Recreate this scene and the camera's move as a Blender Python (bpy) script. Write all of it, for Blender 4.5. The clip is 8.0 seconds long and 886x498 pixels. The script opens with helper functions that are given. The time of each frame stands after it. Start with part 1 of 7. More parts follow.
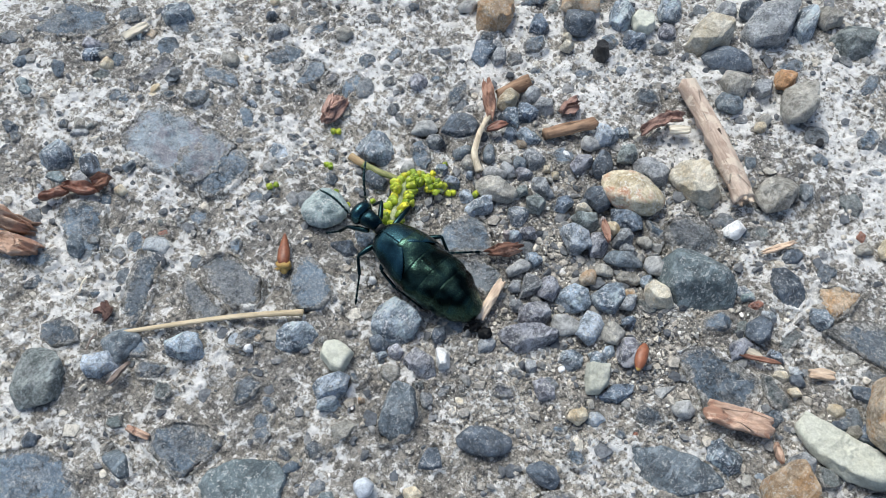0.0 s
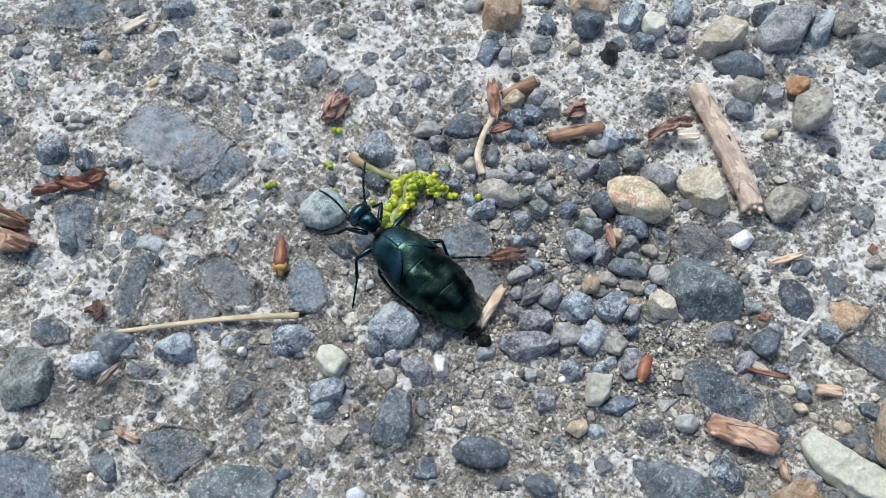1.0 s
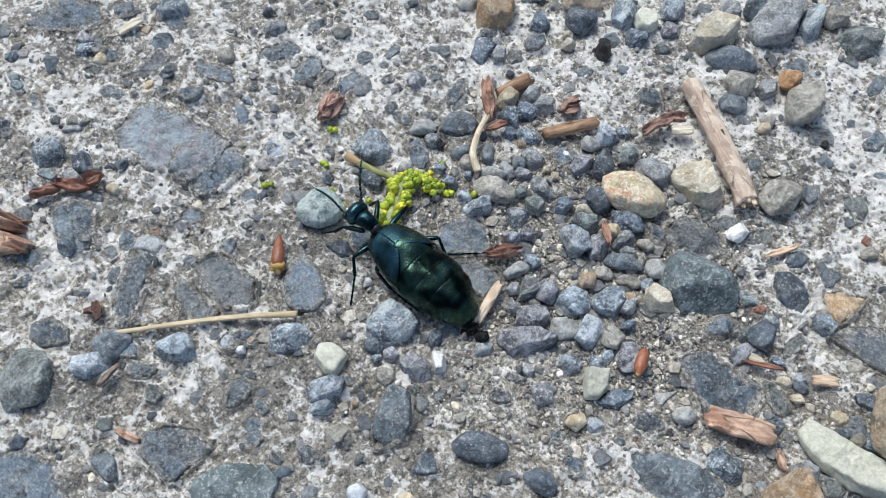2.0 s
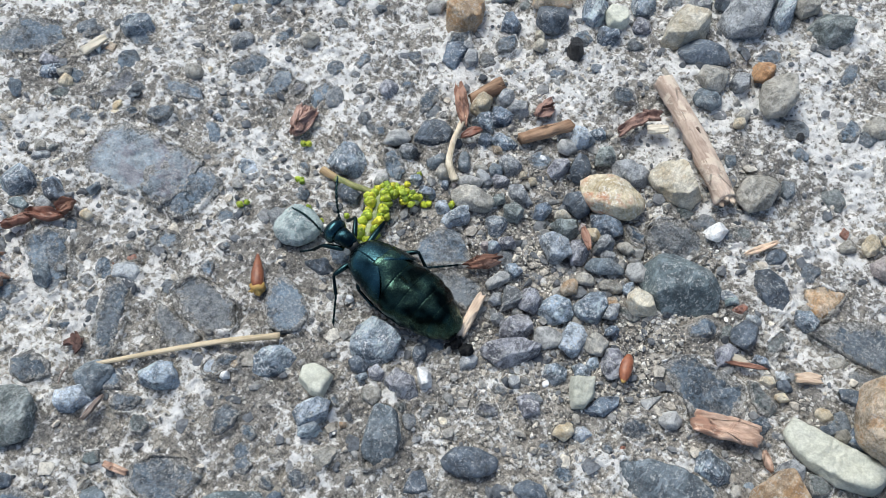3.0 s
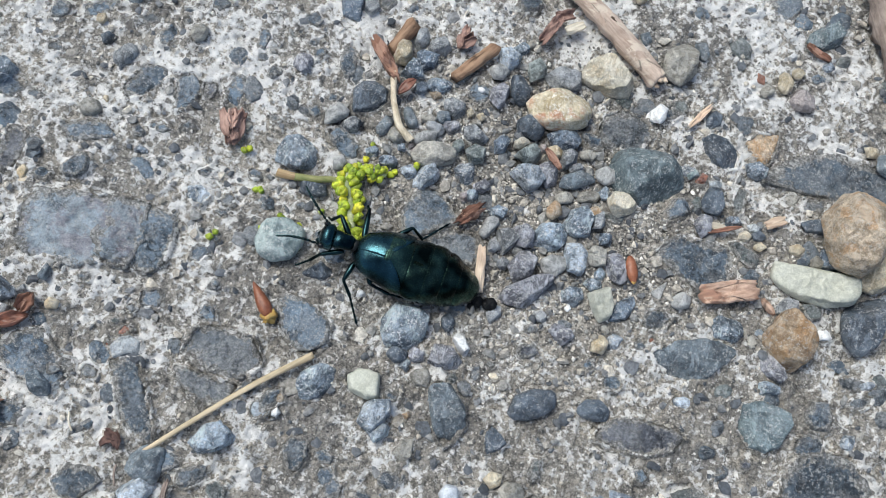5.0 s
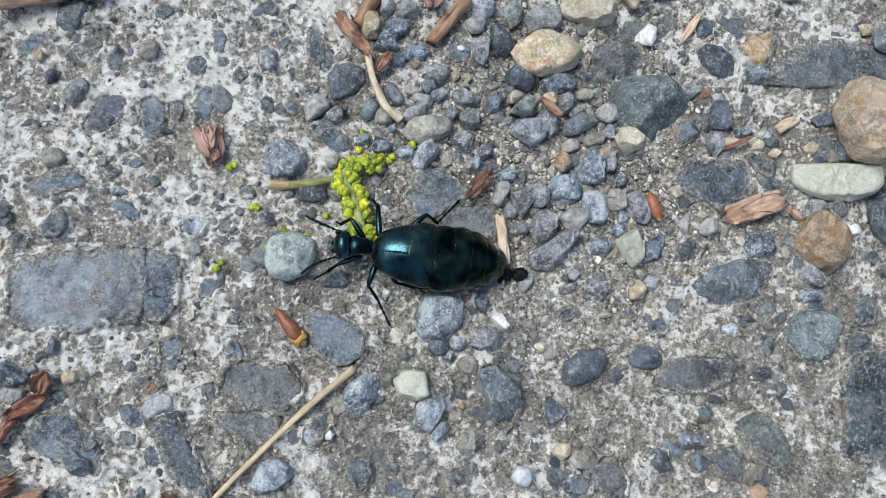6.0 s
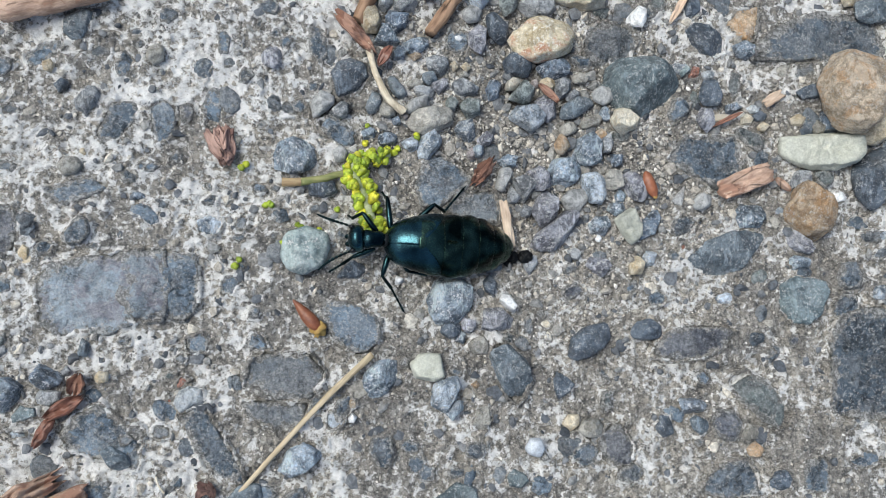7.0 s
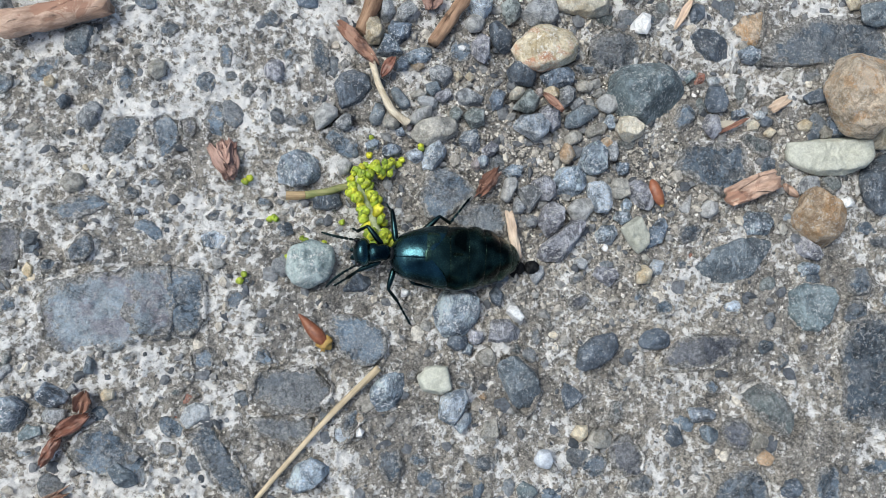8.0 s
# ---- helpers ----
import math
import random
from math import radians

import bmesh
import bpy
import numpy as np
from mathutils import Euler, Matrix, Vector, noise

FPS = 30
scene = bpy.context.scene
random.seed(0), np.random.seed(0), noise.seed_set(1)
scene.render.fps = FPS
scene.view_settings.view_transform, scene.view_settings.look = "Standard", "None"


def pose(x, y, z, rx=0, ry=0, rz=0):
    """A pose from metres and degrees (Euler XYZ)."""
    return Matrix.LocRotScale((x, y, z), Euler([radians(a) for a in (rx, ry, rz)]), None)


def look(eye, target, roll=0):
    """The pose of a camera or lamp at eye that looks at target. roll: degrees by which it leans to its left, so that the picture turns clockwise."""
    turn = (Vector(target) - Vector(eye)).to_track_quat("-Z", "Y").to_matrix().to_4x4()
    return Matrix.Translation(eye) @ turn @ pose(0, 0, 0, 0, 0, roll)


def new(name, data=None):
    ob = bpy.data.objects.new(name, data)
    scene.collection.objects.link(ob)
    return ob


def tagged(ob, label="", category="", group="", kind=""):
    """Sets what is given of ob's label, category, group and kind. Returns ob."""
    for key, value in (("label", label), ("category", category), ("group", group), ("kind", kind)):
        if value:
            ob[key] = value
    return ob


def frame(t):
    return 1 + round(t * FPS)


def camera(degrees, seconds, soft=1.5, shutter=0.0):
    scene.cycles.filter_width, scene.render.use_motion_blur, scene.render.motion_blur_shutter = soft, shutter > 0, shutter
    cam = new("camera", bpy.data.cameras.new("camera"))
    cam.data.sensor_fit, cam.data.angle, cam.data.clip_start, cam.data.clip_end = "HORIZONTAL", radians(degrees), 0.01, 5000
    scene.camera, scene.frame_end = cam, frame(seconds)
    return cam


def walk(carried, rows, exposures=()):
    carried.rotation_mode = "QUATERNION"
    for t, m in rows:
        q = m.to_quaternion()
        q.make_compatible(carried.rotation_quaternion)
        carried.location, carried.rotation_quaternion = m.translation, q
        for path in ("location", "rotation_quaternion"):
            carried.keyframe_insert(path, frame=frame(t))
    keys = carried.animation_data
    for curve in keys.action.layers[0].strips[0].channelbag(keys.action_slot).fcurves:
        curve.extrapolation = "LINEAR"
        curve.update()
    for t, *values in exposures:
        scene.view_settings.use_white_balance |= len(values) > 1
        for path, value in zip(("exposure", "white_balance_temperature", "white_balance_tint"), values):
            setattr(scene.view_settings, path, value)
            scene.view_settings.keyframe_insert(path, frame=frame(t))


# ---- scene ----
MM = 0.001
cam = camera(50.5, 8.0, soft=0.5)
# a hand-held telephone, swung from a slanted view to one from above
PATH = [
    (0, 0.04336, -0.05075, 0.13295, 27.74, -0.03, 39.00),
    (0.5, 0.04430, -0.05003, 0.13081, 27.94, -0.04, 40.01),
    (1, 0.04240, -0.04818, 0.13048, 27.55, -0.22, 40.15),
    (1.5, 0.04329, -0.04918, 0.13072, 27.66, -0.17, 39.67),
    (2.8, 0.04021, -0.04528, 0.13141, 26.54, 0.12, 37.94),
    (3, 0.03908, -0.04383, 0.13324, 25.72, 0.04, 36.55),
    (3.5, 0.03253, -0.04889, 0.14061, 24.23, -2.28, 31.12),
    (4, 0.02024, -0.06116, 0.14299, 25.47, -6.34, 25.63),
    (4.5, 0.00869, -0.05342, 0.14460, 20.68, -6.58, 20.38),
    (4.7, 0.00333, -0.04699, 0.14353, 17.81, -6.91, 18.26),
    (5.8, -0.01322, -0.02604, 0.13610, 11.10, -7.51, 3.57),
    (6, -0.01572, -0.02544, 0.13549, 9.97, -8.00, 1.85),
    (6.5, -0.02093, -0.02319, 0.13923, 8.00, -9.08, -0.31),
    (7, -0.02125, -0.01936, 0.14181, 6.68, -8.95, -0.85),
    (7.5, -0.02204, -0.01831, 0.14142, 6.65, -8.96, -1.27),
    (8, -0.02132, -0.01692, 0.14119, 6.55, -8.61, -1.50),
]
walk(cam, [(t, pose(*p)) for t, *p in PATH], exposures=[(0, 0.25, 6130, 4), (3, 0.25, 6130, 4), (4.5, 0.19, 6130, 4), (6, 0.11, 6130, 4), (8, 0.11, 6130, 4)])

# ---------------------------------------------------------------- light
world = bpy.data.worlds.new("overcast_sky")
scene.world = world
world.use_nodes = True
wn = world.node_tree.nodes
wl = world.node_tree.links
sky = wn.new("ShaderNodeTexSky")
sky.sky_type = "NISHITA"
sky.sun_disc = False
SUN_ELEVATION, SUN_AZIMUTH = 60.0, 158.0
sky.sun_elevation = radians(SUN_ELEVATION)
sky.sun_rotation = radians(90 - SUN_AZIMUTH)
sky.air_density, sky.dust_density, sky.ozone_density = 1.0, 4.0, 1.0
wl.new(sky.outputs[0], wn["Background"].inputs[0])
wn["Background"].inputs[1].default_value = 0.118
sun = new("sun", bpy.data.lights.new("sun", "SUN"))
sun.data.energy, sun.data.angle, sun.data.color = 1.95, radians(28), (1.0, 0.955, 0.89)
a, e = radians(SUN_AZIMUTH), radians(SUN_ELEVATION)
sun.matrix_world = look((math.cos(a) * math.cos(e), math.sin(a) * math.cos(e), math.sin(e)), (0, 0, 0))


# ---------------------------------------------------------------- materials
def ramp(nt, x, *stops):
    r = nt.nodes.new("ShaderNodeValToRGB")
    while len(r.color_ramp.elements) < len(stops):
        r.color_ramp.elements.new(0.5)
    for el, (p, c) in zip(r.color_ramp.elements, stops):
        el.position = p
        el.color = (*c, 1) if isinstance(c, tuple) else (c, c, c, 1)
    nt.links.new(x, r.inputs[0])
    return r.outputs[0]


def tex_noise(nt, co, scale, detail=4, rough=0.6, distort=0.0):
    n = nt.nodes.new("ShaderNodeTexNoise")
    n.inputs["Scale"].default_value, n.inputs["Detail"].default_value = scale, detail
    n.inputs["Roughness"].default_value, n.inputs["Distortion"].default_value = rough, distort
    nt.links.new(co, n.inputs["Vector"])
    return n.outputs["Fac"]


def tex_cells(nt, co, scale, feature="F1", out="Distance", smooth=None):
    n = nt.nodes.new("ShaderNodeTexVoronoi")
    n.feature = feature
    n.inputs["Scale"].default_value = scale
    nt.links.new(co, n.inputs["Vector"])
    return n.outputs[out]


def mix(nt, fac, a, b, mode="MIX"):
    m = nt.nodes.new("ShaderNodeMix")
    m.data_type, m.blend_type = "RGBA", mode
    for sock, v in ((m.inputs[0], fac), (m.inputs[6], a), (m.inputs[7], b)):
        if isinstance(v, (int, float)):
            sock.default_value = v if sock.type == "VALUE" else (v, v, v, 1)
        elif isinstance(v, tuple):
            sock.default_value = (*v, 1)
        else:
            nt.links.new(v, sock)
    return m.outputs[2]


def calc(nt, op, a, b=0.5, c=0.0):
    m = nt.nodes.new("ShaderNodeMath")
    m.operation = op
    for sock, v in zip(m.inputs, (a, b, c)):
        if isinstance(v, (int, float)):
            sock.default_value = v
        else:
            nt.links.new(v, sock)
    return m.outputs[0]


def bump(nt, h, strength, dist, prev=None):
    b = nt.nodes.new("ShaderNodeBump")
    b.inputs["Strength"].default_value, b.inputs["Distance"].default_value = strength, dist
    nt.links.new(h, b.inputs["Height"])
    if prev:
        nt.links.new(prev, b.inputs["Normal"])
    return b.outputs[0]


def start(name):
    m = bpy.data.materials.new(name)
    m.use_nodes = True
    nt = m.node_tree
    co = nt.nodes.new("ShaderNodeTexCoord").outputs["Object"]
    return m, nt, nt.nodes["Principled BSDF"], co


def shifted(nt, co):
    """Object coordinates moved by each object's own random number."""
    info = nt.nodes.new("ShaderNodeObjectInfo")
    v = nt.nodes.new("ShaderNodeVectorMath")
    v.operation = "ADD"
    nt.links.new(co, v.inputs[0])
    nt.links.new(info.outputs["Random"], v.inputs[1])
    return v.outputs[0], info.outputs["Random"]


def stone_material(name, dark, light, fleck=(0.66, 0.66, 0.64), flecks=0.3, dust=0.25, rough=0.62, stain=None, pits=0.75, grain=0.2, worn=False):
    m, nt, bs, co = start(name)
    co, rnd = shifted(nt, co)
    big = tex_noise(nt, co, 230, 3, 0.6, 1.0)
    mid = tex_noise(nt, co, 800, 6, 0.78, 0.6)
    col = ramp(nt, mix(nt, 0.55, big, mid), (0.44, dark), (0.5, tuple(0.5 * (p + q) for p, q in zip(dark, light))), (0.56, light))
    skin = None
    if worn:
        # a paler smooth skin, broken away over a dark pitted heart
        skin = ramp(nt, calc(nt, "ADD", calc(nt, "MULTIPLY", tex_noise(nt, co, 105, 3, 0.6, 0.8), 0.55), calc(nt, "MULTIPLY", tex_noise(nt, co, 480, 6, 0.75, 0.6), 0.45)), (0.492, 0.0), (0.508, 1.0))
        heart = mix(nt, 1.0, col, ramp(nt, tex_noise(nt, co, 1500, 4, 0.75), (0.4, 0.62), (0.58, 1.05)), "MULTIPLY")
        col = mix(nt, skin, heart, mix(nt, 0.65, col, tuple(c * 1.2 for c in light)))
    if stain:
        col = mix(nt, ramp(nt, tex_noise(nt, co, 230, 5, 0.7, 0.3), (0.5, 0.0), (0.58, 0.8)), col, stain)
    # each stone a little lighter or darker than the next
    col = mix(nt, 1.0, col, ramp(nt, rnd, (0.0, 0.82), (1.0, 1.25)), "MULTIPLY")
    col = mix(nt, 1.0, col, ramp(nt, tex_noise(nt, co, 3600, 3, 0.7), (0.42, 1 - grain), (0.58, 1 + grain)), "MULTIPLY")
    col = mix(nt, 1.0, col, ramp(nt, tex_noise(nt, co, 1500, 4, 0.8), (0.42, 1 - grain), (0.58, 1 + grain)), "MULTIPLY")
    # scuffs and mineral streaks
    streak = nt.nodes.new("ShaderNodeMapping")
    streak.inputs["Scale"].default_value = (1.0, 0.3, 0.6)
    streak.inputs["Rotation"].default_value = (0.4, 0.2, 0.9)
    nt.links.new(co, streak.inputs["Vector"])
    col = mix(nt, ramp(nt, tex_noise(nt, streak.outputs[0], 650, 5, 0.75, 0.4), (0.54, 0.0), (0.6, 0.12 if worn else min(0.6, pits * 0.9))), col, tuple(c * 1.15 if light[0] > 0.42 else min(0.85, c * 1.9 + 0.06) for c in light))
    # convex edges mixed towards a paler tone, broken up by noise
    edge = nt.nodes.new("ShaderNodeNewGeometry").outputs["Pointiness"]
    edge = calc(nt, "ADD", edge, calc(nt, "MULTIPLY", calc(nt, "SUBTRACT", mid, 0.5), 0.25))
    col = mix(nt, ramp(nt, edge, (0.52, 0.0), (0.6, 0.4)), col, tuple(c * 1.15 if light[0] > 0.42 else min(0.85, c * 1.5 + 0.06) for c in light))
    if dust:
        caked = calc(nt, "ADD", calc(nt, "MULTIPLY", tex_noise(nt, co, 190, 3, 0.6, 0.6), 0.5), calc(nt, "MULTIPLY", tex_noise(nt, co, 900, 6, 0.8, 0.8), 0.5))
        grey = ramp(nt, tex_noise(nt, co, 1800, 3, 0.7), (0.4, (0.2, 0.2, 0.2)), (0.6, (0.54, 0.537, 0.53)))
        col = mix(nt, ramp(nt, caked, (0.475 if worn else 0.5, 0.0), (0.53 if worn else 0.6, min(dust * 1.3, 0.95))), col, grey)
    if flecks:
        f1 = ramp(nt, tex_noise(nt, co, 2100, 4, 0.75), (0.545, 0.0), (0.575, 1.0))
        f2 = ramp(nt, tex_noise(nt, co, 520, 3, 0.6), (0.44, 0.2), (0.53, 1.0))
        col = mix(nt, calc(nt, "MULTIPLY", calc(nt, "MULTIPLY", f1, f2), flecks), col, fleck)
    if worn:
        # a torn film of cement left towards the rim
        rim = nt.nodes.new("ShaderNodeAttribute")
        rim.attribute_name = "rim"
        torn = calc(nt, "ADD", calc(nt, "MULTIPLY", tex_noise(nt, co, 240, 3, 0.6, 0.3), 0.5), calc(nt, "MULTIPLY", tex_noise(nt, co, 1050, 5, 0.75, 0.3), 0.5))
        torn = calc(nt, "ADD", torn, calc(nt, "MULTIPLY", rim.outputs["Fac"], 0.22))
        cement = ramp(nt, tex_noise(nt, co, 1700, 4, 0.8), (0.4, (0.15, 0.143, 0.132)), (0.5, (0.31, 0.296, 0.272)), (0.58, (0.62, 0.605, 0.575)))
        col = mix(nt, ramp(nt, torn, (0.592, 0.0), (0.625, 0.85)), col, cement)
    nt.links.new(col, bs.inputs["Base Color"])
    nt.links.new(ramp(nt, mid, (0.4, rough - 0.12), (0.6, rough + 0.12)), bs.inputs["Roughness"])
    b = bump(nt, tex_noise(nt, co, 2600, 4, 0.75), 0.5 * pits, 0.0005)
    b = bump(nt, tex_cells(nt, co, 900), 0.3 * pits, 0.0005, b)
    if worn:
        b = bump(nt, skin, 0.8, 0.0005, b)
        b = bump(nt, caked, 0.6, 0.0012, b)
    nt.links.new(bump(nt, tex_noise(nt, co, 420, 6, 0.75, 0.8), pits, 0.0016, b), bs.inputs["Normal"])
    return m


STONE = {
    "b": stone_material("blue_grey_stone", (0.085, 0.112, 0.142), (0.36, 0.43, 0.505), flecks=0.95, fleck=(0.76, 0.77, 0.78)),
    "d": stone_material("dark_slate_stone", (0.036, 0.049, 0.068), (0.185, 0.235, 0.3), flecks=0.9, fleck=(0.72, 0.74, 0.76), dust=0.2, rough=0.5),
    "g": stone_material("grey_stone", (0.14, 0.15, 0.162), (0.43, 0.448, 0.466), flecks=0.7),
    "s": stone_material("smooth_grey_stone", (0.19, 0.192, 0.188), (0.38, 0.38, 0.37), flecks=0.3, dust=0.15, pits=0.35, grain=0.12),
    "p": stone_material("pale_speckled_stone", (0.12, 0.15, 0.185), (0.56, 0.62, 0.69), flecks=0.9, rough=0.55),
    "v": stone_material("violet_grey_stone", (0.12, 0.122, 0.146), (0.38, 0.385, 0.43), flecks=0.75),
    "v2": stone_material("pink_grey_stone", (0.3, 0.26, 0.25), (0.45, 0.4, 0.39), flecks=0.2),
    "V": stone_material("mottled_violet_stone", (0.105, 0.125, 0.15), (0.36, 0.425, 0.485), flecks=0.5, dust=0.2, stain=(0.28, 0.262, 0.305), pits=0.8, grain=0.1, worn=True),
    "t": stone_material("green_grey_stone", (0.095, 0.115, 0.112), (0.29, 0.325, 0.318), flecks=0.4),
    "T2": stone_material("teal_grey_stone", (0.06, 0.084, 0.096), (0.165, 0.21, 0.225), flecks=0.5, dust=0.15, pits=0.4, grain=0.14),
    "T3": stone_material("pale_teal_stone", (0.2, 0.265, 0.272), (0.46, 0.545, 0.54), flecks=0.8, dust=0.12, pits=0.5, grain=0.1),
    "B": stone_material("smooth_blue_grey_stone", (0.052, 0.069, 0.086), (0.15, 0.184, 0.212), flecks=0.4, dust=0.2, rough=0.5, pits=0.5, grain=0.14),
    "D": stone_material("smooth_dark_stone", (0.027, 0.038, 0.053), (0.092, 0.116, 0.148), flecks=0.4, dust=0.12, rough=0.48, pits=0.5, grain=0.14),
    "q": stone_material("pale_blue_white_stone", (0.2, 0.23, 0.25), (0.58, 0.61, 0.63), flecks=0.8, dust=0.15, rough=0.5),
    "m": stone_material("muted_tan_grey_stone", (0.24, 0.226, 0.195), (0.5, 0.478, 0.425), flecks=0.35, dust=0.2, grain=0.14),
    "n3": stone_material("pale_tan_red_stone", (0.4, 0.32, 0.19), (0.7, 0.62, 0.46), flecks=0.9, fleck=(0.8, 0.77, 0.7), dust=0.05, stain=(0.46, 0.2, 0.11), grain=0.12, pits=0.4),
    "o2": stone_material("bright_orange_stone", (0.36, 0.18, 0.075), (0.6, 0.36, 0.19), flecks=0.2, dust=0.1, grain=0.15),
    "n": stone_material("tan_stone", (0.33, 0.255, 0.175), (0.62, 0.52, 0.4), flecks=0.4, dust=0.1, stain=(0.5, 0.315, 0.17), grain=0.14),
    "O": stone_material("orange_stone", (0.33, 0.225, 0.135), (0.6, 0.47, 0.33), flecks=0.5, dust=0.12, stain=(0.5, 0.29, 0.13), grain=0.14),
    "c": stone_material("cream_stone", (0.58, 0.52, 0.4), (0.84, 0.79, 0.67), flecks=0.15, dust=0.12, stain=(0.6, 0.5, 0.34), grain=0.12),
    "c2": stone_material("pale_green_grey_stone", (0.42, 0.425, 0.355), (0.53, 0.535, 0.455), flecks=0.2, pits=0.25, dust=0.08, grain=0.08),
    "y": stone_material("yellow_tan_stone", (0.52, 0.43, 0.285), (0.76, 0.68, 0.53), flecks=0.2, dust=0.1, stain=(0.5, 0.37, 0.2), grain=0.14),
    "w": stone_material("white_quartz", (0.62, 0.62, 0.61), (0.88, 0.88, 0.87), flecks=0.0, dust=0.12, rough=0.4, pits=0.35, grain=0.08),
    "w2": stone_material("smooth_white_stone", (0.42, 0.45, 0.49), (0.56, 0.59, 0.63), flecks=0.0, dust=0.0, rough=0.4, pits=0.1, grain=0.1),
    "r": stone_material("rust_red_stone", (0.16, 0.06, 0.04), (0.32, 0.15, 0.1), flecks=0.2),
    "k": stone_material("black_cinder", (0.008, 0.008, 0.01), (0.03, 0.03, 0.034), flecks=0.1, dust=0.05, rough=0.45, pits=1.0),
}
SET_STONE = {
    "b": stone_material("blue_grey_set_stone", (0.048, 0.068, 0.09), (0.195, 0.252, 0.315), flecks=0.5, dust=0.28, pits=0.8, grain=0.12, worn=True),
    "d": stone_material("dark_slate_set_stone", (0.036, 0.048, 0.062), (0.12, 0.158, 0.2), flecks=0.5, dust=0.22, pits=0.8, grain=0.12, worn=True),
    "g": stone_material("grey_set_stone", (0.068, 0.08, 0.093), (0.225, 0.252, 0.28), flecks=0.3, dust=0.36, pits=0.9, grain=0.12, worn=True),
    "t": stone_material("green_grey_set_stone", (0.056, 0.074, 0.077), (0.185, 0.218, 0.215), flecks=0.3, dust=0.3, pits=0.8, grain=0.12, worn=True),
    "v": stone_material("violet_grey_set_stone", (0.06, 0.066, 0.083), (0.18, 0.19, 0.22), flecks=0.3, dust=0.28, pits=0.9, grain=0.12, worn=True),
}
WORD = {"T3": "pale teal", "B": "smooth blue-grey", "D": "smooth dark blue-grey", "q": "pale blue-white", "m": "muted tan-grey", "n3": "pale tan and red", "o2": "bright orange", "b": "blue-grey", "d": "dark slate", "g": "grey", "s": "smooth grey", "p": "pale speckled grey", "v": "violet-grey", "v2": "pinkish grey",
        "V": "mottled violet-grey", "t": "green-grey", "T2": "teal-grey", "n": "tan brown", "O": "orange-brown", "c": "cream white",
        "c2": "pale greenish grey", "y": "yellow-tan", "w": "white quartz", "w2": "smooth bluish white", "r": "rust-red", "k": "black cinder"}


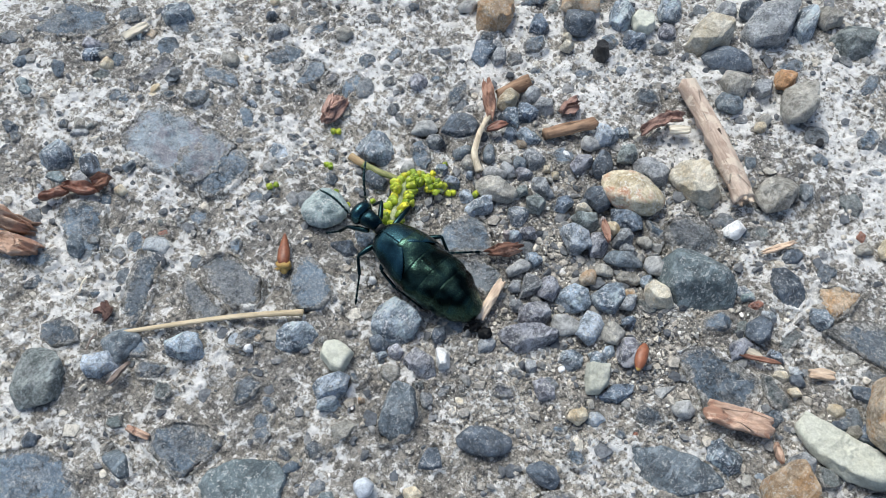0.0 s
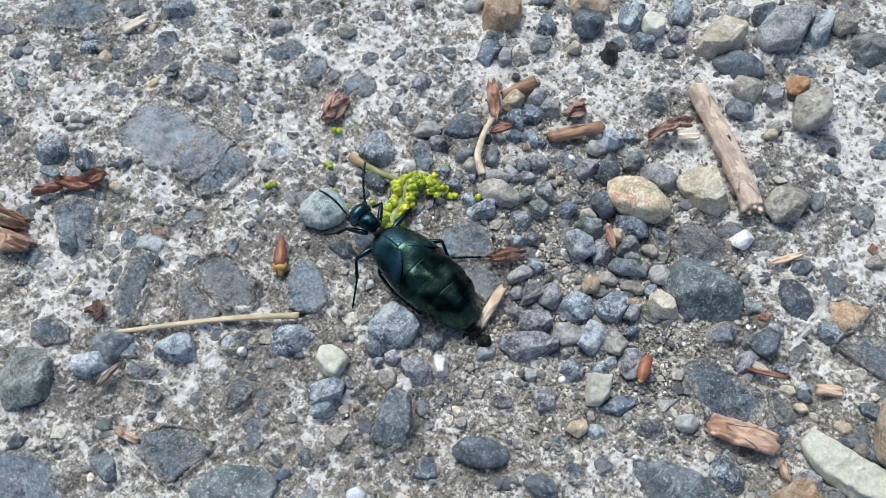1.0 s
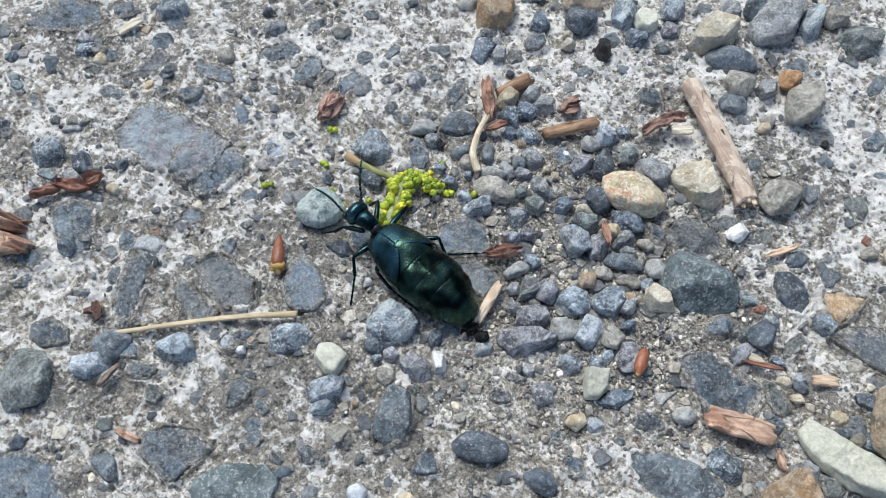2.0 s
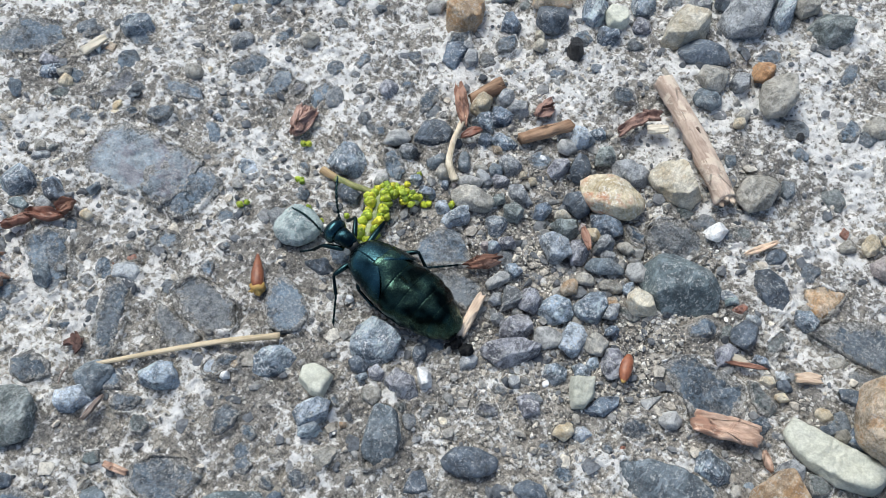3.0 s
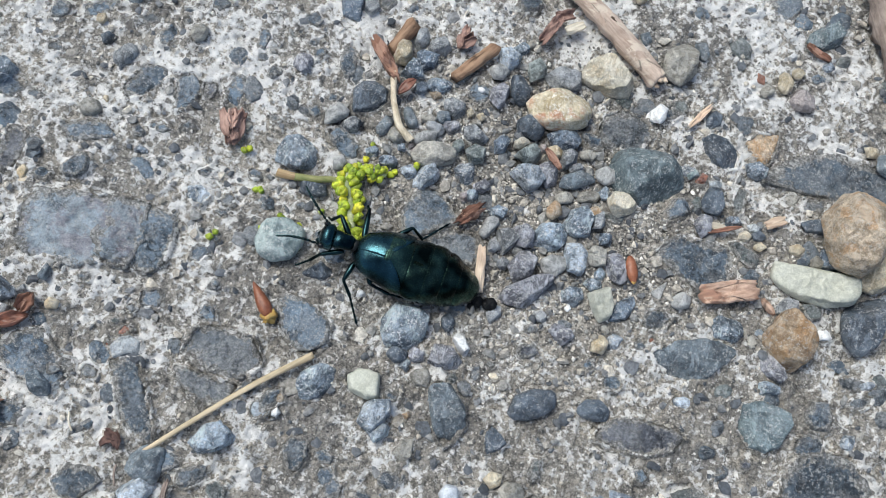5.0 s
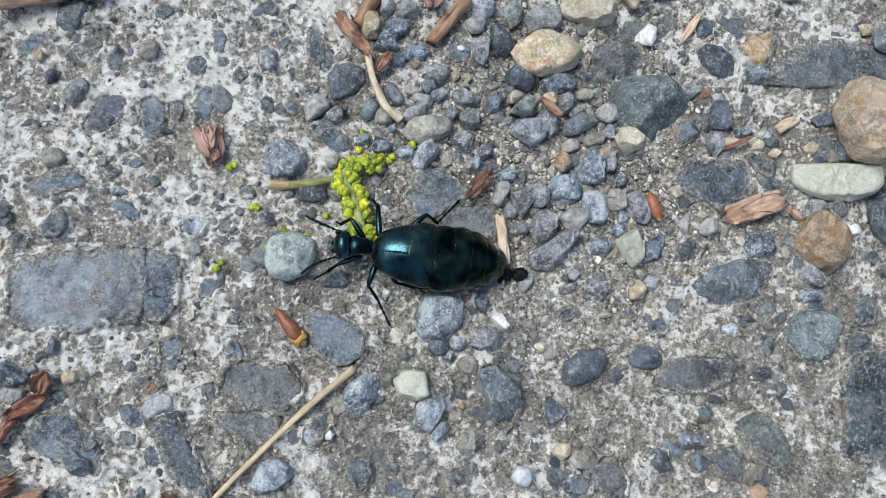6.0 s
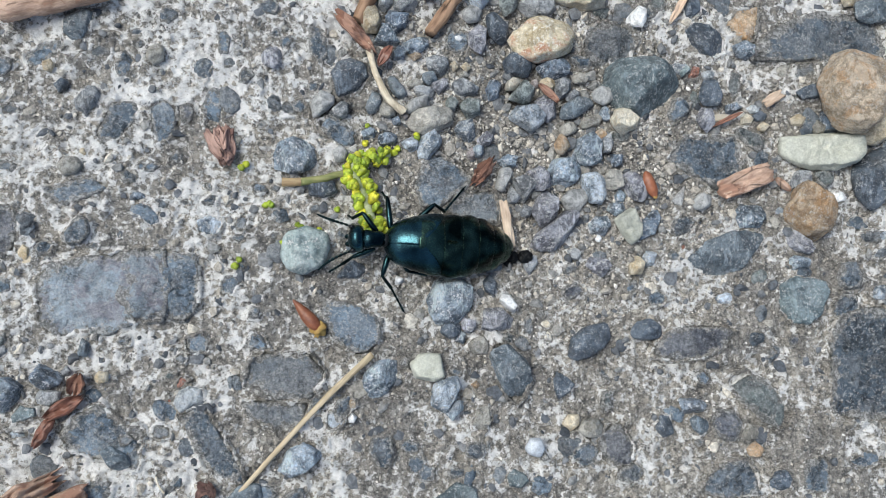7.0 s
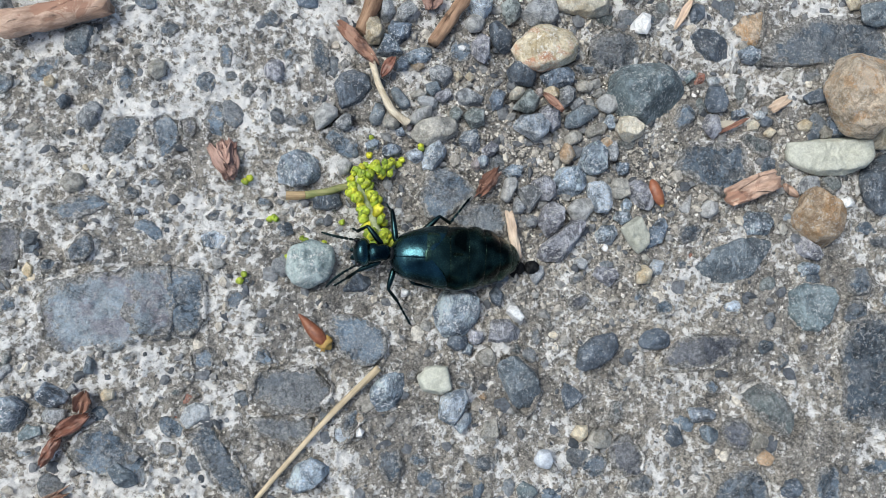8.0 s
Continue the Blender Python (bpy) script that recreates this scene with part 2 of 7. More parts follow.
def concrete_material():
    m, nt, bs, co = start("weathered_concrete")
    fine = tex_noise(nt, co, 1900, 5, 0.8)
    mid = tex_noise(nt, co, 300, 5, 0.7, 0.2)
    broad = tex_noise(nt, co, 70, 3, 0.55, 0.5)
    grain = tex_cells(nt, co, 1500, out="Color")
    sand = ramp(nt, mix(nt, 0.7, mid, fine), (0.42, (0.105, 0.099, 0.09)), (0.5, (0.3, 0.279, 0.248)), (0.58, (0.515, 0.485, 0.438)))
    sand = mix(nt, 1.0, sand, ramp(nt, broad, (0.38, (0.72, 0.73, 0.75)), (0.62, (1.12, 1.1, 1.06))), "MULTIPLY")
    # single grains, dark, tan and pale, in the worn cement
    for size, share in ((900, 0.6), (1900, 0.6)):
        spot = ramp(nt, calc(nt, "ADD", tex_cells(nt, co, size), calc(nt, "MULTIPLY", fine, 0.9)), (0.74, share), (0.8, 0.0))
        tone = nt.nodes.new("ShaderNodeSeparateColor")
        nt.links.new(tex_cells(nt, co, size, out="Color"), tone.inputs[0])
        sand = mix(nt, spot, sand, ramp(nt, tone.outputs[0], (0.12, (0.075, 0.077, 0.082)), (0.3, (0.19, 0.18, 0.166)), (0.6, (0.31, 0.278, 0.235)), (0.8, (0.44, 0.405, 0.35)), (0.92, (0.76, 0.735, 0.68))))
    # white bloom on the cement skin, eaten into by pits
    patch = tex_noise(nt, co, 72, 4, 0.55, 0.3)
    ragged = tex_noise(nt, co, 380, 3, 0.6, 0.2)
    lace = tex_noise(nt, co, 1500, 3, 0.7, 0.35)
    pit = tex_cells(nt, co, 800)
    bloom = calc(nt, "ADD", calc(nt, "ADD", calc(nt, "MULTIPLY", patch, 0.42), calc(nt, "MULTIPLY", ragged, 0.28)), calc(nt, "MULTIPLY", lace, 0.4))
    bloom = calc(nt, "ADD", bloom, calc(nt, "MULTIPLY", calc(nt, "SUBTRACT", pit, 0.42), 0.16))
    # worn off in the hollow full of loose grit, thinner over three round stretches
    for centre, inner, outer, much in (((0.017, 0.016, 0), 0.008, 0.03, 0.05), ((0.045, -0.026, 0), 0.02, 0.07, 0.04), ((-0.018, 0.008, 0), 0.004, 0.02, 0.04), ((-0.026, -0.036, 0), 0.004, 0.022, 0.025)):
        away = nt.nodes.new("ShaderNodeVectorMath")
        away.operation = "DISTANCE"
        nt.links.new(co, away.inputs[0])
        away.inputs[1].default_value = centre
        bloom = calc(nt, "SUBTRACT", bloom, ramp(nt, calc(nt, "MULTIPLY", away.outputs["Value"], 10.0), (inner * 10, much), (outer * 10, 0.0)))
    for centre, much in (((-0.03, 0.036, 0), 0.018), ((0.01, 0.056, 0), 0.022), ((0.045, 0.052, 0), 0.01)):
        thick = nt.nodes.new("ShaderNodeVectorMath")
        thick.operation = "DISTANCE"
        nt.links.new(co, thick.inputs[0])
        thick.inputs[1].default_value = centre
        bloom = calc(nt, "ADD", bloom, ramp(nt, calc(nt, "MULTIPLY", thick.outputs["Value"], 10.0), (0.1, much), (0.42, 0.0)))
    bloom = ramp(nt, bloom, (0.55, 0.0), (0.575, 0.5), (0.61, 0.92))
    white = ramp(nt, mix(nt, 0.5, fine, mid), (0.4, (0.6, 0.585, 0.56)), (0.52, (0.89, 0.88, 0.86)))
    col = mix(nt, bloom, sand, white)
    grime = ramp(nt, tex_noise(nt, co, 420, 4, 0.65, 0.8), (0.6, 0.0), (0.66, 0.35))
    col = mix(nt, grime, col, (0.12, 0.122, 0.125))
    nt.links.new(col, bs.inputs["Base Color"])
    bs.inputs["Roughness"].default_value = 0.92
    b = bump(nt, grain, 0.4, 0.0002)
    b = bump(nt, pit, 0.35, 0.0004, b)
    b = bump(nt, bloom, 0.4, 0.00025, b)
    nt.links.new(bump(nt, fine, 0.85, 0.0005, b), bs.inputs["Normal"])
    return m


def grit_material(name, *stops):
    m, nt, bs, co = start(name)
    rnd = nt.nodes.new("ShaderNodeNewGeometry").outputs["Random Per Island"]
    n = tex_noise(nt, co, 1400, 4, 0.7)
    col = mix(nt, 1.0, ramp(nt, rnd, *stops), ramp(nt, n, (0.4, 0.7), (0.6, 1.3)), "MULTIPLY")
    nt.links.new(col, bs.inputs["Base Color"])
    bs.inputs["Roughness"].default_value = 0.8
    nt.links.new(bump(nt, n, 0.6, 0.0003), bs.inputs["Normal"])
    return m


def wood_material(name, dark, light, lengthwise=0.12, rough=0.75, scale=900.0, cracks=0.0, patch=None):
    """Fibres run along the object's own x."""
    m, nt, bs, co = start(name)
    co, rnd = shifted(nt, co)
    mp = nt.nodes.new("ShaderNodeMapping")
    mp.inputs["Scale"].default_value = (lengthwise, 1, 1)
    nt.links.new(co, mp.inputs["Vector"])
    fib = tex_noise(nt, mp.outputs[0], scale, 5, 0.7, 0.4)
    blot = tex_noise(nt, co, 300, 3, 0.6)
    col = ramp(nt, mix(nt, 0.35, fib, blot), (0.4, dark), (0.6, light))
    col = mix(nt, 1.0, col, ramp(nt, rnd, (0.0, 0.8), (1.0, 1.2)), "MULTIPLY")
    if patch:
        # where the outer bark has flaked off
        col = mix(nt, ramp(nt, tex_noise(nt, co, 170, 5, 0.7, 0.8), (0.52, 0.0), (0.56, 0.9)), col, patch)
    high = fib
    if cracks:
        mp2 = nt.nodes.new("ShaderNodeMapping")
        mp2.inputs["Scale"].default_value = (0.3, 1.2, 1.2)
        nt.links.new(co, mp2.inputs["Vector"])
        gap = ramp(nt, tex_cells(nt, mp2.outputs[0], 300, "DISTANCE_TO_EDGE"), (0.0, 0.0), (0.03, 1.0))
        wiggle = ramp(nt, tex_noise(nt, co, 240, 3, 0.6), (0.4, 0.0), (0.48, 1.0))
        gap = calc(nt, "MAXIMUM", gap, wiggle)
        col = mix(nt, 1.0, col, mix(nt, gap, (1 - cracks,) * 3, (1.0, 1.0, 1.0)), "MULTIPLY")
        high = calc(nt, "ADD", fib, gap)
    nt.links.new(col, bs.inputs["Base Color"])
    bs.inputs["Roughness"].default_value = rough
    nt.links.new(bump(nt, high, 0.8, 0.0005), bs.inputs["Normal"])
    return m


def plain_material(name, dark, light, rough=0.5, scale=700, rel=0.3, sss=0.0):
    m, nt, bs, co = start(name)
    co, rnd = shifted(nt, co)
    n = tex_noise(nt, co, scale, 4, 0.6)
    col = mix(nt, 1.0, ramp(nt, n, (0.35, dark), (0.65, light)), ramp(nt, rnd, (0.0, 0.82), (1.0, 1.18)), "MULTIPLY")
    nt.links.new(col, bs.inputs["Base Color"])
    bs.inputs["Roughness"].default_value = rough
    if sss:
        bs.inputs["Subsurface Weight"].default_value = sss
        bs.inputs["Subsurface Radius"].default_value = (0.0006, 0.0006, 0.0002)
        bs.inputs["Subsurface Scale"].default_value = 1.0
    nt.links.new(bump(nt, n, rel, 0.0003), bs.inputs["Normal"])
    return m


def shell_material(name, dark, light, rough, dimple=0.2):
    """Beetle cuticle: nearly black metal, finely dimpled, with sheen patches painted in by noise."""
    m, nt, bs, co = start(name)
    # brighter blotches in the base colour stand in for reflected sky
    n = tex_noise(nt, co, 210, 2, 0.5)
    nt.links.new(ramp(nt, n, (0.36, dark), (0.62, light)), bs.inputs["Base Color"])
    bs.inputs["Metallic"].default_value = 1.0
    fine = tex_noise(nt, co, 2600, 3, 0.7)
    nt.links.new(ramp(nt, fine, (0.35, rough - 0.05), (0.65, rough + 0.08)), bs.inputs["Roughness"])
    b = bump(nt, fine, dimple * 0.4, 0.0002)
    nt.links.new(bump(nt, tex_noise(nt, co, 700, 3, 0.6), dimple, 0.0003, b), bs.inputs["Normal"])
    return m


CONCRETE = concrete_material()
GRIT = grit_material("loose_grit", (0.0, (0.07, 0.078, 0.09)), (0.3, (0.17, 0.178, 0.188)), (0.6, (0.29, 0.288, 0.275)), (0.82, (0.44, 0.4, 0.34)), (1.0, (0.68, 0.63, 0.54)))
CHIPS = grit_material("set_chips", (0.0, (0.05, 0.058, 0.07)), (0.4, (0.14, 0.152, 0.17)), (0.7, (0.25, 0.255, 0.26)), (0.88, (0.34, 0.315, 0.27)), (1.0, (0.55, 0.52, 0.46)))
SAND = grit_material("coarse_sand", (0.0, (0.12, 0.118, 0.114)), (0.25, (0.235, 0.221, 0.198)), (0.5, (0.365, 0.338, 0.298)), (0.8, (0.53, 0.49, 0.425)), (1.0, (0.82, 0.795, 0.745)))
BARK_RED = wood_material("red_brown_bark", (0.1, 0.042, 0.026), (0.33, 0.17, 0.115), patch=(0.4, 0.24, 0.175))
BARK_SALMON = wood_material("salmon_bark", (0.29, 0.18, 0.125), (0.6, 0.43, 0.33), 0.3, cracks=0.12, patch=(0.37, 0.205, 0.14))
BARK_GREY = wood_material("grey_brown_bark", (0.17, 0.13, 0.11), (0.42, 0.34, 0.29))
WOOD_TAN = wood_material("weathered_tan_wood", (0.32, 0.235, 0.185), (0.58, 0.465, 0.38), cracks=0.3, patch=(0.68, 0.58, 0.47))
WOOD_BROWN = wood_material("brown_twig_bark", (0.17, 0.095, 0.055), (0.42, 0.27, 0.17), cracks=0.5)
TWIG_PALE = wood_material("pale_speckled_twig", (0.42, 0.34, 0.23), (0.78, 0.7, 0.55), 0.3, cracks=0.4, patch=(0.8, 0.74, 0.62))
WOOD_PALE = wood_material("pale_split_wood", (0.48, 0.34, 0.24), (0.74, 0.6, 0.46))
STRAW = wood_material("dry_straw", (0.42, 0.33, 0.2), (0.68, 0.56, 0.38), 0.05, 0.5)
CHIP_CREAM = wood_material("cream_wood", (0.55, 0.48, 0.37), (0.76, 0.7, 0.58))
KNOT = plain_material("dark_knot", (0.07, 0.045, 0.032), (0.26, 0.18, 0.135), 0.9, 1500, 0.8)
CONE_BROWN = plain_material("purple_brown_husk", (0.15, 0.085, 0.07), (0.42, 0.27, 0.22), 0.8, 900, 0.9)
HUSK_PINK = wood_material("pinkish_brown_husk", (0.19, 0.105, 0.085), (0.5, 0.335, 0.275), 0.25, cracks=0.2)
HUSK_DARK = plain_material("dark_red_husk", (0.05, 0.028, 0.024), (0.16, 0.09, 0.075), 0.8, 900, 0.9)
BUD_RED = plain_material("glossy_red_brown_scale", (0.19, 0.06, 0.03), (0.34, 0.13, 0.065), 0.42, 900, 0.4)
BARK_GLOSS = plain_material("glossy_brown_bark", (0.1, 0.04, 0.026), (0.3, 0.135, 0.09), 0.36, 700, 0.9)
BUD_BASE = plain_material("yellow_bud_base", (0.34, 0.19, 0.05), (0.54, 0.38, 0.12), 0.5)
def flower_material():
    m, nt, bs, co = start("yellow_green_flower_bud")
    co, rnd = shifted(nt, co)
    n = tex_noise(nt, co, 900, 4, 0.6)
    one = ramp(nt, rnd, (0.0, (0.24, 0.34, 0.035)), (0.45, (0.41, 0.5, 0.045)), (0.85, (0.5, 0.53, 0.04)), (1.0, (0.62, 0.57, 0.04)))
    nt.links.new(mix(nt, 1.0, one, ramp(nt, n, (0.4, 0.6), (0.6, 1.35)), "MULTIPLY"), bs.inputs["Base Color"])
    bs.inputs["Roughness"].default_value = 0.5
    bs.inputs["Subsurface Weight"].default_value = 0.15
    bs.inputs["Subsurface Radius"].default_value = (0.0005, 0.0005, 0.0002)
    bs.inputs["Subsurface Scale"].default_value = 1.0
    nt.links.new(bump(nt, n, 0.4, 0.0004), bs.inputs["Normal"])
    return m


FLOWER = flower_material()
FLOWER_PALE = plain_material("pale_downy_stalk", (0.3, 0.36, 0.16), (0.55, 0.58, 0.38), 0.8, 1500, 0.6)
STALK = wood_material("green_brown_stalk", (0.17, 0.2, 0.06), (0.4, 0.38, 0.16), 0.1, 0.55)
STALK_END = wood_material("brown_stalk_end", (0.24, 0.15, 0.07), (0.46, 0.34, 0.19), 0.1, 0.6)
FRASS = plain_material("black_droppings", (0.004, 0.004, 0.005), (0.012, 0.013, 0.014), 0.5, 1200, 0.8)
FRASS.node_tree.nodes["Principled BSDF"].inputs["Specular IOR Level"].default_value = 0.15
SHELL_BLUE = shell_material("blue_black_shell", (0.006, 0.015, 0.02), (0.045, 0.105, 0.125), 0.23)
SHELL_GREEN = shell_material("green_black_shell", (0.0035, 0.007, 0.0065), (0.06, 0.115, 0.092), 0.24, 0.35)
SHELL_BLACK = shell_material("black_leg_shell", (0.006, 0.012, 0.014), (0.022, 0.05, 0.055), 0.2)
EYE = plain_material("black_eye", (0.003, 0.003, 0.004), (0.006, 0.006, 0.008), 0.15)
SEAM = plain_material("dark_membrane", (0.003, 0.004, 0.004), (0.008, 0.01, 0.009), 0.5)


# ---------------------------------------------------------------- shapes
LATTICE = np.random.RandomState(7).rand(64, 64, 64).astype(np.float32)


def vnoise(p, octaves=3, gain=0.5):
    """Smooth value noise about zero at points p (n x 3), one cell a unit."""
    p = np.asarray(p, float)
    total, amp = np.zeros(len(p)), 1.0
    for o in range(octaves):
        q = p * 2.0**o + 17.3 * o
        i = np.floor(q).astype(int)
        f = q - i
        f = f * f * (3 - 2 * f)
        s = np.zeros(len(p))
        for dx in (0, 1):
            for dy in (0, 1):
                for dz in (0, 1):
                    w = (f[:, 0] if dx else 1 - f[:, 0]) * (f[:, 1] if dy else 1 - f[:, 1]) * (f[:, 2] if dz else 1 - f[:, 2])
                    s += w * LATTICE[(i[:, 0] + dx) & 63, (i[:, 1] + dy) & 63, (i[:, 2] + dz) & 63]
        total += amp * (s - 0.5)
        amp *= gain
    return total


def mesh_from(name, verts, faces, mat, smooth=True):
    me = bpy.data.meshes.new(name)
    me.from_pydata(np.asarray(verts).tolist(), [], faces)
    me.materials.append(mat)
    if smooth:
        me.shade_smooth()
    me.update()
    return me


def ball(level):
    bm = bmesh.new()
    bmesh.ops.create_icosphere(bm, subdivisions=level, radius=1.0)
    v = np.array([x.co[:] for x in bm.verts])
    f = [[x.index for x in face.verts] for face in bm.faces]
    bm.free()
    return v / np.linalg.norm(v, axis=1)[:, None], f


BALL = {n: ball(n) for n in (1, 2, 3, 4, 5)}


def part(name, verts, faces, mat, parent=None, label="", smooth=True):
    ob = new(name, mesh_from(name, verts, faces, mat, smooth))
    if parent:
        ob.parent = parent
    return tagged(ob, label) if label else ob


def thing(name, x, y, z, rz, label, category, group="", kind=""):
    ob = new(name)
    ob.empty_display_size = 0.002
    ob.matrix_basis = pose(x * MM, y * MM, z * MM, 0, 0, rz)
    return tagged(ob, label, category, group, kind)


def tube(path, radii, sides=10, squash=1.0, rough=0.0, seed=0.0, caps=True):
    """A bent rod: verts and faces along path (mm), in metres."""
    path = np.asarray(path, float)
    radii = np.broadcast_to(np.asarray(radii, float), (len(path),))
    tang = np.gradient(path, axis=0)
    tang /= np.linalg.norm(tang, axis=1)[:, None] + 1e-9
    verts, faces = [], []
    for k, (c, t, r) in enumerate(zip(path, tang, radii)):
        side = np.cross(t, (0, 0, 1.0))
        side = side / (np.linalg.norm(side) + 1e-9) if np.linalg.norm(side) > 0.05 else np.array((1.0, 0, 0))
        up = np.cross(side, t)
        for j in range(sides):
            a = 2 * math.pi * j / sides
            verts.append(c + r * (math.cos(a) * side + squash * math.sin(a) * up))
        if k:
            b0, b1 = (k - 1) * sides, k * sides
            faces += [(b0 + j, b0 + (j + 1) % sides, b1 + (j + 1) % sides, b1 + j) for j in range(sides)]
    verts = np.array(verts)
    if rough:
        rel = verts - np.repeat(path, sides, 0)
        k = 1 + rough * vnoise(verts * (0.5, 1.4, 1.4) + seed, 3)
        verts = np.repeat(path, sides, 0) + rel * k[:, None]
    if caps:
        faces += [tuple(range(sides))[::-1], tuple(range(len(verts) - sides, len(verts)))]
    return verts * MM, faces


def curve_points(points, n):
    """n points on a smooth line through the given ones."""
    p = np.asarray(points, float)
    t = np.linspace(0, len(p) - 1, n)
    out = []
    for x in t:
        i = min(int(x), len(p) - 2)
        f = x - i
        a, b, c, d = p[max(i - 1, 0)], p[i], p[i + 1], p[min(i + 2, len(p) - 1)]
        out.append(0.5 * (2 * b + (c - a) * f + (2 * a - 5 * b + 4 * c - d) * f * f + (3 * b - a - 3 * c + d) * f**3))
    return np.array(out)


def ellipsoid(c, r, level=2, rough=0.0, seed=0.0, freq=1.0):
    v, f = BALL[level]
    k = 1 + rough * vnoise(v * freq * 1.7 + seed, 3) if rough else np.ones(len(v))
    return (np.array(c) + v * k[:, None] * np.array(r)) * MM, f


def joined(pieces):
    verts, faces, n = [], [], 0
    for v, f in pieces:
        verts.append(np.asarray(v))
        faces += [tuple(i + n for i in x) for x in f]
        n += len(v)
    return np.concatenate(verts), faces


# ---------------------------------------------------------------- stones: place, height over the ground and the planes that cut them (degrees:mm)
STONES = []


def stone(kind, x, y, h, cuts):
    STONES.append((kind[:-1], kind[-1], x, y, h, [tuple(float(v) for v in c.split(":")) for c in cuts.split()]))


stone("ye", -51.9, 11.3, 0.8, "20:0.5 65:0.57 115:0.59 170:0.52 197:0.53 252:0.57 294:0.57 339:0.57")
stone("bf", -43.6, 9.2, 0.3, "13:0.67 80:0.65 119:0.7 158:0.64 203:0.71 240:0.68 284:0.66 336:0.67")
stone("gf", -30.9, 25.4, 0.4, "43:0.95 68:0.88 109:0.78 154:1 220:1.1 256:0.78 291:0.82 324:0.97")
stone("gf", -22.1, 18.4, 0.3, "27:1.4 70:1.2 117:1.3 151:1.4 202:1.4 264:1.2 292:1.2 323:1.4")
stone("bl", 6.9, 12.5, 1.4, "13:0.91 80:0.94 115:0.82 147:0.83 195:1 251:0.88 281:0.89 325:0.85")
stone("te", 30.0, 15.5, 0.6, "22:2 80:1 100:1.1 134:1.5 213:1.7 263:1.1 277:1 327:1.7")
stone("pe", 40.5, 26.9, 1, "26:1.4 77:1 123:1.1 153:1.2 229:1.2 263:1 286:1.1 329:1.2")
stone("bf", 36.0, 36.4, 0.4, "27:1.7 81:1.4 110:1.2 138:1.4 220:1.6 263:1.4 282:1.2 327:1.5")
stone("Vf", -51.2, -9.6, 0.4, "1:7.4 98:5.4 102:5.3 153:6.9 186:6.8 230:6.7 276:5.6 281:5.8")
stone("Vf", -42.8, -8.3, 0.8, "1:3.5 25:4.6 92:5.1 156:4.3 188:3.7 253:5.4 283:5.3 327:4.7")
stone("bf", -37.5, -8.5, 0.5, "11:2.6 79:4.4 181:3.1 258:4.9 315:3.7 355:2.6")
stone("pf", -33.8, 0.6, 0.4, "46:1.6 82:1.3 113:1.4 171:1.9 196:1.7 253:1.3 298:1.5 332:1.7")
stone("ge", -24.1, 6.2, 0.6, "36:0.71 71:0.6 111:0.56 157:0.76 210:0.67 256:0.6 294:0.62 323:0.64")
stone("de", -8.5, 6.5, 0.8, "11:0.71 71:1.4 115:1.2 168:0.7 194:0.76 220:1.1 303:1.1 345:0.72")
stone("wl", -5.6, -7.7, 1, "35:0.58 66:0.48 106:0.45 156:0.58 204:0.56 253:0.48 287:0.48 328:0.52")
stone("gf", 14.5, -15.0, 0.4, "9:0.8 66:1.5 125:1.3 174:0.78 187:0.84 237:1.3 323:1.1 338:0.94")
stone("ce", 17.3, -14.6, 0.4, "42:0.69 77:0.63 109:0.66 150:0.75 214:0.74 254:0.63 294:0.65 333:0.8")
stone("df", 70.9, -21.9, 0.6, "27:8.1 103:9.1 142:8.5 179:6.5 258:9.2 266:8.7 356:6.4")
stone("pe", 74.0, -9.9, 1, "14:1.3 70:1.5 109:1.5 155:1.2 206:1.4 257:1.4 286:1.4 332:1.3")
stone("gf", 73.7, -0.5, 0.3, "13:2.5 76:1.4 102:1.1 132:2 196:2.4 261:1.2 282:1.3 332:2")
stone("bf", 35.4, -10.7, 0.4, "19:1.5 67:1.3 96:1.2 158:1.3 198:1.6 256:1.2 285:1.2 327:1.5")
stone("pf", 46.8, -10.8, 0.4, "33:1.3 79:1.1 118:1 150:1.3 195:1.3 249:1.1 284:1 334:1.2")
stone("re", 40.2, -2.4, 0.4, "17:0.61 68:0.73 118:0.63 144:0.65 196:0.61 244:0.67 310:0.66 336:0.61")
stone("gf", -43.5, -29.4, 0.5, "30:1.1 76:1 105:1.1 143:1.2 214:1 248:1.1 292:1.1 339:1.2")
stone("gf", -40.1, -29.5, 0.5, "18:1.2 64:1 102:1.1 162:1.2 214:1.1 242:1.1 293:1.1 327:1.3")
stone("pf", -59.7, -29.4, 0.4, "44:0.7 59:0.59 103:0.52 139:0.81 213:0.71 247:0.6 280:0.53 321:0.74")
stone("gf", -43.8, -33.3, 0.4, "13:1.1 54:1.4 129:1.3 171:1.1 201:1.1 232:1.4 294:1.5 340:1.1")
stone("be", -37.6, -36.6, 0.6, "31:1.2 67:1.2 109:0.99 139:0.9 197:1.1 246:1.2 294:1 324:0.86")
stone("be", -33.5, -37.8, 0.6, "19:0.56 46:0.7 102:0.9 166:0.53 205:0.63 228:0.68 313:0.75 354:0.54")
stone("pf", -15.3, -28.5, 0.4, "30:1.2 74:1.1 110:1.3 151:1.2 202:1.2 245:1.2 274:1.1 324:1.3")
stone("be", -25.5, -38.8, 1, "12:1.7 93:1.4 137:1.4 233:1.5 304:1.4")
stone("gf", -18.1, -25.5, 0.5, "12:1.2 56:1.1 114:1.3 165:1.2 212:1.1 254:1.2 294:1.3 345:1.2")
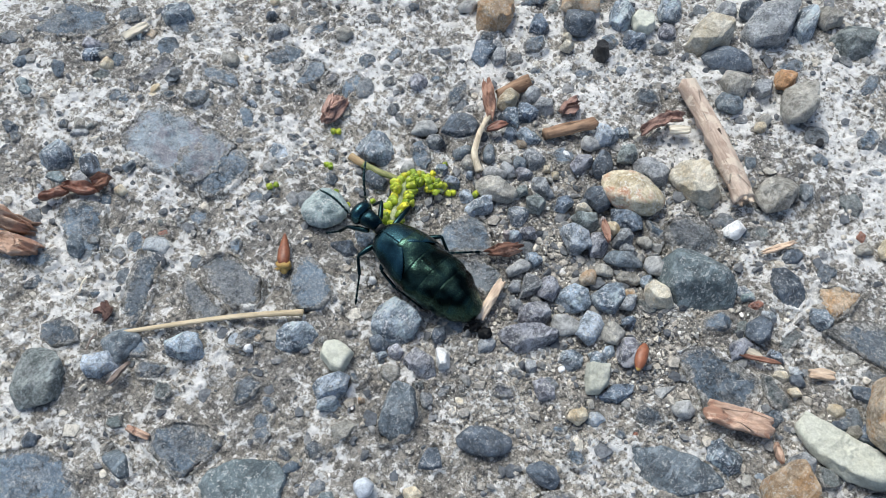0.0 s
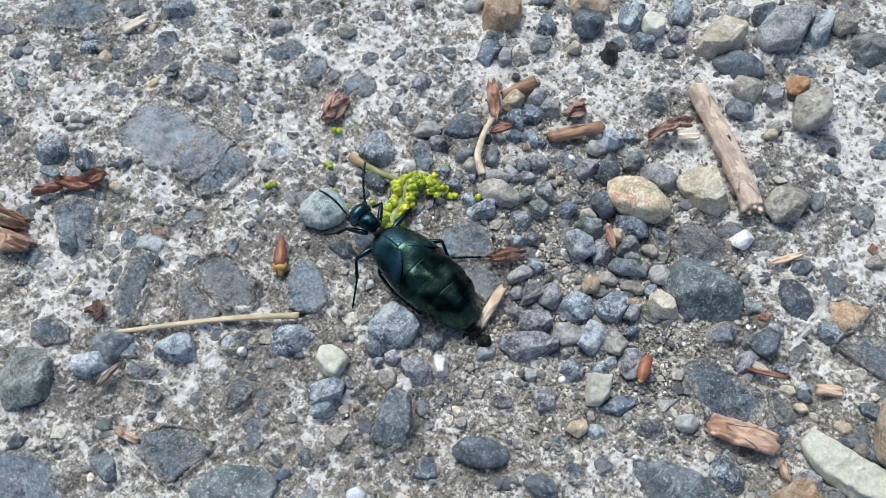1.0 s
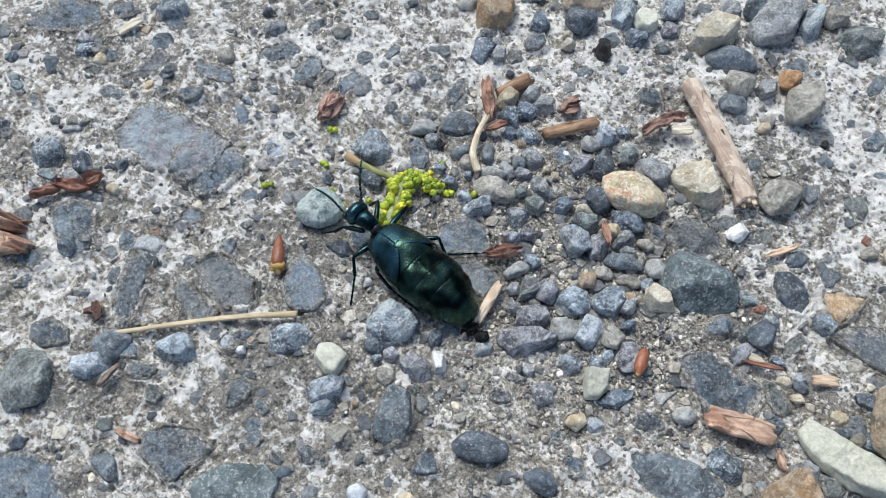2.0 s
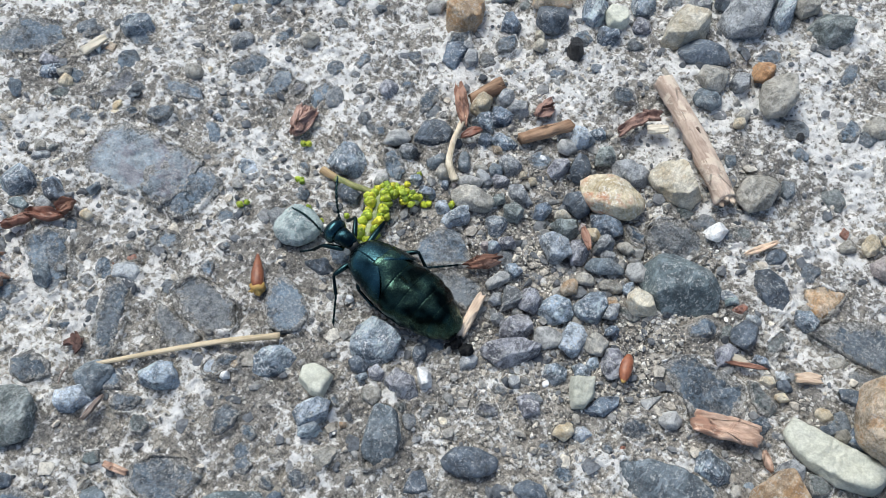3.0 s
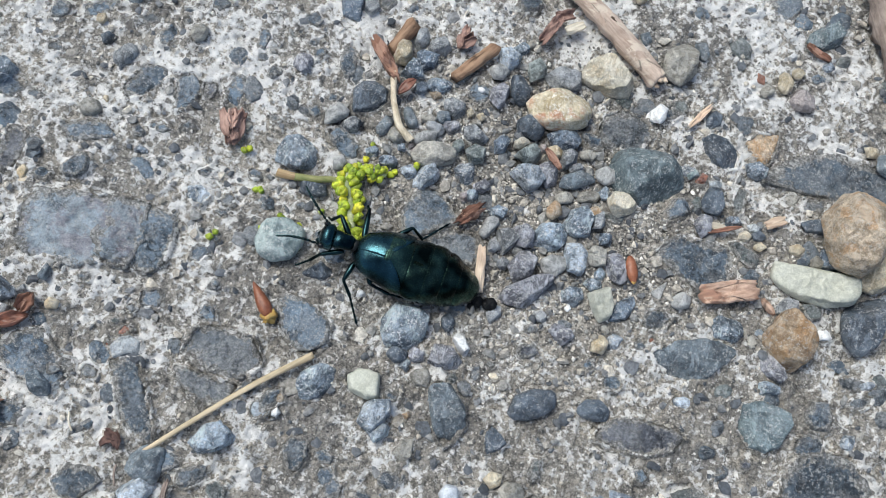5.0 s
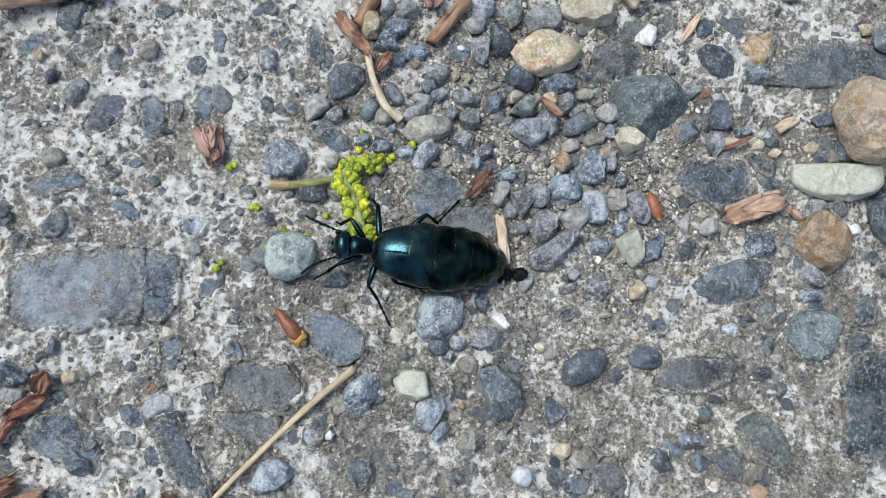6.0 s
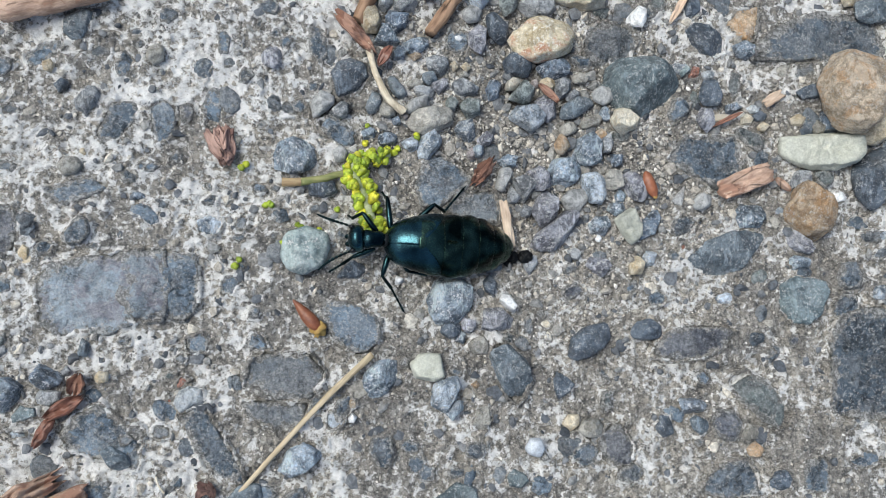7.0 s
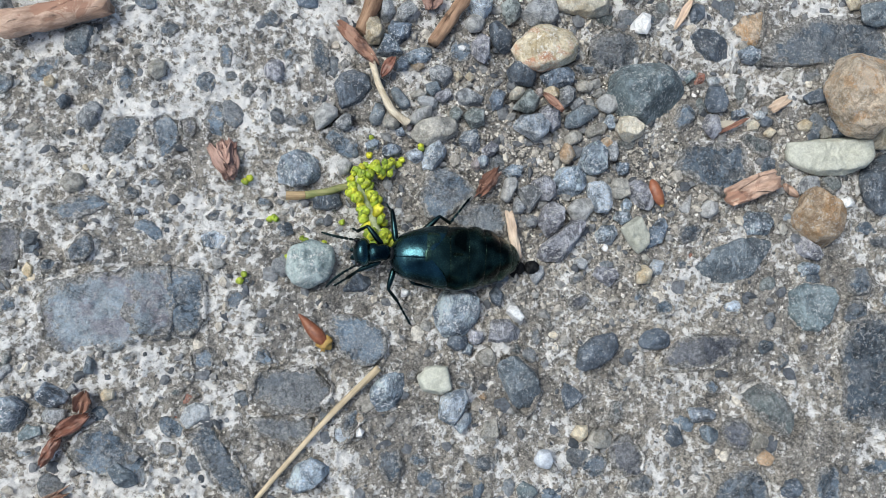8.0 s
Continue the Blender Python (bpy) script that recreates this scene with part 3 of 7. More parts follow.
stone("ne", -12.7, -26.1, 0.8, "18:0.72 66:0.72 103:0.72 147:0.73 202:0.69 245:0.74 297:0.72 326:0.71")
stone("bf", -3.2, -35.3, 0.4, "24:1.3 63:1.6 111:1.4 169:1.3 199:1.4 251:1.4 278:1.6 339:1.3")
stone("de", 4.5, -39.3, 0.6, "8:1.8 69:1.4 116:1.7 143:1.7 204:1.6 245:1.7 282:1.5 315:1.6")
stone("gf", 30.1, -37.7, 0.4, "29:2 72:1.7 103:1.4 150:2 206:2.1 253:1.5 283:1.6 330:1.9")
stone("bf", 69.8, -36.8, 0.5, "12:2.3 88:1.4 123:1.4 240:1.8 292:1.3")
stone("te", 42.7, -35.0, 0.8, "38:0.51 79:0.42 103:0.39 138:0.48 217:0.56 253:0.42 282:0.37 314:0.49")
stone("ge", 41.4, -33.2, 0.8, "8:0.76 65:0.62 113:0.62 144:0.68 220:0.72 250:0.6 289:0.63 324:0.71")
stone("dl", -73.6, -5.0, 1.4, "90:1.6 118:1.1 134:0.97 194:2 282:1.3 296:1.1 322:1.1 358:1.8")
stone("yl", -70.1, -5.3, 1.6, "32:1.2 66:0.98 107:1 170:1.2 204:1 251:1.1 281:1 335:1.1")
stone("be", -66.6, 8.8, 0.6, "56:1.9 131:1.7 253:1.6 323:2")
stone("ye", -58.9, -4.8, 0.6, "14:0.9 64:0.82 117:0.77 143:0.77 207:0.9 257:0.79 298:0.8 320:0.77")
stone("T2e", -77.1, -18.1, 0.8, "9:1.2 78:1 110:0.91 150:0.96 214:1.2 269:0.94 291:0.93 332:0.98")
stone("bf", -72.4, -18.2, 0.4, "20:1.3 70:1 105:1.2 167:1.4 221:1.1 253:1 298:1.3 330:1.4")
stone("gl", -62.6, -18.1, 1.2, "50:1.6 139:0.56 258:1.6 311:0.56")
stone("de", -70.7, -25.4, 1, "35:1.1 65:1 120:1.5 174:1.6 206:1.2 245:1 280:1.3 343:1.6")
stone("gf", -71.6, -13.6, 0.4, "4:1.1 30:0.81 65:0.74 97:0.99 171:1 223:0.79 255:0.82 280:0.89")
stone("kl", -3.5, 52.4, 2.5, "8:1.2 49:1.2 98:1.5 158:1.3 193:1.2 233:1.3 290:1.4 344:1.4")
stone("cl", -8.9, 49.3, 2, "16:0.97 99:0.91 176:0.97 230:0.98 311:0.92")
stone("dl", -19.9, 39.6, 2, "1:1.6 28:2 140:2 202:1.9 267:2.6")
stone("gl", -16.9, 39.7, 2, "38:1.1 107:1.5 191:1.1 237:1.3 318:1.4")
stone("bf", -10.0, 41.5, 0.4, "0:1 78:1.2 125:0.87 134:0.81 177:1.1 236:1.2 299:0.88 319:0.84")
stone("bl", 9.1, 39.8, 1.6, "17:1.3 60:1.1 96:1.2 145:0.93 206:1.2 235:1.1 296:1 330:0.94")
stone("bf", 24.5, 71.0, 0.5, "23:2.4 47:2.6 110:2 146:1.5 175:2.1 235:2.7 298:1.7 325:1.7")
stone("yl", 27.0, 55.8, 1.6, "7:0.83 49:0.94 101:0.97 145:0.88 191:0.85 219:0.92 291:0.89 331:0.95")
stone("kl", 36.4, 59.6, 0.8, "2:0.6 47:0.64 96:0.72 151:0.75 194:0.57 242:0.66 289:0.79 336:0.69")
stone("gl", 9.1, 74.3, 2, "25:1.7 45:1.9 107:1.8 150:1.7 187:1.8 234:1.7 297:1.9 337:1.6")
stone("w2l", 49.6, 71.4, 2, "56:1.1 73:1.1 141:1 177:0.92 211:0.99 271:1.2 302:1.1 358:0.87")
stone("wl", 55.3, 53.4, 1, "32:0.88 97:0.54 131:0.5 162:0.65 222:0.8 278:0.59 309:0.47 358:0.73")
stone("yl", 54.6, 47.7, 2, "31:1.2 96:1.8 138:1.6 179:1 221:1.4 255:1.7 324:1.4 352:1.2")
stone("yl", 56.7, 50.3, 1.4, "35:1 78:1 130:0.86 181:0.9 231:1 272:0.96 326:0.85 334:0.83")
stone("v2l", 58.2, 45.2, 2.2, "6:1.8 79:1.7 155:1.9 232:1.7 280:1.8")
stone("nl", 62.2, 81.5, 1.4, "23:1.1 63:1.3 126:1.2 173:0.94 226:1.2 272:1.3 324:1.1 352:1")
stone("pe", 62.0, 53.4, 1, "32:1.3 77:1.2 135:0.87 168:1.1 241:1.3 282:1 313:0.9 340:1.1")
stone("pe", 77.8, 14.9, 1, "34:1.7 97:1.1 124:0.95 159:1.3 240:1.5 278:1.1 303:0.99 344:1.3")
stone("pe", 76.1, -0.2, 1, "52:1.3 92:0.81 119:0.64 172:1.2 249:1.2 278:0.72 307:0.71 337:1.1")
stone("gf", 75.3, -3.2, 0.5, "26:2.1 95:1.2 121:0.96 148:1.5 225:1.9 278:1.2 303:1 332:1.4")
stone("yl", 82.0, -5.0, 2, "49:0.98 84:1 138:0.87 176:0.92 208:0.9 269:0.99 312:0.98 348:0.81")
stone("be", 82.1, -8.7, 1, "41:1.8 86:1.6 129:1.4 159:1.4 229:1.9 279:1.5 319:1.3 338:1.5")
stone("df", 68.1, -12.1, 0.4, "29:2.6 89:2 131:1.9 158:2.1 224:2.5 272:1.8 311:2.1 354:2.2")
stone("df", -38.7, -37.6, 0.4, "105:1.1 130:0.58 146:0.64 174:1.1 285:1.1 315:0.56 325:0.6 357:1.1")
stone("Be", -53.1, 30.3, 1.5, "65:2.7 117:1.8 181:2 226:2.3 256:2.6 327:1.7 349:1.7")
stone("bf", -57.9, 26.0, 0.3, "18:3 108:1.4 127:1.3 198:2.7 243:2.5 315:1.2")
stone("be", -63.7, 23.7, 0.8, "9:1.7 77:1.6 91:1.7 181:1.3 283:1.7 319:1.5")
stone("yl", -57.1, 24.1, 1.2, "38:0.7 118:0.71 194:0.71 262:0.71 336:0.73")
stone("Dl", -55.1, 21.1, 1.6, "65:0.84 136:0.7 213:0.81 299:0.71 356:0.79")
stone("gl", -51.3, 19.2, 2, "74:2.3 138:1.2 193:1.9 234:2.1 325:1.2 348:1.4")
stone("gf", -50.0, 26.5, 0.3, "1:1.7 85:0.99 134:1.3 203:1.8 254:1.1 283:0.98")
stone("be", -46.4, 24.7, 0.6, "8:1.5 53:1.8 151:1.2 191:1.4 291:1.7 322:1.2")
stone("gf", -45.1, 23.0, 0.3, "14:0.81 119:0.86 206:0.81 306:0.91")
stone("de", -56.5, 18.8, 0.5, "20:0.4 111:0.38 193:0.39 294:0.36")
stone("gf", -62.3, 17.4, 0.3, "24:1.1 103:0.88 181:1.2 251:0.97 293:0.94")
stone("de", -40.1, 32.5, 1, "82:1.3 134:1.3 199:1.7 261:1.4 302:1.2 354:1.5")
stone("df", -44.7, 29.7, 0.4, "49:0.88 109:0.65 192:1.1 260:0.69 303:0.76")
stone("gf", -44.3, 27.9, 0.3, "29:0.76 111:0.65 181:0.81 248:0.74 303:0.68")
stone("ml", -41.8, 26.1, 2.2, "67:1.4 126:1.1 184:1.1 229:1.2 312:1.1 355:0.98")
stone("bf", -47.3, 15.9, 0.5, "49:3.9 98:2.8 152:2 156:2.1 245:3.6 282:2.8 322:2 340:2.3")
stone("bf", -40.6, 16.2, 0.5, "6:1.9 58:2.7 129:2.7 186:1.7 204:2.1 296:3 331:2")
stone("vf", -37.3, 17.4, 0.4, "30:1.2 103:1.4 189:0.97 259:1.5 335:1.1")
stone("be", -33.5, 18.1, 0.6, "8:1.6 79:3.4 166:1.7 180:1.5 201:2.1 291:3.1 357:1.6")
stone("be", -32.0, 28.7, 0.8, "40:1.4 123:2 186:0.92 265:2.1 354:1")
stone("de", -38.7, 22.5, 0.5, "59:0.57 130:0.48 253:0.53 302:0.49")
stone("de", -25.3, 34.5, 0.8, "44:1.3 125:1.3 180:1.5 235:1.4 263:1.3 337:1.5")
stone("gf", -26.7, 31.9, 0.3, "6:0.53 105:0.76 189:0.55 281:0.79")
stone("me", -22.8, 31.1, 0.5, "44:0.52 119:0.49 218:0.48 313:0.48")
stone("de", -24.3, 30.3, 0.7, "60:0.86 132:0.76 201:0.94 271:0.77 343:0.84")
stone("be", -22.7, 28.9, 0.7, "12:0.99 116:0.97 173:0.89 235:1.3 317:0.87")
stone("vl", -24.7, 26.3, 1.8, "4:1.2 82:1.6 137:1.5 185:1.3 238:1.5 307:1.6")
stone("de", -28.7, 23.4, 1, "35:1.5 63:1.2 140:1.2 200:1.4 255:1.3 312:1.1")
stone("de", -17.8, 29.2, 0.8, "5:1.3 44:2.3 126:2.9 182:1.4 215:1.9 316:2.7")
stone("De", -13.0, 23.8, 1.6, "14:3.1 68:2.9 108:2.9 158:2.7 190:2.7 209:3.2 290:2.7 319:2.5")
stone("de", -14.0, 27.7, 0.6, "47:0.81 136:0.69 193:0.98 271:0.73 310:0.74")
stone("de", -18.6, 22.2, 0.4, "15:0.78 98:0.84 190:0.75 287:0.82")
stone("sl", -17.1, 19.4, 2.4, "70:1.7 144:1.2 189:1.6 296:1.4 311:1.1 352:1.6")
stone("gl", -14.4, 18.3, 2.2, "67:1.4 131:1 192:1.3 253:1.3 297:1.2 359:1.2")
stone("Bl", -9.2, 19.7, 2.2, "76:1.7 155:0.76 186:1.3 271:1.5 323:0.95 359:0.97")
stone("ml", -7.3, 18.8, 2, "29:0.87 146:1 188:1 248:1.1 315:1.2")
stone("Bl", -5.7, 22.2, 2, "15:1.1 39:0.71 139:1.8 198:0.86 224:0.9 288:1.6")
stone("yl", -9.7, 32.8, 3, "18:1.2 74:2 152:1.4 182:1.2 210:1.5 283:1.9 340:1.4")
stone("bl", -7.3, 30.4, 2.5, "31:1.3 72:1.6 159:1.3 256:1.4 287:1.4")
stone("dl", -5.8, 32.8, 2.6, "85:1.4 130:1.7 213:1.7 236:1.6 302:1.5 340:1.7")
stone("gl", -4.2, 35.8, 2.5, "40:1.5 128:1.4 182:1.5 228:1.7 286:1.4 335:1.5")
stone("gl", -7.5, 36.4, 2, "20:1.1 119:1.4 190:1.1 252:1.5 327:1.3")
stone("dl", -5.2, 27.7, 1.8, "69:1.1 136:0.86 200:1.1 281:0.93 349:0.91")
stone("bl", -2.5, 29.1, 2.2, "103:1.1 118:1.1 185:2 271:1.3 302:1.2 359:1.9")
stone("nl", -2.7, 27.5, 1.2, "34:0.75 114:0.55 230:0.66 301:0.62")
stone("gl", 0.7, 26.1, 2.2, "6:1.7 79:1.3 116:1.5 185:1.7 247:1.4 315:1.5")
stone("Bl", -0.5, 23.9, 1.8, "17:0.97 105:0.78 184:1 228:0.95 299:0.84")
stone("gl", -1.1, 21.8, 1.4, "69:0.83 106:1.2 190:1.7 246:0.84 264:0.89 351:1.7")
stone("ml", -2.7, 23.0, 1.4, "60:0.75 113:0.57 209:1.1 271:0.53 315:0.83")
stone("sl", -2.5, 19.6, 2, "2:1.6 108:0.92 135:0.93 211:1.9 271:1.2 299:0.82")
stone("ml", -0.5, 17.2, 2.8, "82:2 102:1.7 135:2.4 207:3.4 251:2.4 282:1.7 299:2 358:3.3")
stone("dl", -5.7, 17.0, 1.2, "24:0.58 113:0.6 201:0.6 288:0.59")
stone("v2l", -4.4, 17.7, 1, "31:0.4 126:0.4 205:0.4 302:0.39")
stone("be", -14.8, 15.1, 1, "44:1.8 68:1.9 113:2.8 197:2.7 231:1.6 239:1.7 297:3 359:3")
stone("bl", -10.0, 15.0, 1.4, "67:0.85 130:0.69 201:0.96 281:0.69 341:0.83")
stone("dl", -7.2, 14.1, 1.6, "59:1.2 102:0.85 200:1.3 278:0.89 331:1.2")
stone("pl", -0.6, 13.4, 2.4, "65:2.3 124:1.6 162:1.2 193:2 261:2.3 315:1.3 347:1.4")
stone("pl", -3.6, 13.3, 1.6, "58:1.1 118:1 194:1.1 279:0.96 348:1.1")
stone("bl", -21.4, 11.1, 2.6, "4:2.9 58:2.8 114:2.7 162:2.7 191:2.9 224:2.9 277:2.7 324:2.7")
stone("sl", -14.4, 11.5, 1.8, "49:1 128:0.97 195:0.92 281:1 345:0.93")
stone("gf", -26.3, 15.9, 0.4, "37:0.79 132:0.74 228:0.75 323:0.78")
stone("de", -20.6, 19.0, 0.6, "38:1 118:0.93 200:1.1 255:1 316:1")
stone("me", -30.2, 13.3, 1, "50:0.96 136:0.95 194:0.96 270:1 336:0.94")
stone("pl", 7.4, 37.3, 3, "66:1.5 118:1.6 202:1.6 235:1.5 305:1.7 353:1.7")
stone("sl", 6.4, 34.5, 2.2, "64:1.2 132:1.2 190:1.4 228:1.4 282:1.2 334:1.2")
stone("Dl", 10.5, 32.3, 2.4, "3:1.5 35:1.5 121:2.4 190:1.4 229:1.7 315:2.4")
stone("tl", 12.4, 36.7, 2.2, "53:1.7 135:1.6 189:1.4 206:1.4 272:2.2 337:1.2")
stone("gl", 17.5, 36.7, 2.4, "9:2.4 92:1.8 143:2.3 225:2.2 267:2 318:2.2")
stone("vl", 7.4, 30.2, 2.2, "52:2.2 135:1.7 182:1.2 239:2.3 330:1.4 353:1.1")
stone("n3l", 17.5, 30.5, 4.5, "26:4.8 76:3.8 99:3.2 130:3.5 144:4.2 213:4.8 249:3.9 278:3.2 301:3.5 342:4.5")
stone("Dl", 13.7, 26.4, 2.4, "6:2 82:1.7 135:1.9 192:2.1 263:1.6 331:2")
stone("dl", 19.2, 25.8, 2.4, "47:2.5 99:1.4 127:1.8 201:3.2 271:1.3 279:1.3 347:2.8")
stone("de", 23.8, 27.4, 1.5, "26:1.6 73:1 104:1.3 195:1.9 243:1 285:1.3")
stone("ml", 23.9, 24.6, 1.4, "66:0.88 121:0.85 218:1.1 271:0.78 335:1.1")
stone("cl", 12.8, 23.3, 2, "72:1.1 137:0.87 201:1.1 310:0.79 321:0.77")
stone("tl", 14.3, 21.8, 2.4, "41:1.9 128:1.3 142:1.2 231:2 290:1.4 332:1.4")
stone("v2l", 16.5, 23.6, 1.2, "15:0.5 107:0.64 194:0.49 292:0.63")
stone("yl", 18.5, 23.6, 1.6, "74:0.91 125:0.93 210:1.1 261:0.88 336:1")
stone("gl", 20.9, 23.1, 2.4, "56:1.4 129:1.3 181:1.1 218:1.4 301:1.3 344:1.1")
stone("Bl", 23.2, 20.0, 2.2, "4:2.9 102:1.6 123:1.1 159:2.2 271:2.1 296:1.2 306:1.1")
stone("gl", 22.4, 21.7, 1.6, "51:1.2 123:0.72 178:1 271:0.97 318:0.7")
stone("pl", 15.2, 18.0, 3, "44:2.1 100:1.9 148:2.4 238:1.8 300:2.1 346:2.5")
stone("vl", 18.2, 19.8, 2.2, "2:1.2 56:1.7 134:1.6 192:1.4 229:1.5 303:1.9")
stone("sl", 27.6, 21.9, 2.2, "30:1.6 80:1.2 129:1.4 196:1.6 247:1.3 305:1.3")
stone("cl", 30.7, 17.8, 3.4, "45:1.9 108:1.9 150:2.1 196:2.3 253:1.8 293:1.9 342:2.3")
stone("ml", 25.5, 17.6, 1.6, "55:1.5 109:0.79 141:1.1 249:1.4 286:0.74 331:1.3")
stone("ml", 21.7, 16.3, 1.6, "81:1 123:0.89 195:1.3 293:0.8 337:1.2")
stone("nl", 20.5, 13.7, 1.8, "23:1.1 44:1.2 149:1 189:1 244:1.4 317:1.1")
stone("bl", 25.0, 12.9, 2.4, "41:2.4 114:2.4 167:1.8 200:2.3 254:2.6 300:2.3 357:1.9")
stone("gl", 27.9, 13.9, 2, "17:0.91 131:1.2 185:0.82 256:1.5 342:0.88")
stone("nl", 27.1, 15.5, 1.4, "48:0.77 124:0.71 183:0.82 261:0.74 323:0.74")
stone("bl", 27.9, 18.9, 1.4, "39:0.91 150:0.79 191:0.82 271:1.1 350:0.76")
stone("pl", 5.2, 15.8, 1.8, "9:1.2 107:1.4 148:1.6 234:1.2 287:1.9")
stone("vl", 8.3, 14.4, 1.4, "56:1.1 134:0.79 205:1.2 280:0.86 342:0.97")
stone("gl", 5.0, 22.6, 2, "64:1.1 117:1.5 207:1.7 242:1.3 278:1.2 336:2")
stone("vl", 1.1, 22.8, 1.6, "17:1.3 113:0.82 187:1.3 253:1.1 309:0.89")
stone("tl", 2.9, 19.9, 1.8, "39:0.92 128:0.84 191:0.9 271:0.93 332:0.87")
stone("tl", 5.9, 19.5, 1.8, "78:1.3 135:1.3 205:1.7 242:1.4 290:1.3 358:1.5")
stone("yl", 3.5, 26.0, 1.2, "30:0.5 124:0.54 211:0.48 311:0.54")
stone("yl", 5.4, 25.9, 1.2, "41:0.5 131:0.56 221:0.48 319:0.56")
stone("ml", 4.9, 24.7, 1, "36:0.58 109:0.42 205:0.62 287:0.4")
stone("wl", 4.3, 30.6, 0.8, "64:0.53 118:0.52 194:0.66 257:0.54 315:0.52")
stone("v2l", 5.9, 11.9, 1.4, "31:0.66 131:0.57 185:0.7 258:0.7 318:0.61")
stone("dl", 9.7, 22.5, 1.6, "65:1.3 144:0.95 204:1.2 289:1.2 344:0.95")
stone("bf", 4.1, 30.1, 0.3, "82:1.7 146:1.8 192:1.8 245:1.9 290:1.8 358:1.7")
stone("gf", 29.2, 30.8, 0.4, "38:4.6 85:3.6 117:3.7 169:4.2 200:4.6 262:3.9 289:3.3 334:4.1")
stone("T2l", 34.0, 24.0, 4.2, "13:6 64:4.9 95:4.1 121:4.6 160:5.5 196:5.5 225:5.1 258:4.9 300:4.2 328:4.9")
stone("wl", 34.1, 35.2, 2.6, "98:1.7 146:1.3 194:1.3 230:1.7 331:1.2 357:1.1")
stone("De", 43.6, 37.3, 1.2, "66:1.7 142:1.3 188:1.5 236:1.8 305:1.4 357:1.4")
stone("tf", 37.4, 37.8, 0.4, "40:1.6 114:1.3 195:1.4 280:1.4 332:1.4")
stone("De", 45.7, 31.9, 1.6, "50:2.5 86:2.7 127:3.6 204:2.9 225:2.6 260:2.7 298:3.3 352:3.5")
stone("Of", 52.8, 35.1, 0.5, "96:2.6 146:2.4 196:2.8 234:2.6 271:2.8 340:2.3 360:2.3")
stone("bl", 52.2, 30.5, 1.6, "70:1.3 115:1.3 192:1.7 243:1.4 289:1.3 356:1.8")
stone("df", 67.5, 32.9, 0.5, "32:10 89:5 113:5.2 124:6.3 150:9.7 212:13 272:4 273:4.1 355:11")
stone("Bl", 75.5, 38.0, 2.4, "65:2.1 100:1.8 180:2.6 245:2.1 280:1.9 355:2.6")
stone("yl", 71.6, 39.8, 1.4, "3:0.91 97:0.76 204:0.86 279:0.85")
stone("ql", 45.7, 25.8, 1.2, "78:0.8 123:0.72 207:1.1 277:0.68 342:0.97")
stone("re", 43.4, 26.3, 1, "64:1.2 150:0.66 200:1.2 278:0.92 350:0.77")
stone("T3l", 41.7, 26.6, 1.4, "34:0.89 137:0.48 220:0.99 309:0.5")
stone("Dl", 45.8, 22.7, 2.2, "19:1.7 91:2.1 159:1.6 202:1.8 271:1.9 338:1.8")
stone("tf", 50.5, 24.6, 0.4, "77:2.2 163:1.2 197:1.5 286:2.1 352:1.1")
stone("be", 40.4, 20.1, 1.6, "39:2.6 106:1.8 155:1.6 218:2.5 300:1.6 335:1.6")
stone("vl", 45.0, 18.2, 2.2, "91:1.9 155:1.1 177:1.3 237:1.9 313:1.4 356:1.1")
stone("dl", 49.8, 20.6, 1.4, "52:1.1 107:0.65 188:1.3 262:0.81 302:0.73")
stone("ql", 53.4, 20.4, 1.2, "78:0.68 114:0.65 220:0.95 263:0.63 330:0.86")
stone("Dl", 54.4, 19.2, 1.4, "60:0.77 130:0.81 207:0.98 271:0.74 315:0.85")
stone("cl", 52.1, 18.6, 1.2, "52:0.93 122:0.7 211:1.1 271:0.71 330:0.91")
stone("yl", 54.9, 17.5, 1.2, "58:0.69 132:0.6 199:0.9 260:0.64 315:0.63")
stone("yl", 61.0, 18.7, 1.6, "57:0.92 120:0.8 199:1.1 263:0.82 326:0.91")
stone("mf", 59.1, 27.2, 0.6, "91:1.1 133:0.97 218:1.4 239:1.4 322:0.89 327:0.88")
stone("gf", 62.9, 27.3, 0.5, "9:1.9 96:1.4 149:1.5 204:2.1 278:1.3 291:1.2")
stone("De", 63.7, 23.6, 1.6, "84:1.6 116:1.2 132:1.7 244:2.6 281:1.1 356:2.8")
stone("dl", 67.1, 18.4, 2.2, "41:1.7 67:1.5 132:2 176:1.9 266:1.5 291:1.5")
stone("ml", 64.7, 17.5, 1.8, "48:0.94 141:0.81 194:0.97 271:0.91 342:0.87")
stone("Dl", 62.5, 17.0, 1.4, "52:0.81 132:0.67 193:0.96 266:0.7 329:0.77")
stone("te", 53.1, 15.3, 1.2, "72:1.3 108:2.6 219:1.9 249:1.7 287:2 337:3.2")
stone("df", 45.2, 11.9, 0.8, "48:5.8 89:4 112:4.7 154:6.4 241:4.1 287:5.2 329:5.4 356:6")
stone("ml", -53.5, 9.0, 2.2, "35:1.4 90:1.2 147:1.3 217:1.4 278:1.1 325:1.3")
stone("gf", -62.4, 9.0, 0.3, "49:1 105:1 181:1.2 270:0.92 310:1.2")
stone("be", -52.9, 5.5, 0.8, "1:5 78:2.3 100:1.6 109:1.9 224:3.4 247:2.7 294:1.7")
stone("de", -45.5, 7.6, 0.8, "1:1.1 58:0.89 129:1.1 210:0.94 276:0.98")
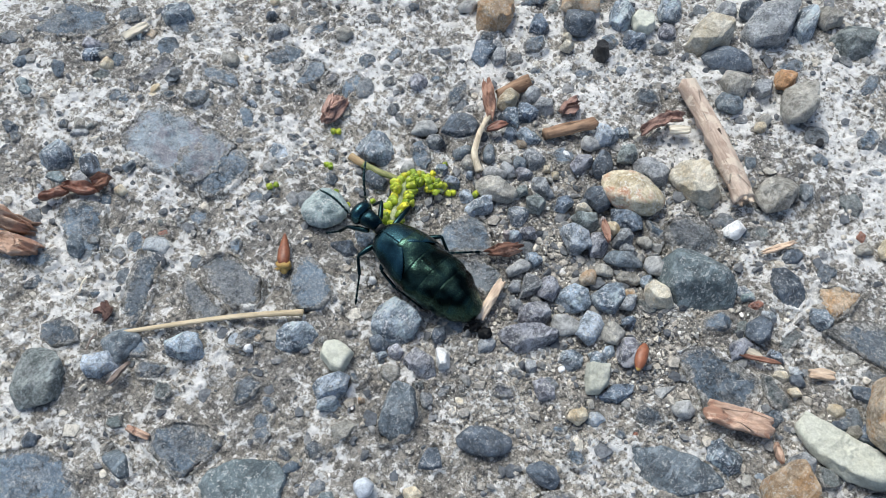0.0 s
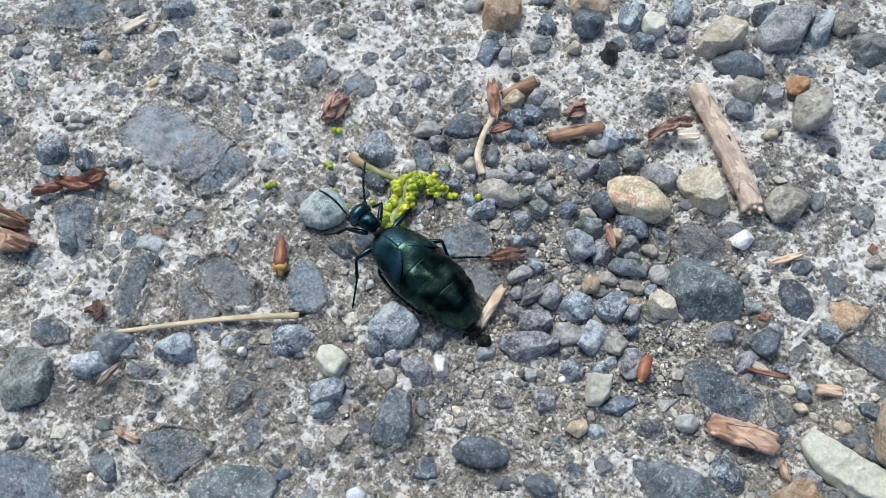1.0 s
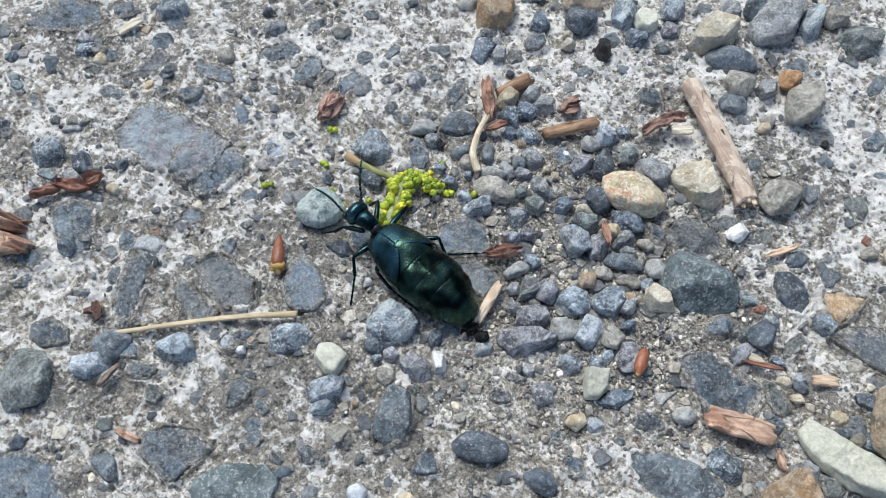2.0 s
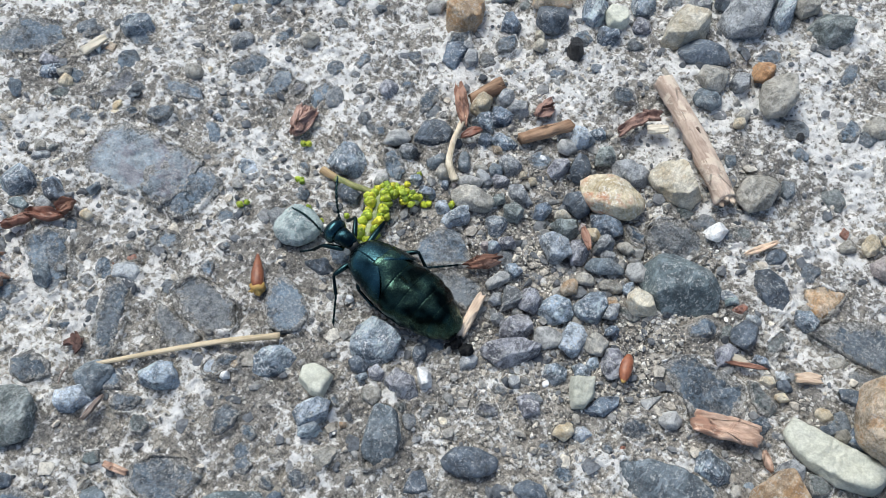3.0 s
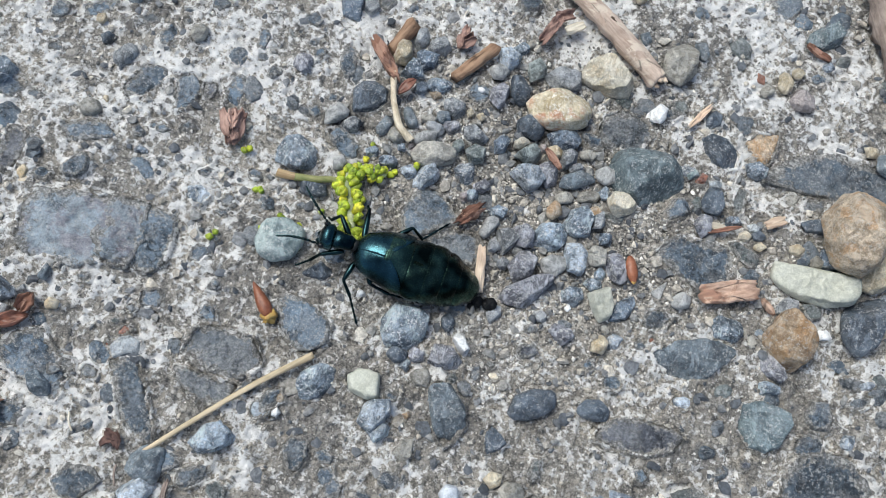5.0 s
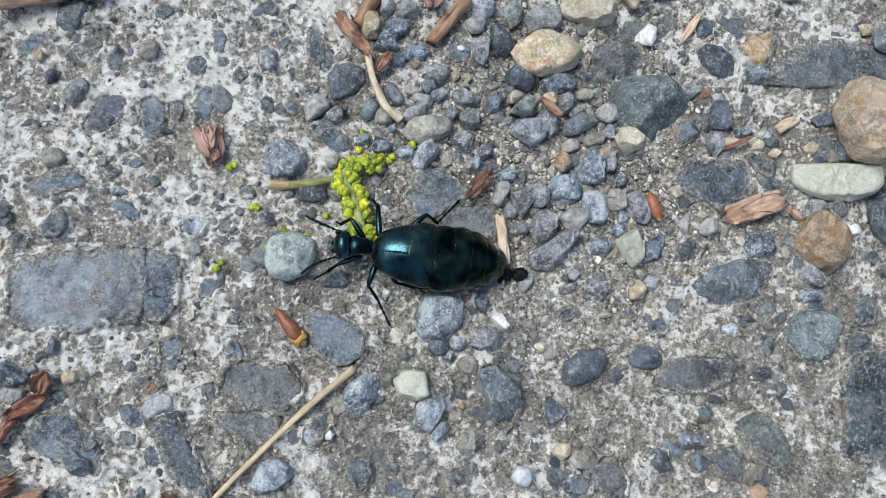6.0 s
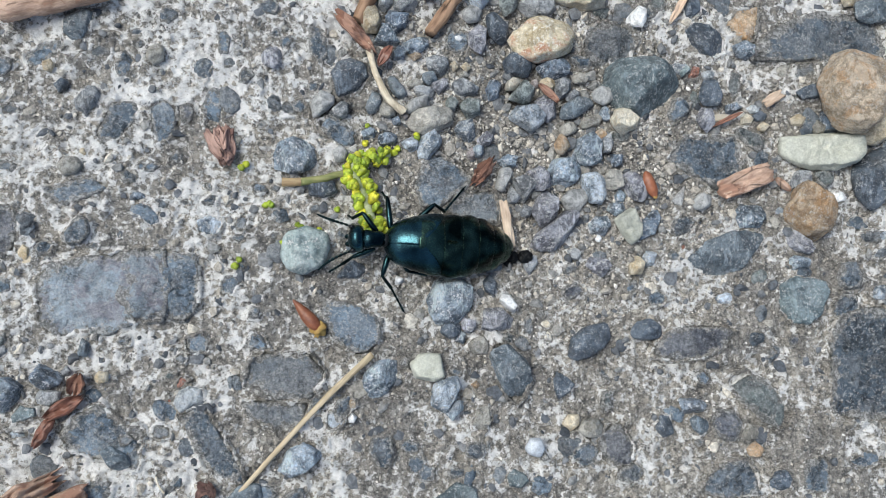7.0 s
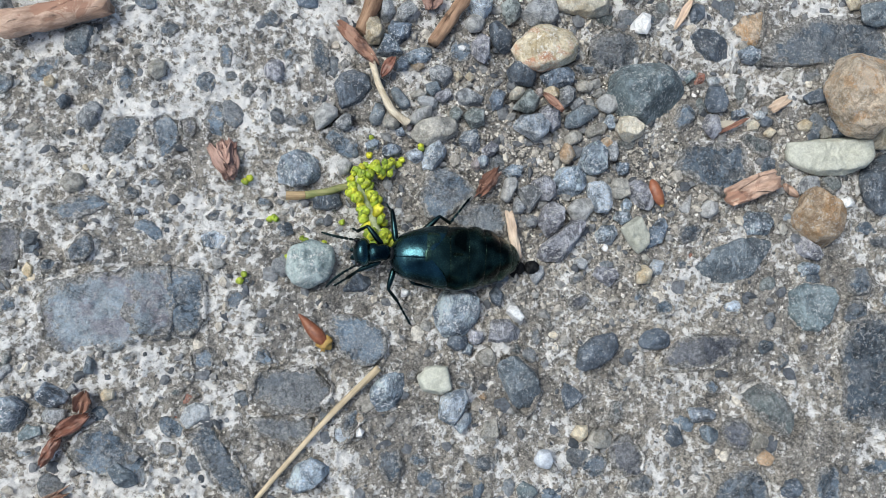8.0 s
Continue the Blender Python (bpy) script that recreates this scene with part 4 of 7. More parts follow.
stone("be", -42.2, 9.1, 0.6, "57:0.83 119:0.71 191:0.99 263:0.73 322:0.8")
stone("ge", -38.8, 10.6, 0.6, "55:1.1 113:0.9 195:1.1 279:0.93 336:1")
stone("dl", -44.1, 4.8, 1, "84:0.44 120:0.56 237:0.81 281:0.39 335:1")
stone("ge", -40.6, 3.7, 0.6, "33:0.77 107:0.94 202:0.8 258:0.87 335:1")
stone("be", -33.8, 4.2, 0.8, "84:0.89 132:0.75 224:1.3 281:0.74 329:0.91")
stone("bf", -33.7, 6.3, 0.3, "44:0.52 126:0.61 221:0.51 310:0.6")
stone("gf", -37.1, 3.8, 0.3, "18:0.61 125:0.62 217:0.63 310:0.69")
stone("be", -52.3, -0.6, 1.8, "12:1.9 55:2.4 137:1.6 149:1.5 185:2.1 238:2.4 281:1.9 325:1.7")
stone("bf", -50.1, -2.6, 0.3, "68:0.8 121:0.58 206:1 273:0.63 322:0.71")
stone("vf", -62.4, -0.5, 0.6, "52:3.2 100:3.5 181:1.7 269:4 317:2.7 347:1.9 358:2")
stone("ye", -59.6, -3.6, 1, "51:0.98 149:0.87 197:0.8 277:1.1 353:0.77")
stone("df", -56.9, -2.9, 0.4, "78:1 120:1.1 212:1.2 284:1.1 335:1.2")
stone("ge", -60.7, 3.4, 0.5, "39:0.71 130:0.68 197:0.77 260:0.74 324:0.73")
stone("bf", -62.3, -8.4, 0.4, "8:1.1 101:1.2 171:1.1 250:1.3 300:1.1")
stone("te", -62.1, -16.0, 1, "22:0.83 115:0.95 181:0.7 268:1.1 319:0.79")
stone("Bl", -51.0, -17.5, 1.4, "50:0.88 164:0.52 202:0.83 268:0.93 355:0.55")
stone("ge", -49.4, -15.8, 0.8, "62:0.66 160:0.47 268:0.6 352:0.53")
stone("gf", -45.6, -16.4, 0.3, "66:0.75 136:0.75 227:0.89 275:0.66 351:0.93")
stone("dl", -56.0, -21.6, 2.2, "54:1.2 64:1.2 148:1.9 194:1.9 246:1.3 277:1.3 350:2.4")
stone("bl", -61.9, -23.5, 2.6, "49:2.2 84:2.2 168:1.9 195:2.2 268:2.3 316:2 342:2.2")
stone("gl", -55.5, -24.3, 1.6, "8:1.7 83:1 136:1.4 205:1.6 257:1.1 301:1.2")
stone("gl", -53.2, -20.7, 1.2, "44:0.58 136:0.54 196:0.68 262:0.59 316:0.58")
stone("yl", -48.4, -21.6, 1.6, "1:0.78 80:0.69 146:0.75 214:0.77 287:0.68")
stone("T2e", -58.8, -26.5, 1, "12:1.7 77:1.1 141:1.2 190:1.7 274:1.1 291:0.97")
stone("bf", -48.4, -29.8, 0.6, "39:3.6 46:3.3 109:4.3 131:4.7 201:4.8 251:3.2 263:3.3 334:5.9")
stone("te", -39.0, -21.5, 0.6, "66:0.55 128:0.55 215:0.7 277:0.49 334:0.68")
stone("rf", -37.4, -22.5, 0.3, "77:0.68 142:0.54 219:0.9 291:0.56 320:0.53")
stone("rf", -39.0, -24.9, 0.3, "53:0.45 168:0.37 245:0.54 329:0.41")
stone("qe", -36.3, -24.9, 1.2, "10:2.1 73:1.9 115:1.7 163:1.8 206:2.1 298:1.4")
stone("df", -33.0, -31.5, 0.8, "10:3.6 30:2.1 30:2.1 110:5.7 207:2.3 222:2.7 267:5.1")
stone("ge", -37.4, -19.1, 0.5, "58:0.59 135:0.64 235:0.54 332:0.64")
stone("bf", -35.2, -16.9, 0.3, "55:1.6 111:1.4 180:1.6 224:1.6 279:1.4 356:1.5")
stone("be", -26.8, -16.9, 0.7, "27:1.3 74:1.3 149:1.4 247:1.2 281:1.3")
stone("gf", -22.6, -21.8, 0.8, "39:4.9 88:3.4 105:3.7 158:5.8 194:5.9 239:4.1 261:3.4 268:3.5 323:5.1 359:5.7")
stone("gf", -23.7, -27.3, 0.4, "88:1.7 200:4.1 242:2.3 280:2.4 339:3.9")
stone("be", -12.6, -14.6, 1, "13:4 62:3.2 81:3.4 138:5.6 206:3.4 232:3.1 259:4 329:4.7")
stone("bl", -8.6, -22.4, 2.2, "5:2.5 64:3.1 133:2 171:2.2 230:3.2 293:2.3 319:2")
stone("ve", -4.8, -20.0, 1, "50:0.76 141:0.6 195:0.84 268:0.7 336:0.67")
stone("c2l", -1.3, -20.9, 2.4, "13:2 88:1.9 145:2.3 201:2.2 254:1.8 290:2.2")
stone("be", -14.2, -26.9, 0.6, "107:1.7 153:1.2 185:1.5 268:2 327:1.2 359:1.4")
stone("wl", -12.7, -28.3, 1.2, "48:0.56 137:0.52 193:0.55 261:0.6 332:0.5")
stone("bl", -20.4, -34.0, 2.4, "57:2.4 119:2 156:2 237:2.6 283:2 313:1.9 359:2.5")
stone("de", -8.3, -33.2, 1.2, "15:1.8 97:2.3 157:2.1 206:1.9 224:2 286:2.6 336:2")
stone("be", -4.1, -32.5, 0.8, "66:1 124:1.1 218:1.1 276:1 348:1.3")
stone("de", -1.8, -36.6, 0.8, "74:1.3 140:1.2 213:1.4 278:1.2 358:1.3")
stone("Dl", 2.3, -15.4, 2, "9:1.3 89:0.93 160:1.3 231:1.1 290:0.98")
stone("vl", 5.0, -14.7, 1.8, "80:1 156:1 241:1.1 293:0.99 358:1.1")
stone("bl", 3.8, -16.4, 1.4, "68:0.78 157:0.59 257:0.76 337:0.62")
stone("vl", 9.1, -13.8, 2.6, "44:1.9 97:1.6 172:2.2 257:1.7 278:1.5 339:2.5")
stone("me", 6.6, -17.7, 1.5, "33:1.5 110:1.4 144:1.5 228:1.5 268:1.3 345:1.6")
stone("te", 11.1, -16.7, 1, "61:1.1 139:0.83 201:1 276:0.97 342:0.86")
stone("Be", 11.5, -21.7, 2, "20:2.8 44:2.8 89:4.5 160:4.1 201:2.4 205:2.4 236:3.7 308:4.6 338:3.6")
stone("pl", 1.3, -25.0, 3, "24:2.9 106:2.3 150:1.7 175:1.9 268:3 322:1.6 336:1.6")
stone("bl", 2.6, -27.2, 2.2, "95:1.5 150:0.96 220:1.5 317:1 358:1.1")
stone("de", 2.9, -21.6, 1.2, "69:0.78 138:1.1 224:0.97 274:0.79 358:1.2")
stone("Ol", 6.0, -23.7, 1, "44:0.4 132:0.44 231:0.38 322:0.47")
stone("me", 6.8, -28.9, 1.2, "16:1.6 100:1.9 160:1.4 193:1.6 268:2 330:1.4")
stone("de", 5.6, -33.6, 1, "25:1.4 88:1.5 152:1.5 194:1.4 239:1.4 320:1.4")
stone("de", 2.6, -36.6, 1, "71:0.89 142:1.1 217:1.1 286:0.89 345:1.3")
stone("T2e", 12.1, -37.9, 1.2, "33:1.4 67:1.3 148:1.5 197:1.5 254:1.3 311:1.5")
stone("w2l", 14.9, -33.2, 2.4, "20:1.1 88:1.2 149:1.2 218:1.2 252:1.1 335:1.2")
stone("be", 16.4, -34.7, 1, "29:0.63 131:0.72 219:0.68 297:0.77")
stone("Dl", 24.0, -17.3, 2.4, "33:4 102:2.1 126:2 172:3 244:3.5 281:2.3 305:1.9 326:2.3")
stone("Dl", 33.2, -15.7, 2.2, "5:2.4 56:1.8 104:1.4 143:1.9 205:2.4 262:1.4 285:1.4")
stone("De", 19.5, -23.9, 1.2, "44:1.5 53:1.4 162:1.6 185:1.3 207:1.6 300:1.7 323:1.7")
stone("te", 26.4, -26.5, 1, "7:0.82 96:1.6 169:0.83 235:1.4 305:1.4")
stone("de", 26.2, -22.4, 0.6, "15:0.86 41:0.5 99:1.2 208:0.62 248:0.69")
stone("yl", 20.8, -29.5, 1.8, "88:0.92 148:0.95 233:1 306:0.91 357:1")
stone("ml", 23.9, -30.5, 2, "41:1.6 94:1.2 148:1.6 226:1.5 272:1.2 338:1.6")
stone("de", 22.8, -34.5, 0.8, "49:2 112:1.6 147:1.9 227:1.9 284:1.7 339:1.9")
stone("vf", 27.9, -33.4, 0.6, "29:2.4 79:3 150:2.9 197:2.6 232:2.7 276:3 347:2.9")
stone("vf", 40.8, -17.7, 0.8, "68:4 83:2.9 102:2.8 131:3.9 164:5.8 259:3.3 274:2.6 293:3 324:5")
stone("te", 52.3, -26.8, 1, "42:2.7 61:3 106:5.3 127:6.1 217:3.1 228:2.6 246:3.1 279:5.2 351:5.9")
stone("dl", 40.1, -27.5, 1.6, "58:1.6 89:0.89 155:2.3 241:1.5 271:0.91 329:2.3")
stone("De", 35.7, -30.6, 1.4, "11:1.2 64:1.8 155:1.3 195:1.5 229:1.5 282:1.7")
stone("Be", 41.6, -30.5, 1.4, "16:1.6 71:1.2 119:1.7 205:1.4 234:1.3 305:1.5")
stone("ve", 46.1, -30.6, 1.4, "40:2.2 92:2.5 149:2.7 200:2.2 219:2.2 273:2.7 333:2.4")
stone("me", 49.8, -32.0, 1.2, "67:1.4 148:0.99 257:1.3 291:1.1 356:1.3")
stone("nl", 50.7, -34.7, 1.2, "51:1 127:0.98 191:1.2 258:0.96 326:1.1")
stone("df", 46.6, -39.3, 0.5, "4:4.4 44:4 94:3 122:3.1 143:3.5 177:5.1 261:2.9 275:2.5")
stone("De", 54.6, -39.6, 1.4, "29:1.8 98:1.6 145:1.6 194:1.9 229:1.8 287:1.5 338:1.7")
stone("bf", 60.9, -39.0, 0.6, "20:2.4 93:2.7 150:2.5 185:2.4 267:2.4 356:2.3")
stone("ve", 58.2, -17.5, 0.8, "60:0.83 141:0.78 210:0.88 281:0.8 346:0.84")
stone("ge", 54.4, -19.3, 0.5, "37:0.6 121:0.53 214:0.59 304:0.53")
stone("be", 42.5, -23.3, 0.8, "44:0.87 120:1 196:0.92 256:0.95 327:1")
stone("sl", 43.5, 4.8, 2, "75:1.3 138:1.1 191:1.4 256:1.3 301:1.1 356:1.4")
stone("df", 40.4, 1.0, 0.5, "75:1.7 103:1.6 165:1.9 224:2.3 287:1.5 333:1.9")
stone("bl", 51.6, 2.6, 2.2, "14:2.7 86:1.6 139:2.3 221:2.4 270:1.7 325:2.3")
stone("Be", 47.2, -3.5, 1, "25:7.3 95:3.6 110:3.1 129:3.8 228:5.8 256:4.5 294:3.5 320:3.8")
stone("be", 38.5, -3.8, 0.8, "69:0.85 142:0.97 199:0.98 280:0.86 335:0.97")
stone("pe", 34.4, -4.3, 1.2, "71:1.3 149:1.2 195:1.2 285:1.3 344:1.1")
stone("we", 67.9, 6.0, 1, "57:1.1 113:1 192:1.2 283:0.91 328:1.2")
stone("vl", 60.5, -1.9, 2, "26:1.3 59:1.3 131:2.2 193:1.6 235:1.3 275:1.8")
stone("bl", 60.3, -5.0, 1.6, "77:0.91 114:1.1 203:1.3 272:0.88 356:1.3")
stone("T2e", 59.9, -11.0, 2, "17:4.7 81:3.6 115:3.8 168:4.1 182:4.3 233:4.1 254:3.9 310:3.9 337:3.8")
stone("be", 68.6, -7.2, 1.6, "26:2.2 100:2.4 157:2.1 188:2.3 236:2.4 279:2.3 348:2.2")
stone("gl", 61.0, 8.7, 2, "14:1.7 85:1.6 149:1.4 176:1.7 259:1.6 293:1.3")
stone("te", 64.9, 9.0, 1.6, "72:1.7 115:1.5 197:1.7 233:1.7 301:1.6 343:1.6")
stone("me", 56.1, 1.7, 0.8, "32:0.84 131:0.9 186:0.84 239:0.99 324:0.86")
stone("dl", 34.7, 1.0, 1.6, "23:2.1 126:1.3 169:1.3 290:1.6 335:1.2")
stone("T3l", -19.8, -3.3, 3.4, "15:3.6 69:3.2 110:3.1 153:3.2 185:3.4 218:3.5 253:3.3 295:3.1 330:3.1")
stone("Dl", -17.1, 6.1, 2, "12:1.9 90:1.1 115:1.3 186:1.9 260:1.2 295:1.2")
stone("be", 0.9, 7.6, 1, "49:3.7 103:4.4 160:3.6 197:4.1 270:4.2 304:3.5 326:4.2")
stone("gf", 6.8, 3.6, 0.5, "15:3.6 94:2.5 130:3.2 229:3.3 263:2.4 351:3.7")
stone("bl", 2.0, -10.8, 3, "63:3.6 93:3.1 156:3.2 211:3.7 264:3.4 314:3 355:3.5")
stone("De", -12.5, -6.2, 1.2, "23:2.6 89:1.5 137:1.4 269:1.4 315:1.5")
stone("bl", 21.1, 9.4, 2.4, "2:2.3 46:2.2 105:2.1 151:2.2 197:2.5 254:2 285:2")
stone("vl", 16.9, 8.1, 2.4, "5:1.4 59:1.7 123:1.9 187:1.4 242:1.8 309:1.8")
stone("gl", 14.4, 7.1, 2, "81:1.5 114:1.6 204:1.3 213:1.4 321:1.4 344:1.4")
stone("sl", 11.0, 8.1, 2, "11:1.4 115:1.4 165:0.83 236:1.9 334:0.76")
stone("gl", 12.5, 5.3, 1.6, "37:0.8 140:1 184:0.79 270:1 323:0.98")
stone("pl", 25.5, 6.8, 2.4, "1:1.7 53:2.3 118:2.7 186:1.6 193:1.5 275:2.9 332:2.2")
stone("ml", 28.8, 8.1, 2.2, "8:1.4 90:1.5 144:1.5 185:1.6 242:1.6 288:1.4")
stone("vl", 32.5, 6.9, 2.4, "22:1.4 68:2.1 131:2.5 200:1.4 212:1.4 291:2.6 347:2")
stone("sl", 22.4, 4.9, 1.8, "19:2 96:1.5 137:1.6 208:1.9 264:1.7 317:1.5")
stone("vl", 17.5, 3.3, 2.6, "51:2.6 116:2.1 154:1.7 189:2.3 217:2.5 281:2.3 316:1.8 353:1.9")
stone("vl", 19.0, -0.3, 2.8, "17:4.1 103:2.6 126:1.6 143:2.1 178:3.4 232:3.9 296:2.2 313:1.6 326:1.9")
stone("gl", 14.5, 3.0, 1.4, "71:0.96 140:0.77 208:1.2 276:0.79 339:0.92")
stone("bl", 26.4, 1.0, 2, "90:1.3 138:1.5 199:1.6 257:1.6 322:1.4 357:1.6")
stone("c2l", 31.0, 0.8, 2.8, "25:1.6 124:2 205:1.6 221:1.6 301:2.4 357:1.7")
stone("bl", 29.5, 3.6, 1.4, "90:0.85 149:1.3 230:1.3 293:0.87 344:1.5")
stone("bl", 29.9, 5.6, 1.2, "44:0.78 144:0.71 195:0.79 270:0.83 343:0.74")
stone("wl", 26.1, -1.2, 0.8, "36:0.48 146:0.44 224:0.48 335:0.44")
stone("yl", 32.2, -5.6, 1.8, "47:1.3 146:0.95 186:1.2 275:1.2 348:1")
stone("ml", 32.5, -3.0, 1, "44:0.49 115:0.7 229:0.43 325:0.78")
stone("vl", 26.0, -5.5, 1.8, "31:1.6 89:1.3 146:1.8 218:1.5 237:1.3 320:1.5")
stone("ve", 21.4, -9.6, 1.2, "40:1.7 112:1.2 152:1.5 219:1.8 280:1.3 321:1.3")
stone("bf", 31.4, -8.8, 0.5, "9:1.1 105:0.91 152:0.92 236:1.2 308:0.83")
stone("Dl", 8.4, -8.5, 2, "40:0.89 138:0.99 193:0.83 248:1.1 342:0.86")
stone("wl", 11.1, -11.1, 2.2, "35:0.91 82:1.1 143:1.5 224:0.85 236:0.85 324:1.5")
stone("ge", 16.4, -13.0, 0.8, "44:0.56 139:0.61 224:0.56 319:0.61")
stone("gl", 14.9, -5.2, 1.6, "6:1.1 104:1.1 163:0.91 189:1.1 269:1.3 324:0.86")
stone("dl", 29.7, 11.3, 2, "83:0.98 163:0.77 192:0.81 279:1 348:0.71")
stone("bl", 12.0, 11.0, 1.6, "76:0.88 134:1.1 219:1 270:0.93 348:1.1")
stone("gl", 22.2, -3.6, 1.2, "50:0.84 118:0.88 195:0.89 257:0.86 329:0.89")
stone("ge", 21.1, -6.0, 1, "64:1 137:0.92 214:1.2 278:0.88 337:1.1")
stone("gf", -29.1, 0.7, 0.5, "11:0.98 90:0.99 159:0.91 202:1.1 256:1 315:0.94")
stone("de", -29.4, -1.3, 0.5, "26:0.97 97:0.6 135:0.73 251:0.71 295:0.62")
stone("de", -24.4, -1.0, 0.6, "44:0.6 145:0.5 239:0.58 337:0.52")
stone("bf", -26.4, 6.1, 0.3, "21:1.1 84:0.71 154:1 237:0.86 296:0.76")
stone("bf", -30.7, -8.3, 0.3, "33:1.6 104:1.4 161:1.2 195:1.4 275:1.5 327:1.1")
stone("be", -27.1, -12.5, 0.8, "77:0.98 152:0.81 189:0.9 275:0.91 354:0.79")
stone("gf", -21.5, -0.7, 0.3, "97:0.69 135:0.58 252:0.97 294:0.54 350:0.96")
stone("de", -14.3, -0.8, 0.8, "10:0.86 67:0.92 146:0.84 224:0.91 288:0.88")
stone("ge", -18.1, 3.3, 0.6, "61:0.74 140:0.74 211:0.92 277:0.68 333:0.85")
stone("bf", -29.2, -5.5, 0.3, "54:0.49 135:0.57 202:0.6 269:0.48 344:0.65")
stone("bf", -82.4, -2.3, 0.5, "64:6.3 117:4 157:4.3 184:5.2 273:5.9 302:3.7 317:3.6 354:5.3")
stone("bl", -68.8, 10.5, 2.4, "2:2.3 61:2.6 123:2 195:2.3 255:2.5 317:2")
stone("vl", -75.5, -4.0, 1.6, "75:1.4 123:1 211:1.7 284:1.1 343:1.4")
stone("ml", -72.0, -4.1, 1.6, "37:1.2 111:0.99 194:1.2 258:1 324:1.1")
stone("bl", -70.8, 2.9, 1.2, "30:0.64 74:0.57 202:0.64 267:0.64")
stone("ne", -69.1, 4.4, 0.8, "14:0.85 103:0.93 178:0.87 277:0.85")
stone("T2e", -78.7, -17.3, 1, "43:1.1 105:0.91 181:1.2 251:1 309:0.97")
stone("De", -72.5, -24.8, 1.2, "38:1.4 93:1 162:1.7 250:1.1 299:1.2")
stone("de", -66.3, -18.6, 1, "34:1 100:0.9 187:1 248:0.99 309:0.96")
stone("me", -64.3, -16.9, 1, "49:1.3 114:1.1 205:1.3 267:1.3 319:1.1")
stone("tf", -69.5, -7.4, 0.4, "31:1.5 112:1.1 173:1.3 258:1.4 316:1.1")
stone("bf", -63.9, -8.8, 0.4, "30:1.3 114:1.4 199:1.3 246:1.4 323:1.4")
stone("Ol", -23.5, 47.2, 4, "26:3.2 62:3.6 136:3.2 214:3.3 271:3.6 323:3.5")
stone("sl", -28.6, 45.4, 1.8, "8:1.2 105:1.4 162:0.99 244:1.7 309:1.1")
stone("dl", -15.8, 50.3, 2, "59:1.3 129:1.6 204:1.3 284:1.4 359:1.5")
stone("be", -13.7, 46.0, 1.4, "57:2.2 140:1.8 186:1.8 231:2.2 315:1.8 355:1.7")
stone("gl", -18.8, 41.4, 1.6, "48:0.98 163:1.3 208:0.91 281:1.6 360:1.2")
stone("bf", -21.4, 41.9, 0.5, "22:1.9 129:1.6 193:1.7 272:2.3 327:1.5")
stone("ge", -14.7, 41.2, 1, "45:1.7 117:1.5 193:1.6 268:1.7 330:1.4")
stone("Dl", -10.2, 54.9, 3, "3:2.3 39:2.6 129:2.3 205:2.5 243:2.6 294:2.7")
stone("nl", -12.3, 58.6, 3, "39:3.2 129:1.5 203:3.3 281:2.5 306:1.5 321:2")
stone("cl", -10.3, 51.3, 1.2, "22:0.79 97:0.76 198:0.74 290:0.76")
stone("bl", -5.1, 60.9, 3, "13:1.9 73:2.7 143:2.5 208:1.8 285:3.2 340:2.2")
stone("c2l", -1.2, 62.2, 2.4, "46:2 111:2 180:2 232:1.9 287:2.1 354:2")
stone("dl", -0.5, 58.1, 2, "19:2.2 108:1.3 174:1.9 275:1.5 303:1.3")
stone("de", 8.4, 48.8, 1.4, "44:2.1 106:1.7 181:2.1 235:2.1 287:1.8 326:2")
stone("bf", -3.3, 46.5, 0.4, "18:1.4 105:1.2 172:1.2 242:1.7 309:1.1")
stone("cl", 9.9, 67.6, 4, "53:4.5 104:3.6 177:2.8 190:2.9 293:3.8 325:2.9 356:2.9")
stone("Dl", 15.1, 64.6, 2.6, "39:4.6 90:2.8 124:2.5 173:4.1 248:3.6 299:2.3 321:3")
stone("ml", 19.0, 60.9, 3, "8:2.1 49:2.4 129:2.5 187:2.2 238:2.4 300:2.7")
stone("gl", 23.1, 63.2, 2, "23:1.5 107:1.8 181:1.5 244:1.7 331:1.6")
stone("o2l", 25.3, 67.3, 2.6, "13:1.6 71:2.3 144:1.9 201:1.5 265:2.5 334:1.7")
stone("ml", 29.7, 63.9, 4, "32:2.9 114:4.1 160:2.9 201:2.6 240:3.9 309:3.8 356:2.6")
stone("Bl", 20.4, 56.6, 2, "42:2.3 103:1.6 181:2.1 230:2.2 284:1.6 341:1.9")
stone("gl", 17.2, 76.4, 5, "7:3.3 16:3.5 61:6 148:4.4 188:3.7 221:4.7 242:5.5 318:5.3")
stone("bl", 21.8, 80.7, 3.5, "13:1.8 48:2.5 158:2.4 196:1.7 250:3.2 339:2.5")
stone("Dl", 12.5, 77.0, 3, "45:2.1 141:1.7 200:1.7 273:2.3 356:1.5")
stone("ml", 24.7, 84.3, 3, "24:1.9 118:1.9 200:1.7 257:2.5 328:1.7")
stone("tl", 30.8, 82.7, 3.5, "8:3.1 86:2.9 129:2.4 172:3 255:2.9 314:2.4")
stone("bl", 0.9, 67.8, 2.5, "4:1.9 32:2 116:2.7 197:1.8 227:2.2 290:2.9")
stone("vl", 3.2, 63.2, 2, "32:1.5 94:1.6 187:1.4 228:1.5 323:1.5")
stone("ml", 26.8, 57.4, 1.6, "3:0.85 89:0.8 184:0.8 279:0.8")
stone("ml", 35.8, 45.1, 4, "3:2.4 58:3.5 134:2.6 178:2.4 218:3.1 256:3.5 326:2.5")
